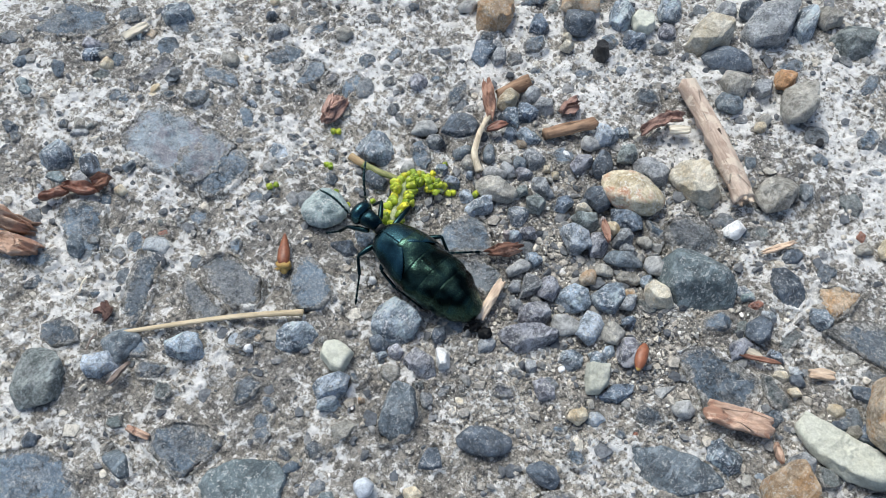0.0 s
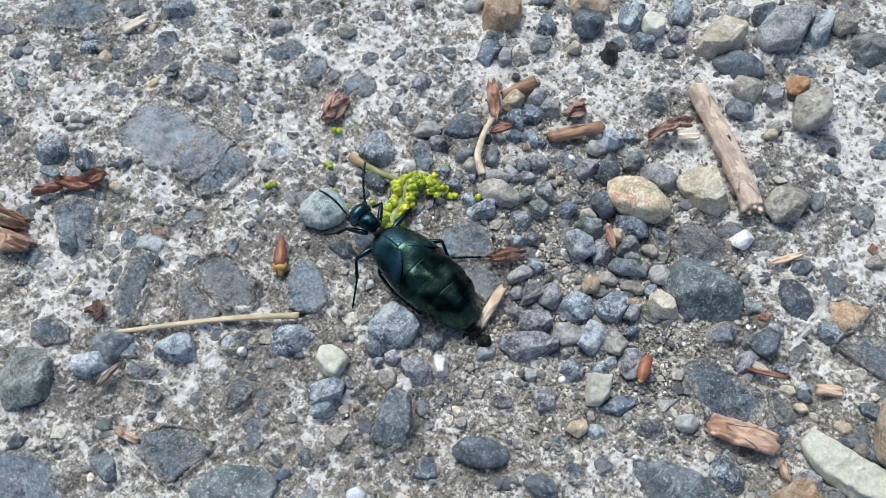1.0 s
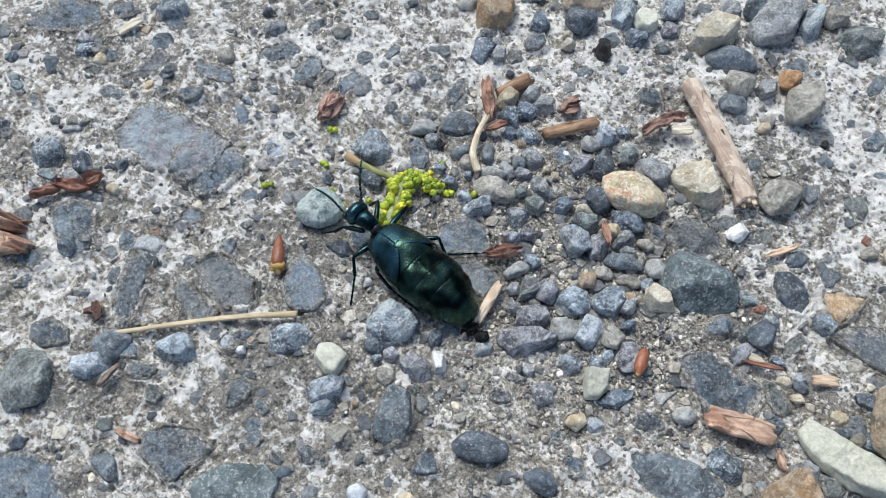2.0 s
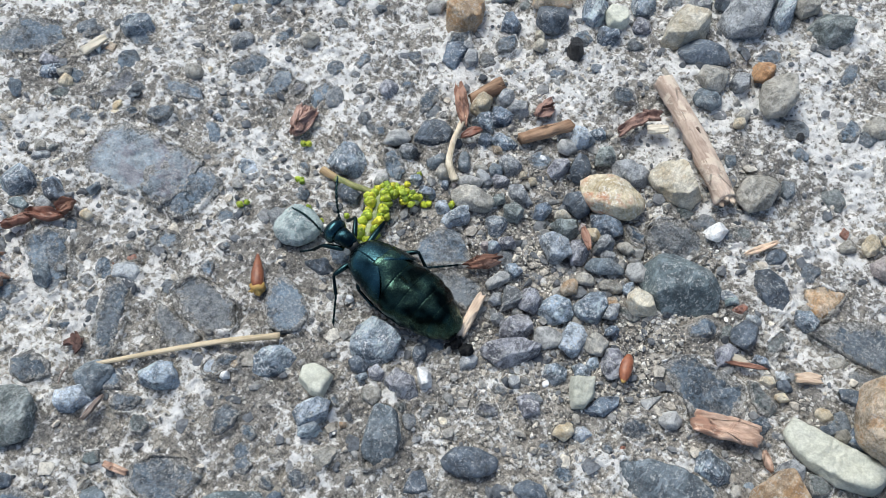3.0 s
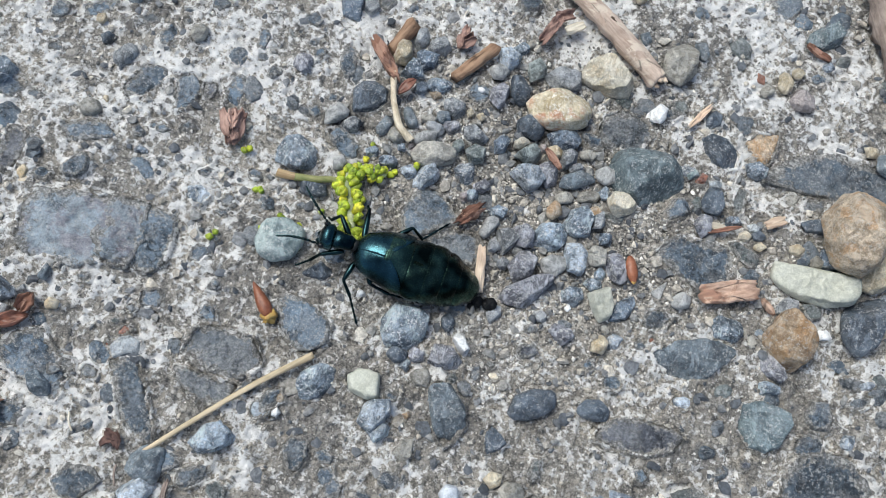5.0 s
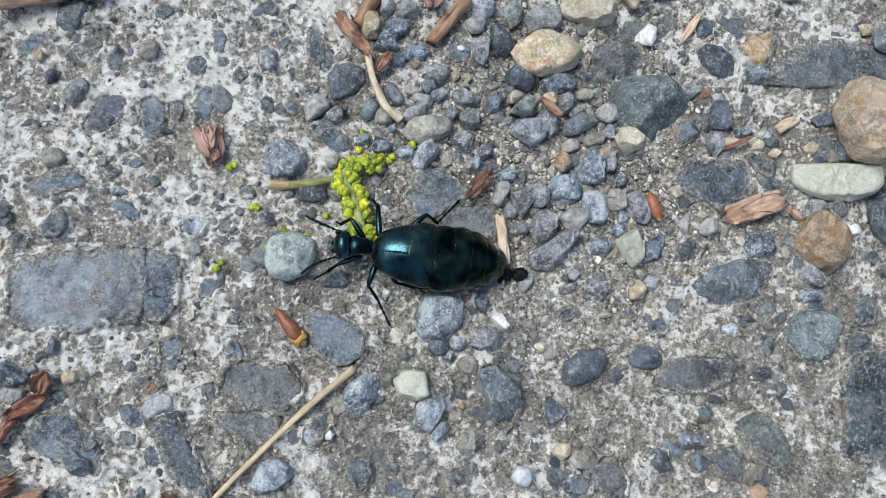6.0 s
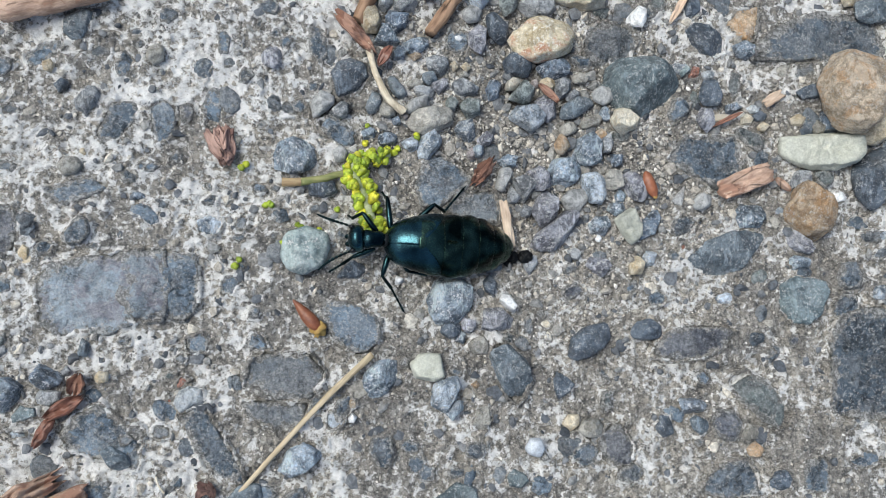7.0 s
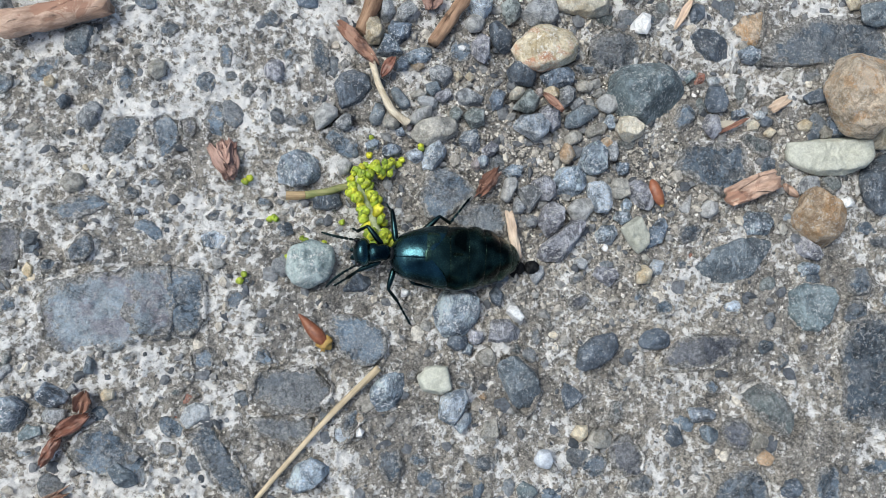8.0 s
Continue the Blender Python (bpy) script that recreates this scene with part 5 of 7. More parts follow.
stone("Be", 39.3, 49.3, 1.2, "32:1.2 112:2 201:1.1 245:1.7 346:1.5")
stone("Be", 29.3, 48.4, 1, "30:0.88 129:1.2 204:0.91 243:1.1 332:1.2")
stone("ml", 51.8, 45.5, 1.6, "93:1 162:0.89 232:1.3 309:0.86 356:1.1")
stone("re", 50.3, 47.4, 0.8, "12:0.67 73:0.89 181:0.66 267:0.87")
stone("nl", 68.7, 22.8, 11, "72:5.4 112:5.8 147:5 189:4.8 220:5.2 258:5.9 318:5.3 347:4.3 351:4.6")
stone("yl", 75.0, 18.9, 5, "78:4 144:2.3 162:3 258:4.3 298:3.1 323:2.3 341:3.3")
stone("Ol", 62.0, 3.7, 5, "36:3.2 60:3.7 128:4.3 167:3.5 198:3.3 225:3.6 269:4.1 321:4.1 351:3.6")
stone("Dl", 73.6, 9.3, 3, "11:3.9 96:4.8 134:4 177:3.4 205:4 230:4.9 312:4.2 346:3.1")
stone("c2l", 53.9, 88.0, 4, "56:4.7 132:3.2 176:3.1 218:4.3 273:4.3 328:3.1 359:3.1")
stone("ml", 59.2, 86.9, 2, "1:2 101:1.6 147:1.6 246:2.1 300:1.5")
stone("Dl", 57.2, 74.2, 2.2, "28:2.9 67:1.9 132:4.1 236:1.9 246:1.8 289:3.9")
stone("ml", 46.1, 68.7, 2, "3:1.6 107:1.8 162:1.6 243:2.1 307:1.8")
stone("be", 42.7, 65.2, 1, "9:1.5 103:2.6 173:1.4 214:2.2 316:1.9")
stone("wl", 50.2, 72.8, 1.2, "62:0.9 170:0.73 257:0.93 352:0.78")
stone("bf", 52.8, 62.9, 0.4, "36:2.9 120:2.3 205:2.7 266:2.8 333:2.4")
stone("bf", 46.6, 60.0, 0.4, "103:0.99 162:1.1 285:0.89 360:1.3")
stone("T2l", 60.7, 58.9, 2.2, "57:4.2 129:1.7 163:2.6 259:3.6 311:1.7 336:2.3")
stone("be", 37.4, 75.7, 0.8, "17:1.3 121:2.5 183:1.2 251:2.7 326:1.9")
stone("tl", -33.1, -51.4, 3.4, "23:3.3 41:3.4 76:4.2 138:4.5 183:3.6 211:3.4 250:4.1 291:4.5 339:4.3")
stone("Bl", -28.1, -39.8, 2.4, "4:2.2 76:2.7 129:2.3 191:2.6 241:2.4 267:2.4 351:2.3")
stone("pl", -28.3, -44.2, 2.4, "58:2.3 140:1.5 205:2.2 252:2.5 309:1.7 344:1.7")
stone("be", -21.5, -39.8, 1.2, "86:2.1 122:1.3 190:2.1 260:2.1 309:1.4 349:1.7")
stone("te", -17.6, -41.0, 1.2, "6:1.4 72:1.5 129:1.4 202:1.5 241:1.4 288:1.5")
stone("de", -36.7, -44.5, 1.2, "49:3.1 91:2.4 153:2.7 222:3 279:2.5 322:2.4")
stone("Bl", -46.2, -33.0, 1.8, "20:1.5 59:1 116:1.9 212:1.2 245:1.2 287:1.7")
stone("ge", -44.9, -30.4, 0.8, "39:1 119:0.91 199:1 262:1 317:0.92")
stone("bf", -49.0, -38.0, 0.5, "59:2.3 129:1.7 211:2.4 285:1.8 337:2")
stone("te", -19.6, -48.6, 1, "54:1.2 141:1.1 200:1.3 274:1.2 322:1.1")
stone("bf", -9.3, -45.1, 0.8, "3:3.9 81:4.6 119:3.5 158:4 195:4.9 264:3.8 277:3.8 354:3.8")
stone("Be", -15.3, -52.4, 1.2, "53:1.8 84:1.5 170:3 237:1.7 264:1.5 334:3")
stone("Dl", -27.1, -58.2, 1.6, "44:0.86 104:0.85 195:0.86 250:0.9 316:0.87")
stone("T2e", 1.3, -43.5, 1.2, "29:5.7 73:5.7 125:3.7 150:3.9 190:5.6 246:6 309:3.3")
stone("bf", -22.6, -61.8, 0.6, "44:6.6 78:5.1 108:4.3 136:4.8 232:5.6 309:4")
stone("c2l", 64.9, 13.6, 3, "13:6.9 95:2.5 157:7.3 189:7.3 239:4.6 259:3.3 269:3 289:3.6 327:5.9 355:6.7")
stone("cl", 24.1, 39.4, 3.4, "50:3 87:3 129:3.4 199:4.1 238:3 257:2.7 282:3.1 352:4.1")
stone("se", 39.8, 5.4, 0.9, "137:0.79 253:1.4 351:0.87")

ROUNDED = ("w2", "c2", "s", "n", "y", "D", "B", "m", "n3", "T3")


def inside(px, py, s, grow=0.0):
    """Which of the points lie within a stone's outline."""
    ok = np.ones(len(px), bool)
    for a, d in s[5]:
        ok &= (px - s[2]) * math.cos(radians(a)) + (py - s[3]) * math.sin(radians(a)) < d + grow
    return ok


def depth(px, py, s):
    """How far outside (+) or inside (-) a stone's outline the points lie."""
    out = np.full(len(px), -99.0)
    for a, d in s[5]:
        out = np.maximum(out, (px - s[2]) * math.cos(radians(a)) + (py - s[3]) * math.sin(radians(a)) - d)
    return out


# ---------------------------------------------------------------- ground
def lie(x, y, fine=False):
    """The ground's own relief in mm at points x, y (mm)."""
    p = np.stack([x, y, 0 * x], 1)
    z = 0.9 * vnoise(p / 16.0, 2) + 0.75 * vnoise(p / 3.1 + 5, 3)
    if fine:
        # grains stand up, pits are eaten in
        z += 0.7 * np.maximum(vnoise(p / 0.95 + 9, 2), -0.1) - 1.7 * np.maximum(vnoise(p / 1.7 + 31, 2) - 0.13, 0) + 0.22 * vnoise(p / 0.5 + 3, 1)
    r = np.hypot(x - 17, y - 16)
    return z - 0.5 * np.clip(1 - r / 26, 0, 1)


def build_ground():
    step = 0.26
    xs, ys = np.arange(-84, 90.01, step), np.arange(-62, 92.01, step)
    gx, gy = np.meshgrid(xs, ys)
    px, py = gx.ravel(), gy.ravel()
    z = lie(px, py, True)
    # cement laps raggedly over the edges of the stones set in it
    bare = []
    for n, s in enumerate(STONES):
        r = max(d for _, d in s[5]) * 1.6 + 1
        near = np.where((abs(px - s[2]) < r) & (abs(py - s[3]) < r))[0]
        gap = depth(px[near], py[near], s)
        if s[1] == "l":
            bare.append((near[gap < -0.35], 0.1, 0.1))
            continue
        width = sum(d for _, d in s[5]) / len(s[5])
        p = np.stack([px[near], py[near], 0 * gap + n], 1)
        lap = np.maximum(vnoise(p / (1.0 + 0.3 * width), 3), -0.1) * (min(0.5 * width, 1.8) if s[1] == "f" else 0.5) + 0.7 * vnoise(p / 0.7, 2)
        shown = gap < (-0.2 if s[1] == "f" else -0.4) - lap
        rim = (gap < 0.3) & ~shown
        if s[1] == "f":
            z[near[rim]] = np.maximum(z[near[rim]], s[4] + 0.02) + 0.4 * np.maximum(vnoise(p[rim] / 0.8, 2), 0)
        else:
            z[near[rim]] = np.maximum(z[near[rim]], 0.35 * s[4]) + 0.5 * np.maximum(vnoise(p[rim] / 0.9, 2), 0)
        bare.append((near[shown], s[4] - 0.3 if s[1] == "f" else 0.1, 0.5))
    for hit, top, down in bare:
        z[hit] = np.minimum(z[hit], top) - down
    nx, ny = len(xs), len(ys)
    verts = np.stack([px, py, z], 1) * MM
    i = (np.arange(ny - 1)[:, None] * nx + np.arange(nx - 1)).ravel()
    faces = np.stack([i, i + 1, i + 1 + nx, i + nx], 1).tolist()
    # the plain sheet round about, out to the horizon
    n = len(verts)
    border = [k for k in range(nx)] + [r * nx + nx - 1 for r in range(1, ny)] + [(ny - 1) * nx + k for k in range(nx - 2, -1, -1)] + [r * nx for r in range(ny - 2, 0, -1)]
    ring = [verts]
    last = border
    for far in (1.04, 1.3, 3.0, 60.0, 8000.0):
        ring.append(verts[border] * (far, far, 0.0))
        now = list(range(n, n + len(border)))
        faces += [(last[k - 1], now[k - 1], now[k], last[k]) for k in range(len(border))]
        last, n = now, n + len(border)
    verts = np.concatenate(ring)
    ob = new("ground", mesh_from("ground", verts, faces, CONCRETE))
    return tagged(ob, "weathered grey concrete with exposed pebbles and white bloom", "concrete ground", kind="structure")


ground = build_ground()


def broken_stone(s, seed):
    """A crushed stone: flat broken faces with crisp, slightly worn edges (mm)."""
    kind, mode, x, y, h, cuts = s
    rng = random.Random(seed * 7 + 1)
    width = sum(d for _, d in cuts) / len(cuts)
    up = 0.5 * h if mode == "l" else 0.5 * h + 0.4
    down = up + 0.4 if mode == "l" else up + 1.0
    bm = bmesh.new()
    bmesh.ops.create_cube(bm, size=80)

    def cut(n, d):
        n = Vector(n).normalized()
        got = bmesh.ops.bisect_plane(bm, geom=bm.verts[:] + bm.edges[:] + bm.faces[:], plane_co=n * d, plane_no=n, clear_outer=True)
        edges = [g for g in got["geom_cut"] if isinstance(g, bmesh.types.BMEdge)]
        if edges:
            bmesh.ops.edgeloop_fill(bm, edges=edges)

    tilt = 0.2 if mode == "l" else 0.07
    cut((rng.uniform(-tilt, tilt), rng.uniform(-tilt, tilt), 1), up)
    cut((0, 0, -1), down)
    for a, d in cuts:
        a, t = radians(a), radians(rng.uniform(4, 24))
        cut((math.cos(a) * math.cos(t), math.sin(a) * math.cos(t), math.sin(t)), d * math.cos(t) * 1.02)
    for _ in range(4 if mode == "l" else 2):
        a, t = rng.uniform(0, 6.28), radians(rng.uniform(14, 52))
        cut((math.sin(t) * math.cos(a), math.sin(t) * math.sin(a), math.cos(t)), math.cos(t) * up + math.sin(t) * width * rng.uniform(0.2, 0.75))
    for _ in range(3):
        a, t = rng.uniform(0, 6.28), radians(rng.uniform(5, 30))
        cut((math.cos(a) * math.cos(t), math.sin(a) * math.cos(t), -math.sin(t)), width * rng.uniform(0.95, 1.15) + 0.1)
    bmesh.ops.remove_doubles(bm, verts=bm.verts, dist=0.06 * width)
    bmesh.ops.dissolve_degenerate(bm, edges=bm.edges, dist=0.02)
    bmesh.ops.bevel(bm, geom=bm.edges[:], offset=0.05 * width + 0.03, segments=1, affect="EDGES", clamp_overlap=True)
    bmesh.ops.triangulate(bm, faces=bm.faces)
    goal = 0.34 if width < 2 else 0.5 if width < 4 else 0.7
    for _ in range(3):
        long = [q for q in bm.edges if q.calc_length() > goal * 1.4]
        if not long:
            break
        bmesh.ops.subdivide_edges(bm, edges=long, cuts=1)
        bmesh.ops.triangulate(bm, faces=[q for q in bm.faces if len(q.verts) > 3])
    v = np.array([q.co[:] for q in bm.verts])
    f = [[q.index for q in face.verts] for face in bm.faces]
    bm.free()
    n = v / (np.linalg.norm(v, axis=1)[:, None] + 1e-6)
    k = (0.06 + 0.03 * width) * vnoise(v * 0.9 / max(width, 0.8) + seed * 1.3, 2) + 0.2 * vnoise(v * 1.1 + seed, 3) - 0.25 * np.maximum(vnoise(v * 0.7 + seed * 3.1, 2) - 0.1, 0) * min(width, 3)
    return v + n * k[:, None], f, h - up


def stone_shape(s, seed):
    """A convex body cut by the stone's planes, with a top, a belly and a worn skin, about its own middle (mm)."""
    kind, mode, x, y, h, cuts = s
    if mode == "e" or (mode == "l" and kind not in ROUNDED):
        return broken_stone(s, seed)
    width = sum(d for _, d in cuts) / len(cuts)
    rng = random.Random(seed)
    u, faces = BALL[5 if width > 4.5 else 4 if width > 1.4 else 3]
    if mode == "l":
        half = h * 0.55
        up, down, lean = h - half, half + 0.5, 14
    else:
        half = max(h, 0.4) * 0.5 + 0.5
        up, down, lean = half, half + 1.2, 16
    if mode == "f":
        # spread the points evenly over a flat stone
        u = u * (1, 1, max(0.1, half / width))
        u = u / np.linalg.norm(u, axis=1)[:, None]
    sharp = 34.0
    if kind in ROUNDED:
        sharp = 12.0 if kind == "w2" else 18.0 if kind in ("D", "s") else 28.0
    planes = []
    for a, d in cuts:
        t = radians(lean + rng.uniform(-8, 12))
        planes.append((math.cos(radians(a)) * math.cos(t), math.sin(radians(a)) * math.cos(t), math.sin(t), d * math.cos(t) + 0.12 * up))
        if mode == "l":
            planes.append((math.cos(radians(a)) * 0.8, math.sin(radians(a)) * 0.8, -0.6, d * 0.82 + 0.3 * down))
    tilt = 0.16 if mode == "l" else 0.05
    nx, ny = rng.uniform(-tilt, tilt), rng.uniform(-tilt, tilt)
    planes += [(nx, ny, 1, up), (0, 0, -1, down)]
    if mode == "l" and kind != "c2":
        for _ in range(5):
            a, t = rng.uniform(0, 6.28), radians(rng.uniform(18, 50))
            planes.append((math.sin(t) * math.cos(a), math.sin(t) * math.sin(a), math.cos(t), math.cos(t) * up + math.sin(t) * width * rng.uniform(0.15, 0.6)))
    inv = np.zeros(len(u))
    for a, b, c, d in planes:
        inv += np.maximum((u[:, 0] * a + u[:, 1] * b + u[:, 2] * c) / d, 0) ** sharp
    v = u / inv[:, None] ** (1 / sharp)
    rough = 0.6 if sharp < 20 else 1.0
    if mode == "f" and width > 1.5:
        v[:, :2] *= 1 + 0.22 * vnoise(u * (2.2, 2.2, 0) + seed * 1.9, 3)[:, None]
    k = 0.1 * vnoise(v * 1.1 / max(width, 0.8) + seed * 1.37, 2) - 0.12 * rough * abs(vnoise(v * 2.0 / max(width, 0.8) + seed, 2)) + 0.05 * rough * vnoise(v * 1.5 + seed, 3)
    v = v * (1.03 + k)[:, None]
    v[:, 2] += (0.35 + 0.06 * width) * rough * vnoise(v * 0.8 + seed * 0.7, 4) * np.clip(v[:, 2], 0, 1)
    if mode == "f" and kind not in ROUNDED:
        # layers of the stone broken away
        layer = vnoise(v * (0.16 + 0.3 / width) + seed * 2.9, 4, 0.55)
        v[:, 2] += (0.1 + 0.035 * width) * np.clip(layer * 14, -1, 1) * np.clip(v[:, 2] * 3, 0, 1)
    return v, faces, h - up


def build_stones():
    for n, s in enumerate(STONES):
        kind, mode, x, y, h, cuts = s
        v, f, z = stone_shape(s, n)
        if mode == "l":
            word = WORD[kind]
            width = sum(d for _, d in cuts) / len(cuts)
            size = "large " if width > 4.2 else "small " if width < 1.2 else ""
            ob = part("pebble", v * MM, f, STONE[kind])
            tagged(ob, f"{size}{word} loose pebble lying on the concrete", "pebble", "loose pebbles")
            ob.matrix_basis = pose(x * MM, y * MM, z * MM)
        else:
            ob = part("embedded_stone", v * MM, f, SET_STONE.get(kind, STONE[kind]), ground, WORD[kind] + " stone set in the concrete")
            ob.matrix_basis = pose(x * MM, y * MM, z * MM)
            width = sum(d for _, d in cuts) / len(cuts)
            rim = ob.data.attributes.new("rim", "FLOAT", "POINT")
            rim.data.foreach_set("value", np.clip(1 + depth(v[:, 0] + x, v[:, 1] + y, s) / (0.22 * width + 0.65), 0, 1).astype(np.float32))


def build_grit():
    rs = np.random.RandomState(3)

    def scatter(name, count, small, big, mat, hollow, level, label, flat=0.75, sink=0.25):
        u, f = BALL[level]
        if hollow:
            px, py = rs.normal(20, 15, count), rs.normal(13, 14, count)
        else:
            px, py = rs.uniform(-95, 95, count), rs.uniform(-75, 100, count)
        keep = np.ones(count, bool)
        for s in STONES:
            keep &= ~inside(px, py, s, 0.1)
        px, py = px[keep], py[keep]
        pz = lie(px, py) + 0.05
        pieces = []
        for x, y, z in zip(px, py, pz):
            r = small + (big - small) * rs.rand() ** 2.5
            if r > 1.22 and name == "set_chips":
                # the larger ones are stones of their own
                kind = "bgdt"[int(rs.rand() * 3.4)]
                ball3, f3 = BALL[3]
                w = ball3 * (1 + 0.7 * vnoise(ball3 * 1.3 + x, 3))[:, None] * r * rs.uniform(0.6, 1.4, 3) * (1, 1, flat)
                ob = part("embedded_stone", w * MM, f3, SET_STONE[kind], ground, "small " + WORD[kind] + " stone set in the concrete")
                ob.matrix_basis = pose(x * MM, y * MM, z * MM, 0, 0, rs.rand() * 360)
                continue
            v = u * (1 + 0.7 * (rs.rand(len(u), 1) - 0.5)) * r * rs.uniform(0.5, 1.35, 3) * (1, 1, flat)
            a = rs.rand() * 6.28
            c, q = math.cos(a), math.sin(a)
            v = v @ np.array([[c, q, 0], [-q, c, 0], [0, 0, 1]])
            pieces.append(((v + (x, y, z + sink * r)) * MM, f))
        v, f = joined(pieces)
        tagged(part(name, v, f, mat, None, smooth=False), label, "gravel", kind="stuff")

    scatter("fine_gravel", 700, 0.4, 1.15, GRIT, True, 1, "grey and tan fine gravel in the worn hollow")
    scatter("set_chips", 2000, 0.3, 1.5, CHIPS, False, 1, "grey stone chips set in the concrete", 0.4, -0.02)
    scatter("scattered_grit", 1900, 0.25, 0.85, GRIT, False, 1, "grey grit stuck to the weathered concrete")
    scatter("coarse_sand", 14000, 0.13, 0.38, SAND, True, 1, "tan coarse sand between the pebbles")
    scatter("sand_grains", 14000, 0.12, 0.33, SAND, False, 1, "tan sand grains strewn over the concrete")


# ---------------------------------------------------------------- plant litter
def rod(name, pts, r0, r1, mat, label, category, squash=1.0, rough=0.25, seed=1.0, sides=12, n=24, group=""):
    """A stick, straw or stem; its own x runs along it."""
    p = np.asarray(pts, float)
    a = math.degrees(math.atan2(p[-1][1] - p[0][1], p[-1][0] - p[0][0]))
    root = p.mean(0) * (1, 1, 0)
    c, s = math.cos(radians(-a)), math.sin(radians(-a))
    local = (p - root) @ np.array([[c, s, 0], [-s, c, 0], [0, 0, 1]])
    line = curve_points(local, n)
    v, f = tube(line, np.linspace(r0, r1, n), sides, squash, rough, seed)
    # broken ends
    v = np.array(v)
    for end, r in ((v[:, 0].min(), r0), (v[:, 0].max(), r1)):
        close = np.clip(1 - abs(v[:, 0] - end) / (r * MM), 0, 1)
        v[:, 0] += close * 0.9 * r * MM * vnoise(np.stack([0 * close + seed, v[:, 1] / MM * 1.6 / r, v[:, 2] / MM * 1.6 / r], 1), 2)
    ob = part(name, v, f, mat)
    ob.matrix_basis = pose(root[0] * MM, root[1] * MM, 0, 0, 0, a)
    return tagged(ob, label, category, group)


def slab(length, width, thick, curl=0.0, seed=1.0, ragged=0.35, taper=0.2, nx=40, ny=16):
    """A fibrous slab with torn ends, lengthwise along x."""
    s, t = [g.ravel() for g in np.meshgrid(np.linspace(0, 1, nx), np.linspace(-1, 1, ny), indexing="ij")]
    zero = 0 * s + seed * 3.7
    torn = 1 + ragged * 0.35 * vnoise(np.stack([zero, t * 3, zero], 1), 2) * 2
    w = (1 - taper * abs(2 * s - 1) ** 2.2) * (1 + ragged * 0.5 * vnoise(np.stack([s * 5, np.sign(t) * 9 + zero, zero], 1), 2))
    edge = np.sqrt(1 - abs(t) ** 4) * np.sqrt(1 - abs(2 * s - 1) ** 6)
    fibre = vnoise(np.stack([s * length * 0.35, t * width * 1.3, zero], 1), 3)
    crumple = vnoise(np.stack([s * length * 0.5, t * width * 0.45, zero + 5], 1), 2)
    x, y = (s - 0.5) * length * torn, t * width / 2 * w
    mid = (0.7 * fibre + 0.9 * crumple) * thick * ragged * 1.6 + curl * (t * t - 0.3) * width / 2
    half = thick / 2 * (0.2 + 0.8 * edge)
    verts = np.concatenate([np.stack([x, y, mid + half], 1), np.stack([x, y, mid - half], 1)])
    faces = []

    def at(q, i, j):
        return q * nx * ny + i * ny + j
    for i in range(nx - 1):
        for j in range(ny - 1):
            faces.append((at(0, i, j), at(0, i + 1, j), at(0, i + 1, j + 1), at(0, i, j + 1)))
            faces.append((at(1, i, j), at(1, i, j + 1), at(1, i + 1, j + 1), at(1, i + 1, j)))
    for i in range(nx - 1):
        faces.append((at(0, i, 0), at(1, i, 0), at(1, i + 1, 0), at(0, i + 1, 0)))
        faces.append((at(0, i, ny - 1), at(0, i + 1, ny - 1), at(1, i + 1, ny - 1), at(1, i, ny - 1)))
    for j in range(ny - 1):
        faces.append((at(0, 0, j), at(0, 0, j + 1), at(1, 0, j + 1), at(1, 0, j)))
        faces.append((at(0, nx - 1, j), at(1, nx - 1, j), at(1, nx - 1, j + 1), at(0, nx - 1, j + 1)))
    return verts * MM, faces


def flake(name, px, py, z, rz, length, width, thick, mat, label, category, curl=0.0, seed=1.0, ragged=0.35, tilt=0.0, taper=0.2, group=""):
    """A splinter, scale or bark piece."""
    ob = part(name, *slab(length, width, thick, curl, seed, ragged, taper), mat)
    ob.matrix_basis = pose(px * MM, py * MM, z * MM, 0, tilt, rz)
    return tagged(ob, label, category, group)


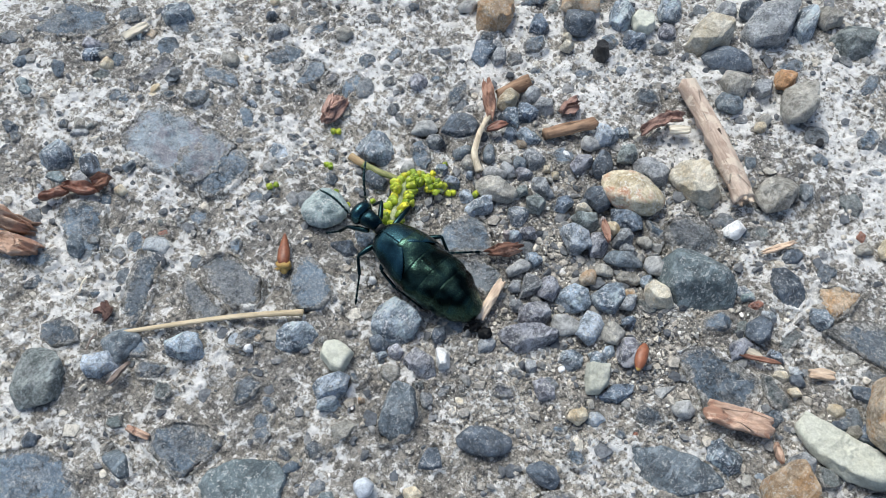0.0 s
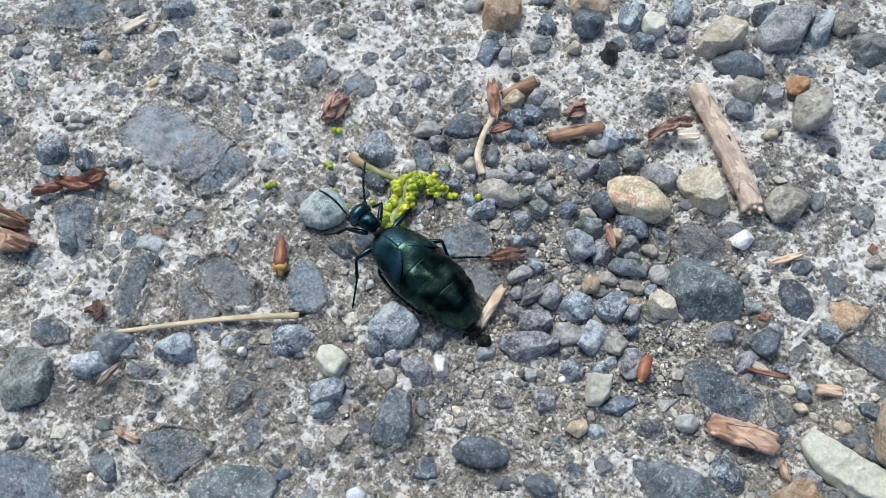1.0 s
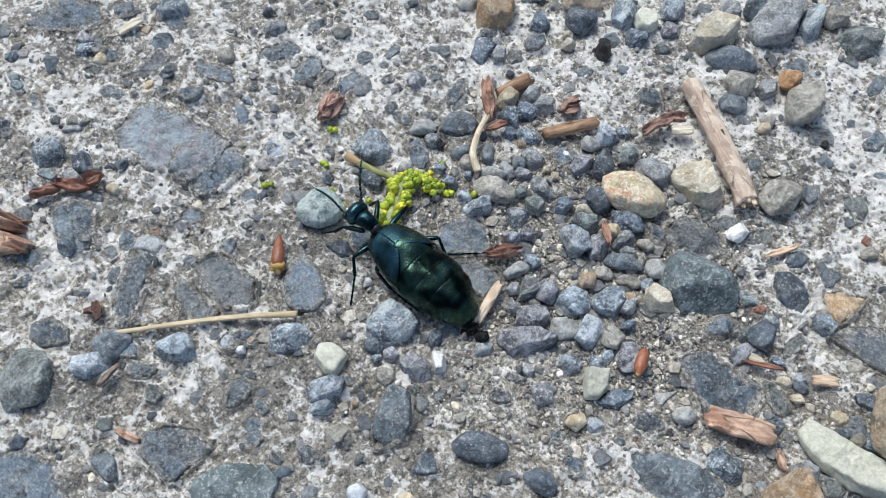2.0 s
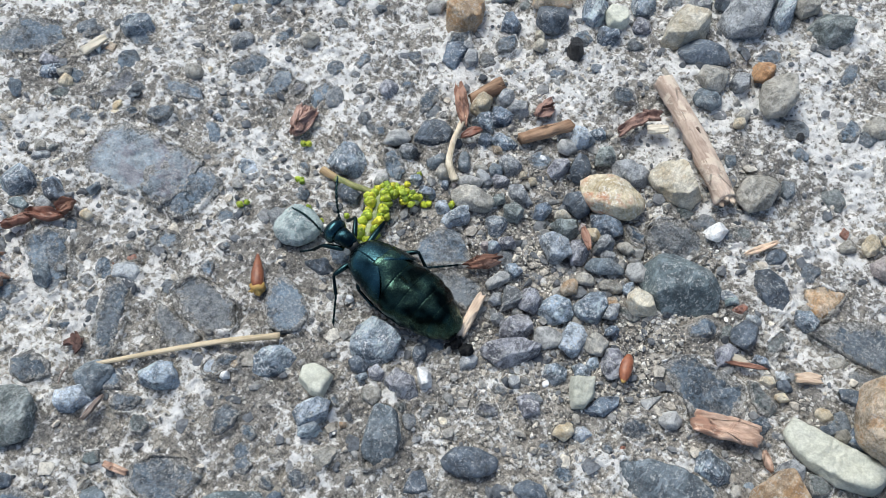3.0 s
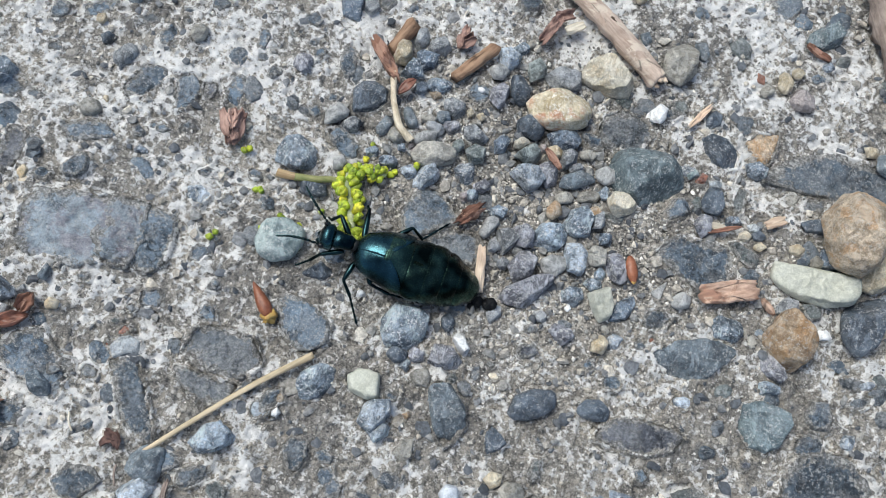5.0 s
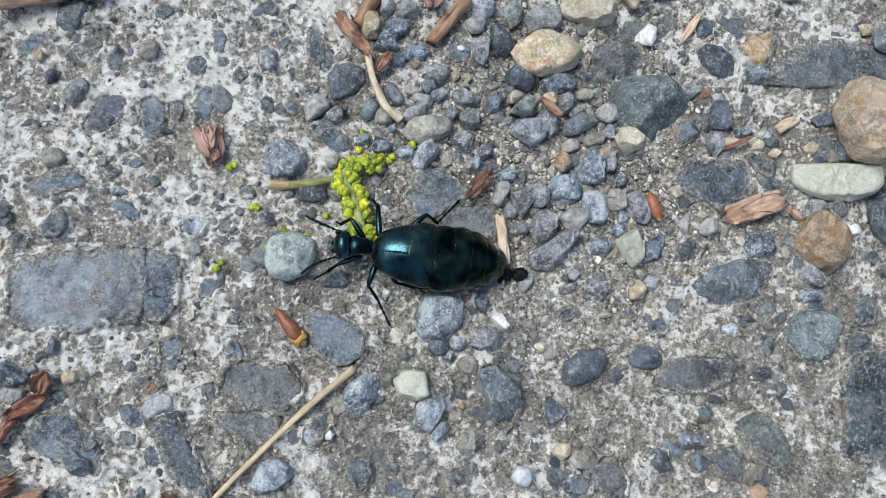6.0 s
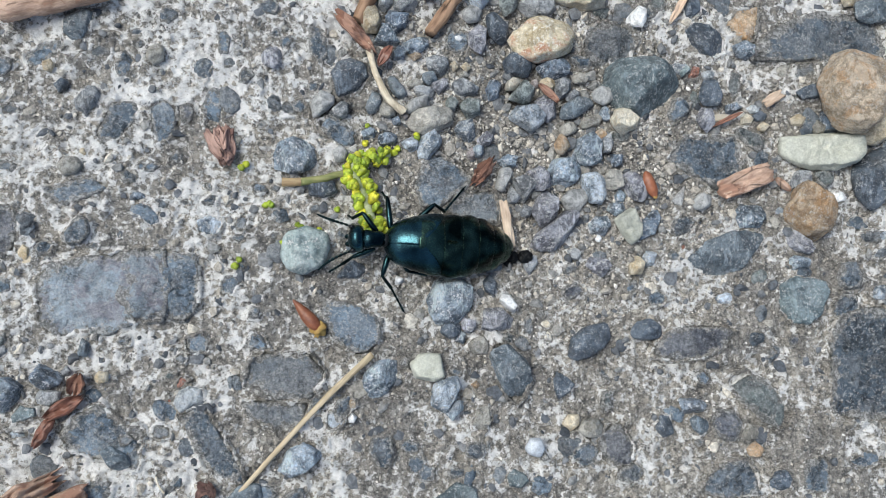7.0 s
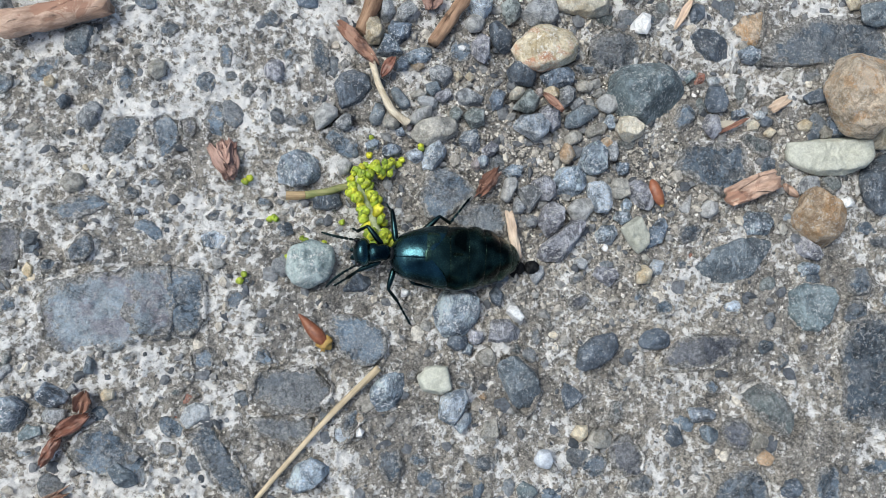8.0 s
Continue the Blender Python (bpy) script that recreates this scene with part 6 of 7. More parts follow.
def build_litter():
    # straw
    rod("straw", [(-9.8, -18.9, 1.5), (-18, -26.5, 1.4), (-29, -38.4, 1.0)], 0.54, 0.34, STRAW, "dry pale yellow straw lying across the concrete", "straw", 0.7, 0.12, 3)
    rod("rootlet", [(-40.6, -35.7, 0.7), (-40.2, -36.9, 0.9), (-39.4, -38.1, 0.7)], 0.17, 0.14, CHIP_CREAM, "pale bent dry rootlet", "rootlet", 1, 0.15, 6, 6, 10)
    crumb = thing("husk", -33.6, -37.9, 0.4, 30, "dark red-brown crumbled husk at a straw's end", "husk")
    for k, (x, y, z, rz) in enumerate(((-0.5, 0.1, 0.7, 20), (0.6, -0.3, 0.8, 80), (0.1, 0.6, 1.2, 130))):
        part("scale", *slab(2.4, 1.3, 0.5, 0.6, 4.1 + k * 2.3, 1.0, 0.6, 14, 8), HUSK_DARK, crumb).matrix_basis = pose(x * MM, y * MM, z * MM, 15 * k - 15, 8, rz)
    rod("twig", [(-31.9, -41.0, 1.0), (-31.7, -42.3, 1.3), (-31.2, -43.8, 0.9)], 0.2, 0.14, BARK_GREY, "thin grey dry twig fragment", "twig", 1, 0.2, 5, 6, 10)
    # large stick
    stick = rod("stick", [(12.5, 54.7, 2.1), (22.5, 47.9, 2.2), (32.3, 40.5, 2.1)], 1.7, 1.85, WOOD_TAN, "weathered grey-tan stick with cracked bark", "stick", 0.9, 0.28, 2, 20, 44)
    for x, y, r in ((-4.6, 0.45, 0.22), (-0.6, 0.5, 0.4), (5.4, -0.7, 0.26)):
        part("knot", *ellipsoid((x, y, 2.1 + 0.93 * math.sqrt(1.72**2 - y * y)), (r * 1.5, r * 0.7, 0.14), 3, 1.4, x, 1.6), KNOT, stick, "dark knot hole")
    for k, (y, z, ln) in enumerate(((-1.0, 2.3, 1.6), (-0.3, 3.0, 1.1), (0.5, 2.8, 1.8), (1.1, 2.1, 1.2))):
        ob = part("fibre_tuft", *slab(ln, 0.8, 0.5, 0.1, 3.3 + k, 0.7, 0.6, 10, 6), WOOD_PALE, stick, "pale frayed wood fibres")
        ob.matrix_basis = pose((12.2 + 0.2 * ln) * MM, y * MM, z * MM, 0, 6, 4 * y)
    rod("stick", [(-0.4, 30.9, 1.6), (4.6, 38.1, 1.6)], 1.0, 1.15, WOOD_BROWN, "short reddish tan broken twig", "stick", 0.9, 0.4, 8, 14, 20)
    rod("twig", [(-10.2, 28.6, 1.9), (-9.2, 24.4, 2.1), (-7.9, 21.4, 2.1), (-6.4, 19.3, 1.9), (-4.5, 18.2, 1.3)], 0.5, 0.66, TWIG_PALE, "thin bent pale twig", "twig", 1, 0.3, 4, 10, 30)
    rod("twig", [(-9.3, 38.0, 1.5), (-11.6, 32.2, 1.4)], 1.35, 1.1, WOOD_BROWN, "short brown twig end", "twig", 1, 0.3, 9, 14, 16)
    flake("bark_flake", -12.2, 30.4, 2.2, -47, 8.2, 2.2, 1.4, BARK_RED, "red-brown torn bark on a twig", "bark", 0.3, 2.2, 0.6, 0, 0.5)
    # husks and scales
    husk = thing("husk", -32.0, 12.2, 0, 20, "purple-brown crumbled catkin husk", "husk")
    for k, (x, y, z, ln, w, rx, ry, rz) in enumerate((
            (0.2, 0.2, 0.9, 6.2, 2.8, 10, 4, 75), (-0.8, 0.6, 1.6, 5.0, 2.2, -40, 10, 100), (1.0, -0.3, 1.7, 5.2, 2.2, 42, -8, 70), (0.1, 0.9, 2.2, 3.8, 1.8, 12, 16, 88))):
        ob = part("scale", *slab(ln, w, 0.55, 0.5, 2.3 + k * 1.9, 0.9, 0.6, 24, 12), HUSK_PINK, husk)
        ob.matrix_basis = pose(x * MM, y * MM, z * MM, rx, ry, rz)
    for k, (x, y, z, r) in enumerate(((0.2, -1.5, 1.4, 1.05), (0.1, 2.0, 1.3, 0.7))):
        part("lump", *ellipsoid((x, y, z), (r, r * 1.15, r * 0.8), 4, 0.9, k * 3.1, 1.7), CONE_BROWN, husk, "crumbly brown lump")
    husk = thing("husk", -0.6, 38.0, 0.3, 0, "small dark purple-brown husk", "husk")
    for k, (x, y, z, ln, w, rx, ry, rz) in enumerate((
            (0.0, 0.2, 0.9, 4.0, 2.2, 8, 4, 70), (-0.6, -0.6, 1.5, 3.0, 1.7, -28, 14, 110), (0.7, -0.5, 1.5, 2.8, 1.6, 28, -12, 50), (-0.1, 1.2, 1.7, 2.4, 1.4, -15, 12, 85))):
        ob = part("scale", *slab(ln, w, 0.55, 0.5, 9.3 + k * 1.7, 0.8, 0.8, 24, 12), CONE_BROWN, husk)
        ob.matrix_basis = pose(x * MM, y * MM, z * MM, rx, ry, rz)
    flake("bark_curl", 13.0, 44.4, 1.6, 68, 5.2, 2.0, 1.2, CONE_BROWN, "curled dark red-brown bark strip", "bark", 0.7, 3.1, 1.0)
    flake("bark_curl", 14.7, 47.2, 1.9, 25, 3.0, 1.8, 1.1, CONE_BROWN, "curled dark red-brown bark scrap", "bark", 0.8, 5.3, 1.0)
    flake("wood_chip", 16.8, 45.8, 1.8, 38, 3.6, 1.7, 0.9, CHIP_CREAM, "pale cream wood chip under a stick", "wood chip", 0.1, 1.7, 0.4)
    flake("bract", -7.6, 26.9, 1.7, 57, 3.6, 1.7, 0.8, BARK_GLOSS, "glossy red-brown bud scale", "bud scale", 0.5, 2.9, 0.4, 0, 0.8)
    flake("bark_flake", 7.5, 9.0, 1.6, 50, 5.2, 2.3, 1.1, BARK_RED, "red-brown ridged bark flake", "bark", 0.2, 4.4, 0.9, 0, 0.5)
    flake("splinter", 11.2, 0.8, 1.7, -80.5, 7.6, 1.5, 1.1, WOOD_PALE, "pale pinkish split wood splinter", "splinter", 0.05, 3.7, 0.35, 0, 0.15)
    flake("bark_piece", 50.6, 8.1, 2.0, 20.5, 9.8, 3.6, 2.2, BARK_SALMON, "salmon-brown hollow chunk of bark with a frayed end", "bark", 0.3, 6.2, 0.2, 0, 0.15)
    flake("bark_piece", 57.6, 7.8, 1.0, -42, 3.0, 1.1, 0.9, BARK_SALMON, "small salmon-brown bark crumb", "bark", 0, 7.2, 0.6, 0, 0.6)
    flake("wood_chip", 56.7, 22.2, 1.1, 31, 3.8, 1.7, 0.9, WOOD_PALE, "pinkish ridged wood chip", "wood chip", 0.4, 2.4, 0.4)
    flake("splinter", 48.3, 18.4, 1.5, 26, 5.6, 0.8, 0.6, BARK_RED, "dark brown thin wood splinter", "splinter", 0, 5.9, 0.4, 0, 0.7)
    flake("splinter", 46.6, 18.6, 1.3, 8, 3.4, 1.2, 0.5, CHIP_CREAM, "cream flat splinter of wood", "splinter", 0, 8.9, 0.4, 0, 0.6)
    flake("wood_chip", 41.0, 37.0, 1.0, 58, 5.6, 1.2, 0.7, WOOD_PALE, "pale pinkish wood shaving", "wood chip", 0.1, 6.7, 0.6, 0, 0.7)
    flake("bract", 18.2, 21.6, 2.2, -42, 4.0, 1.4, 0.6, BARK_RED, "brown papery scale among pebbles", "bud scale", 0.4, 7.7, 0.5, 0, 0.8)
    flake("wood_chip", -71.3, 2.8, 1.2, 78, 5.0, 2.0, 0.9, CHIP_CREAM, "cream flat wood chip", "wood chip", 0.05, 9.1, 0.4)
    flake("bark_flake", -53.3, -25.7, 1.5, 30, 5.8, 2.4, 1.5, BARK_GLOSS, "glossy red-brown boat-shaped bark flake", "bark", 0.55, 1.4, 0.55, 0, 0.7, "bark flakes")
    flake("bark_flake", -51.6, -22.5, 1.4, 75, 3.0, 2.2, 1.2, BARK_RED, "ragged red-brown bark flake", "bark", 0.5, 3.9, 1.0, 0, 0.4, "bark flakes")
    flake("bark_flake", -55.9, -29.0, 1.3, 58, 4.2, 1.8, 1.3, BARK_GLOSS, "narrow ragged red-brown bark flake", "bark", 0.5, 2.6, 0.9, 0, 0.5, "bark flakes")
    flake("bark_piece", -57.4, -37.0, 2.0, 26, 8.8, 2.8, 2.2, BARK_SALMON, "pinkish brown fibrous piece of bark", "bark", 0.1, 1.9, 0.8, 0, 0.3)
    flake("bark_piece", -53.6, -39.3, 1.6, 22, 8.0, 3.6, 2.2, BARK_SALMON, "salmon-brown piece of bark", "bark", 0.1, 4.9, 0.6, 0, 0.3)
    rod("stick", [(-63.8, 31.7, 2.6), (-56.2, 33.3, 2.6), (-48.8, 35.5, 2.6)], 2.1, 1.9, BARK_SALMON, "salmon-brown barkless broken stick", "stick", 0.85, 0.3, 12, 18, 36)
    flake("bark_piece", 71.8, 62.0, 3.0, -66, 30.0, 6.0, 4.4, BARK_GREY, "long grey-brown slab of bark", "bark", -0.2, 3.3, 0.35, 0, 0.25)
    flake("bark_flake", 55.5, 76.0, 1.6, 22, 6.0, 2.0, 1.2, BARK_RED, "red-brown flake of bark", "bark", 0.2, 6.1, 0.7, 0, 0.4)
    flake("bark_flake", 59.5, 55.2, 1.2, -20, 4.6, 1.4, 0.8, BARK_RED, "brown splintered piece of bark", "bark", 0.2, 7.9, 0.7, 0, 0.6)
    flake("bark_flake", -24.3, -43.3, 1.3, 92, 3.9, 0.9, 0.9, BARK_GREY, "narrow brown bark strip", "bark", 0.2, 2.7, 0.6, 0, 0.4)
    flake("wood_chip", -15.6, -47.6, 1.0, 16, 3.7, 1.1, 0.7, BARK_SALMON, "small pinkish brown wood chip", "wood chip", 0.1, 8.3, 0.4)
    # bud scale with its yellow foot
    bud = thing("bud_scale", -19.1, -13.4, 1.5, -49, "glossy red-brown bud scale with a yellow foot", "bud scale")
    v, f = BALL[4]
    v = v.copy()
    v[:, 1:] *= (0.42 + 0.58 * np.clip((v[:, :1] + 1) / 1.5, 0, 1))
    part("scale", (v * (3.1, 1.15, 0.95) * (1 + 0.1 * vnoise(v * 3, 2))[:, None] + (-0.5, 0, 0)) * MM, f, BUD_RED, bud)
    part("foot", *ellipsoid((2.3, 0, -0.1), (0.95, 1.1, 0.7), 3, 1.3, 6, 1.6), BUD_BASE, bud, "ragged yellow foot")
    sd = thing("seed", 34.4, 7.2, 2.2, -70, "shiny amber-brown seed husk among pebbles", "seed")
    part("husk", *ellipsoid((0, 0, 0), (2.3, 0.95, 0.8), 3, 0.15, 3), BUD_RED, sd)
    part("hilum", *ellipsoid((2.0, 0, 0.1), (0.4, 0.4, 0.35), 2, 0.2, 3), BUD_BASE, sd, "yellow scar")


def bead(p, r, stretch, mat, parent, seed, name="bud"):
    """A flower bud: three blunt lobes opening from a narrow foot."""
    v, f = BALL[3]
    turn = np.arctan2(v[:, 1], v[:, 0])
    lobes = 1 + np.clip(v[:, 2] + 0.35, 0, 1.2)[:, None] * (0.16 * np.cos(3 * turn) - 0.03)[:, None]
    foot = (1 - 0.45 * np.clip(-v[:, 2:], 0, 1) - 0.25 * np.clip(v[:, 2:] - 0.4, 0, 1))
    dent = np.clip(v[:, 2:] - 0.7, 0, 1) * 1.5
    w = np.concatenate([v[:, :2] * lobes * foot, v[:, 2:] - dent * (1 - abs(v[:, :1]))], 1) * (r, r, r * stretch)
    w *= (1 + 0.22 * vnoise(w * 1.8 + seed, 2))[:, None]
    return part(name, w * MM, f, mat, parent)


def build_flower():
    """The half-eaten flower spike under the beetle's head, and the buds dropped from it."""
    rs = random.Random(11)
    spike = thing("flower_spike", -12.0, 5.0, 0, 0, "yellow-green flower spike being eaten by a beetle", "flower spike")
    path = curve_points([(3.2, -6.0, 1.4), (1.9, -2.3, 1.5), (0.7, 1.1, 1.6), (-0.7, 4.0, 1.6), (1.0, 5.7, 1.6), (5.2, 6.3, 1.3)], 40)
    part("stem", *tube(path, np.linspace(0.75, 0.4, 40), 8, 1, 0.4, 3), FLOWER_PALE, spike, "pale downy stem")
    part("stalk", *tube(curve_points([(-8.4, 2.05, 1.5), (-5.2, 2.5, 1.6), (-3.5, 3.0, 1.6), (-0.7, 3.7, 1.5)], 12), np.linspace(0.66, 0.5, 12), 10, 0.85, 0.25, 5), STALK, spike, "green bare stalk")
    part("stalk_end", *tube(curve_points([(-11.1, 2.0, 1.4), (-9.6, 1.95, 1.5), (-8.3, 2.07, 1.5)], 14), np.linspace(0.72, 0.66, 14), 10, 0.85, 0.2, 7), STALK_END, spike, "brown bare end of the stalk")
    for k in range(88):
        s = (k + rs.random()) / 88
        i = min(int(s * 39), 38)
        c, t = path[i], path[i + 1] - path[i]
        t = t / np.linalg.norm(t)
        a = rs.choice((-1, 1)) * rs.uniform(0.45, 1.75) if s < 0.6 else rs.uniform(-1.7, 1.7)
        side = np.cross(t, (0, 0, 1))
        out = math.sin(a) * side + math.cos(a) * np.array((0, 0, 1.0))
        spread = (1.35 if s < 0.55 else 0.85) * rs.uniform(0.75, 1.15)
        p = c + out * spread
        ob = bead(p, rs.uniform(0.48, 0.8) * (1.0 if s < 0.6 else 0.82), rs.uniform(1.2, 2.0), FLOWER, spike, k * 2.3)
        ob.matrix_basis = Matrix.Translation(Vector(p) * MM) @ Vector(out + 0.5 * t * rs.choice((-1, 1))).to_track_quat("Z", "Y").to_matrix().to_4x4()
    for x, y, n in ((-28.6, 9.5, 3), (-25.3, 3.5, 3), (-20.5, 1.0, 2), (-17.6, -0.1, 1), (-29.8, -5.1, 3), (-22.9, -2.1, 1), (-2.7, 14.4, 2), (-10.2, 16.1, 1), (-14.9, 3.0, 1),
                    (-10.6, 13.3, 1), (-6.2, 12.3, 2)):
        for j in range(n):
            ob = bead(None, rs.uniform(0.42, 0.6), 1.15, FLOWER, None, x + j, "flower_bud")
            ob.matrix_basis = pose((x + rs.uniform(-0.7, 0.7) * (n > 1)) * MM, (y + rs.uniform(-0.7, 0.7) * (n > 1)) * MM, 0.65 * MM, rs.uniform(20, 90), 0, rs.uniform(0, 360))
            tagged(ob, "fallen yellow-green flower bud on the concrete", "flower bud", "fallen buds")
    for x, y, z, r in ((12.0, -4.35, 1.3, 0.9), (13.9, -4.25, 1.5, 1.1), (11.2, -5.2, 0.8, 0.55), (10.9, -4.0, 1.9, 0.7)):
        v, f = ellipsoid((0, 0, 0), (r, r * 0.92, r * 0.85), 4, 0.5, x, 1.5)
        ob = tagged(part("dropping", v, f, FRASS), "black round beetle dropping", "dropping", "beetle droppings")
        ob.matrix_basis = pose(x * MM, y * MM, z * MM)


# ---------------------------------------------------------------- beetle
BEETLE_AT = (1.6, -3.0)


def build_beetle():
    root = thing("beetle", *BEETLE_AT, 0, 0, "large blue-black oil beetle with swollen abdomen feeding on buds", "beetle")
    a0, a1 = np.array((-9.9, 0.45, 5.7)), np.array((10.0, -0.1, 2.5))

    outline = curve_points([(0, 0.9, 0), (0.05, 2.3, 0), (0.11, 3.15, 0), (0.27, 4.1, 0), (0.4, 4.5, 0), (0.54, 4.65, 0), (0.7, 4.4, 0), (0.82, 3.75, 0), (0.91, 2.75, 0), (0.97, 1.6, 0), (1, 0.5, 0)], 200)

    def profile(s):
        return float(np.interp(s, outline[:, 0], outline[:, 1]))

    def surf(s, phi, grow=0.0):
        c = a0 + (a1 - a0) * s
        c = c + np.array((0, 0, 0.7 * math.sin(math.pi * s)))
        w = profile(s) + grow
        h = min(w * 0.82, 3.7)
        x = math.sin(phi)
        z = math.cos(phi)
        return c + np.array((0.06 * x * w, x * w, z * h))

    def shell(name, s0, s1, phi0, phi1, grow0, grow1, mat, label="", n=22, m=26, ends=None, thick=0.16, bulge=0.0, fold=0.0):
        top, low = [], []
        for i in range(n):
            for j in range(m):
                q = phi0 + (phi1 - phi0) * j / (m - 1)
                e0, e1 = ends(j / (m - 1)) if ends else (s0, s1)
                s = e0 + (e1 - e0) * i / (n - 1)
                g = grow0 + (grow1 - grow0) * i / (n - 1)
                edge = min(i, n - 1 - i, 2) / 2
                swell = bulge * (0.5 + abs(math.sin(q))) * math.sin(math.pi * i / (n - 1)) ** 1.5
                top.append(surf(s, q, g + swell - 0.05 * (1 - edge)))
                low.append(surf(s, q, g - thick - 0.1))
        v = np.array(top + low)
        k = n * m
        f = []
        for i in range(n - 1):
            for j in range(m - 1):
                a = i * m + j
                f += [(a, a + m, a + m + 1, a + 1), (k + a, k + a + 1, k + a + m + 1, k + a + m)]
        for i in range(n - 1):
            for a, b in ((i * m, (i + 1) * m), ((i + 1) * m + m - 1, i * m + m - 1)):
                f.append((a, k + a, k + b, b))
        for j in range(m - 1):
            for a, b in ((j + 1, j), ((n - 1) * m + j, (n - 1) * m + j + 1)):
                f.append((a, k + a, k + b, b))
        sag = vnoise(v * (0.2, 0.32, 0.2) + 3, 2) * fold + 0.05 * vnoise(v * 0.9, 2)
        v = v + np.stack([0 * sag, 0.5 * sag * np.sign(v[:, 1]), sag], 1)
        return part(name, v * MM, f, mat, root, label)

    # soft body below, ringed plates over it
    core = []
    for i in range(30):
        s = i / 29
        for j in range(24):
            core.append(surf(min(s, 0.995), 2 * math.pi * j / 24, -0.9))
    cf = [(i * 24 + j, i * 24 + (j + 1) % 24, (i + 1) * 24 + (j + 1) % 24, (i + 1) * 24 + j) for i in range(29) for j in range(24)]
    part("body", np.array(core) * MM, cf, SEAM, root, "dark membrane between the plates")
    bounds = (0.24, 0.43, 0.57, 0.7, 0.82, 0.92, 0.995)
    for k in range(6):
        shell("abdomen_plate", bounds[k], bounds[k + 1] + 0.006, -1.75, 1.75, -0.03, -0.01, SHELL_GREEN, n=16, m=34, bulge=0.12, fold=1.3)
    for side in (1, -1):
        def ends(u, side=side):
            # seam edge short, outer edge long, the hind corner rounded
            return 0.0, 0.25 + 0.18 * math.sin(0.5 * math.pi * min(u * 1.3, 1)) - 0.1 * max(u - 0.75, 0) / 0.25
        shell("wing_case", 0, 0.5, -0.16 if side > 0 else -0.02, side * 1.62, 0.17 if side > 0 else 0.12, 0.22 if side > 0 else 0.18, SHELL_BLUE, "short blue-black overlapping wing case", 26, 26, ends, fold=0.35)

    def at(x, y, z):
        return (x - BEETLE_AT[0], y - BEETLE_AT[1], z)

    # neck shield, narrow behind
    v, f = BALL[4]
    u = v.copy()
    u = np.sign(u) * abs(u) ** 0.8
    u[:, 1] *= 1 - 0.2 * u[:, 0] - 0.12 * np.cos(3.0 * u[:, 0])
    u[:, 2] *= 1 - 0.12 * u[:, 0]
    pron = (u * (1.8, 1.4, 1.25) + at(-9.95, -2.3, 6.9) + 0.06 * vnoise(u * 2.5, 2)[:, None])
    part("neck_shield", pron * MM, f, SHELL_BLUE, root)
    part("neck", *ellipsoid(at(-8.3, -2.4, 6.5), (0.9, 1.0, 1.0), 2), SEAM, root)
    v = BALL[4][0]
    u = np.sign(v) * abs(v) ** 0.85
    u[:, 1] *= 1 + 0.14 * u[:, 0]
    sh = u * (1.3, 1.95, 1.7) + (-0.2, 0, 0)
    sh[:, 2] -= 0.25 * np.clip(-sh[:, 0], 0, 2) ** 2
    sh = sh + 0.05 * vnoise(u * 3, 2)[:, None]
    head = part("head", sh * MM, BALL[4][1], SHELL_BLUE, root)
    head.matrix_basis = pose(*[c * MM for c in at(-12.2, -2.2, 6.7)])
    for s in (1, -1):
        part("eye", *ellipsoid((-0.75, 1.75 * s, 0.35), (0.5, 0.36, 0.62), 2), EYE, head, "black round eye")
        part("mandible", *ellipsoid((-1.55, 0.55 * s, -1.3), (0.5, 0.4, 0.6), 2, 0.2), SHELL_BLACK, head)

    antennae = []
    for s in (1, -1):
        beads = []
        x = 0.0
        for k in range(11):
            ln = 0.62 if k == 0 else 0.44 if k == 1 else 0.8 - 0.015 * k
            r = (0.27, 0.2, 0.2, 0.21, 0.22, 0.24, 0.23, 0.2, 0.19, 0.18, 0.14)[k]
            t = (x + ln / 2) / 8.2
            beads.append(ellipsoid((x + ln / 2, 0.35 * s * math.sin(3.1 * t), 0.9 * math.sin(math.pi * t) ** 1.0), (ln * 0.6, r, r), 2))
            x += ln * 0.98
        antennae.append(part("antenna", *joined(beads), SHELL_BLACK, root, "beaded black antenna"))

    def leg(points, r):
        """Thigh, shin and the beaded foot, from the hip outwards."""
        p = [np.array(at(*q)) for q in points]
        thigh = part("leg", *tube(curve_points([p[0], (p[0] + p[1]) / 2 + (0, 0, 0.15), p[1]], 12), r * np.array([0.7, 0.95, 1.1, 1.15, 1.15, 1.1, 1.05, 1, 0.95, 0.85, 0.75, 0.55]), 10), SHELL_BLACK, root)
        part("shin", *tube(curve_points([p[1], (p[1] + p[2]) / 2, p[2]], 12), r * np.linspace(0.55, 0.72, 12), 8), SHELL_BLACK, thigh)
        foot = []
        end = p[3]
        for k in range(5):
            c = p[2] + (end - p[2]) * (k + 0.5) / 5
            d = (end - p[2]) / 5
            foot.append(tube([c - d * 0.52, c - d * 0.2, c + d * 0.3, c + d * 0.5], r * np.array([0.25, 0.42, 0.5, 0.3]), 6))
        foot.append(tube([end, end + (end - p[2]) * 0.1 + (0.12, 0.1, -0.1)], [r * 0.22, 0.03], 5))
        part("foot", *joined(foot), SHELL_BLACK, thigh)
        return thigh

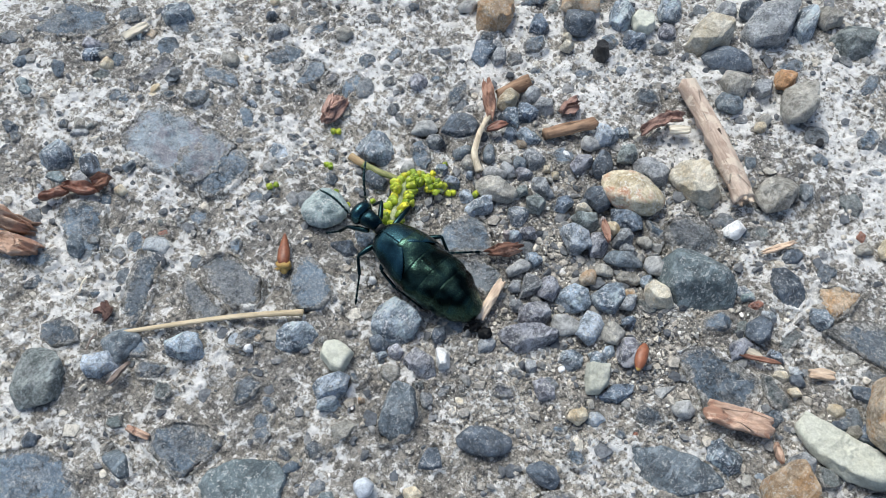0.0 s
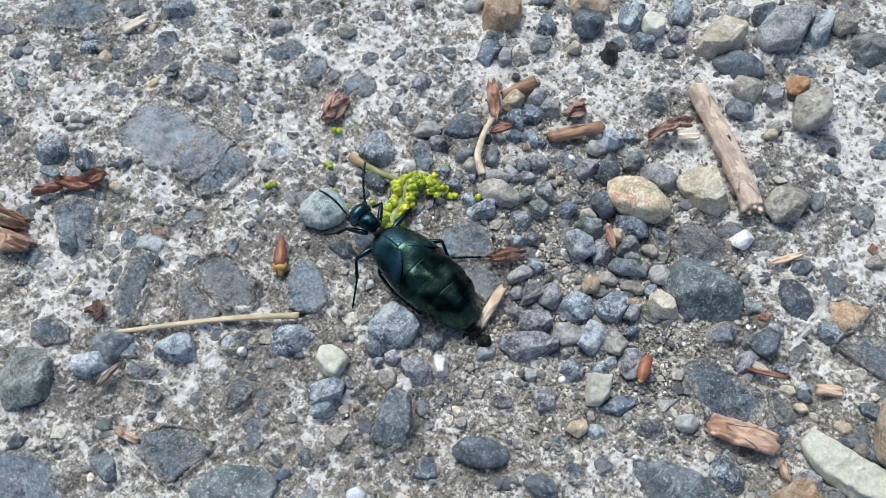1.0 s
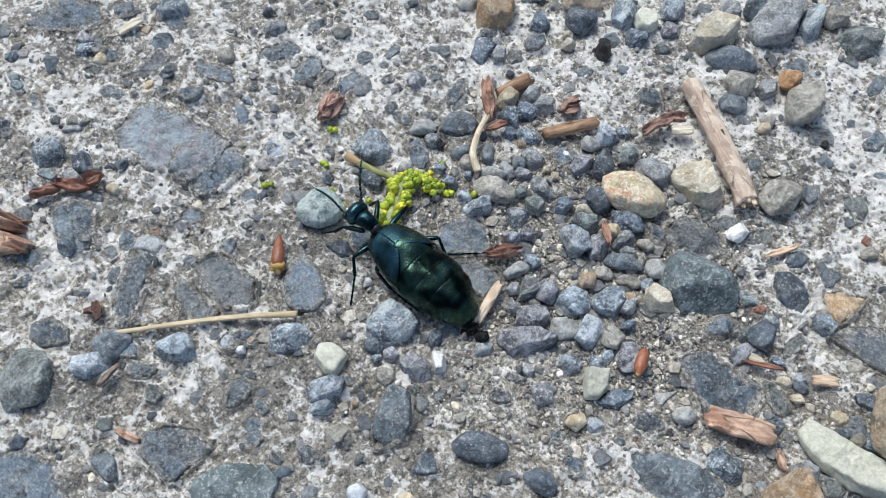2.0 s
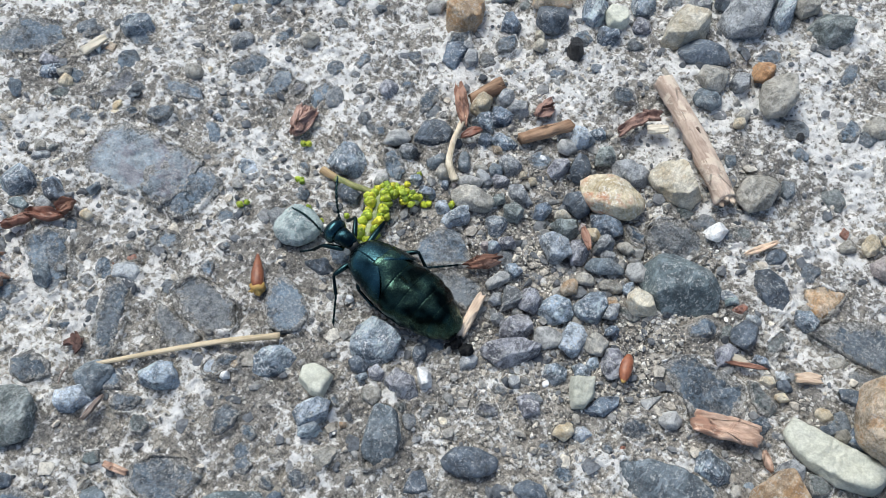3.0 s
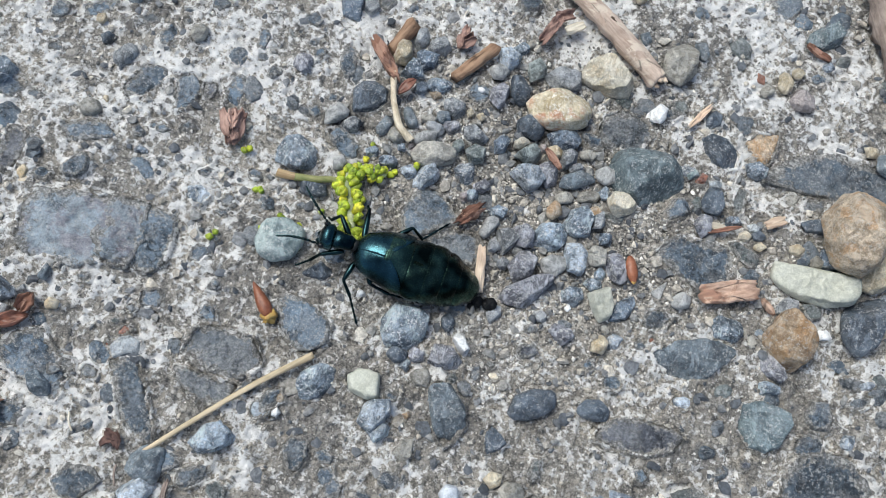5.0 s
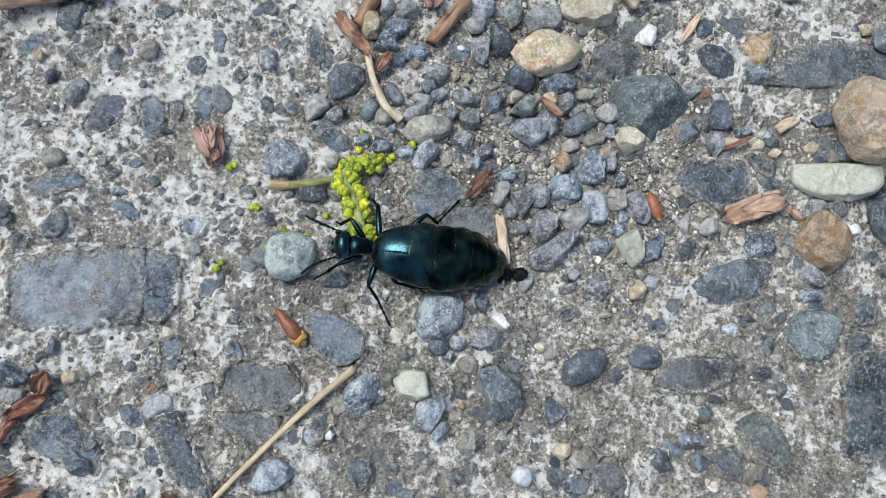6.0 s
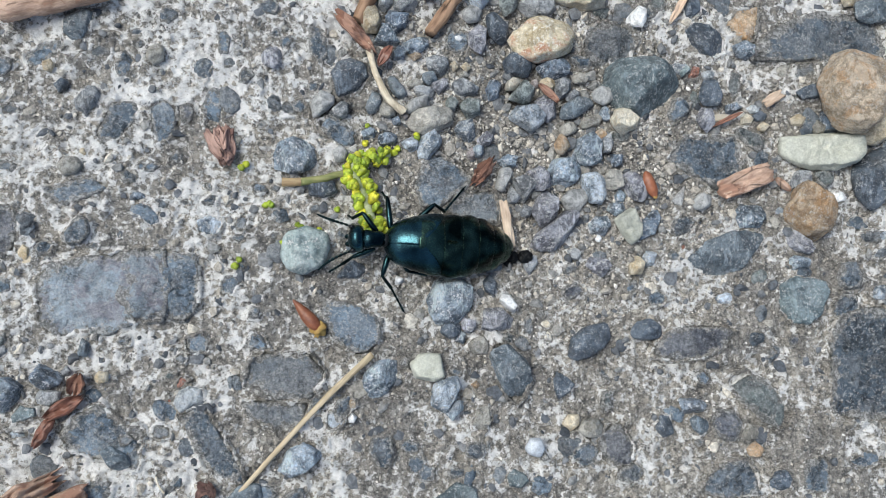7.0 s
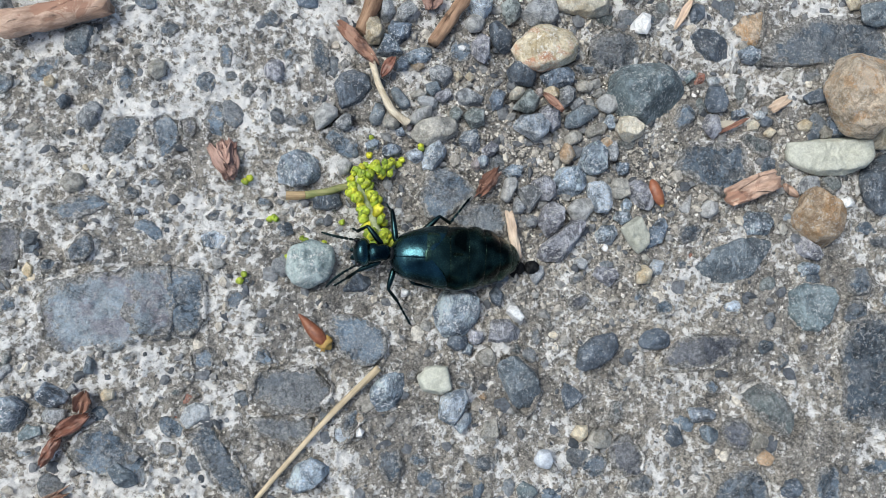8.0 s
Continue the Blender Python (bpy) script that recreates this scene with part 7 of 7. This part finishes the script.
    legs = [
        leg([(-9.6, -3.4, 5.6), (-12.9, -4.7, 5.0), (-14.2, -5.5, 3.2), (-16.2, -6.6, 1.9)], 0.38),
        leg([(-9.3, -1.2, 5.8), (-11.4, 1.7, 6.0), (-12.8, 1.2, 4.0), (-13.4, 1.8, 2.8)], 0.38),
        leg([(-7.6, -4.4, 4.8), (-8.5, -7.4, 4.5), (-7.0, -9.0, 2.4), (-4.9, -12.5, 0.6)], 0.4),
        leg([(-7.3, -0.6, 5.4), (-7.7, 4.2, 5.0), (-7.7, 4.6, 2.6), (-8.2, 5.6, 1.8)], 0.4),
        leg([(-5.0, -5.6, 3.4), (-4.6, -6.6, 3.2), (-1.5, -7.0, 1.8), (3.6, -6.7, 0.7)], 0.4),
        leg([(-3.6, 0.6, 3.8), (-0.6, 3.3, 4.6), (1.3, 2.6, 2.4), (4.6, 6.5, 1.0)], 0.4),
    ]
    return root, head, antennae, legs


build_litter()
build_flower()
beetle, beetle_head, feelers, beetle_legs = build_beetle()
build_stones()
build_grit()


# ---------------------------------------------------------------- what moves
def motions():
    def base(x, y, z):
        return (x - BEETLE_AT[0]) * MM, (y - BEETLE_AT[1]) * MM, z * MM

    hx, hy, hz = base(-12.2, -2.2, 6.7)
    walk(beetle_head, [(t, pose(hx, hy, hz, 0, p, y)) for t, p, y in ((0, -4, -3), (1.5, -5, -4), (3, -4, -3), (4.5, -5, -2), (6, -8, 3), (7, -9, 2), (8, -8, 2))])
    rx, ry, rz = base(-12.5, -0.6, 7.2)
    lx, ly, lz = base(-12.7, -3.8, 6.9)
    walk(feelers[0], [(t, pose(rx, ry, rz, 0, p, y)) for t, p, y in ((0, -5, 130), (1.5, -5, 131), (3, -4, 130), (4.7, 2, 132), (5.8, 36, 147), (7, 38, 154), (8, 40, 160))])
    walk(feelers[1], [(t, pose(lx, ly, lz, 0, p, y)) for t, p, y in ((0, 4, 176), (1.5, 4, 175), (3, 4, 175), (4.7, 8, 178), (5.8, 42, 200), (7, 42, 208), (8, 42, 214))])


motions()
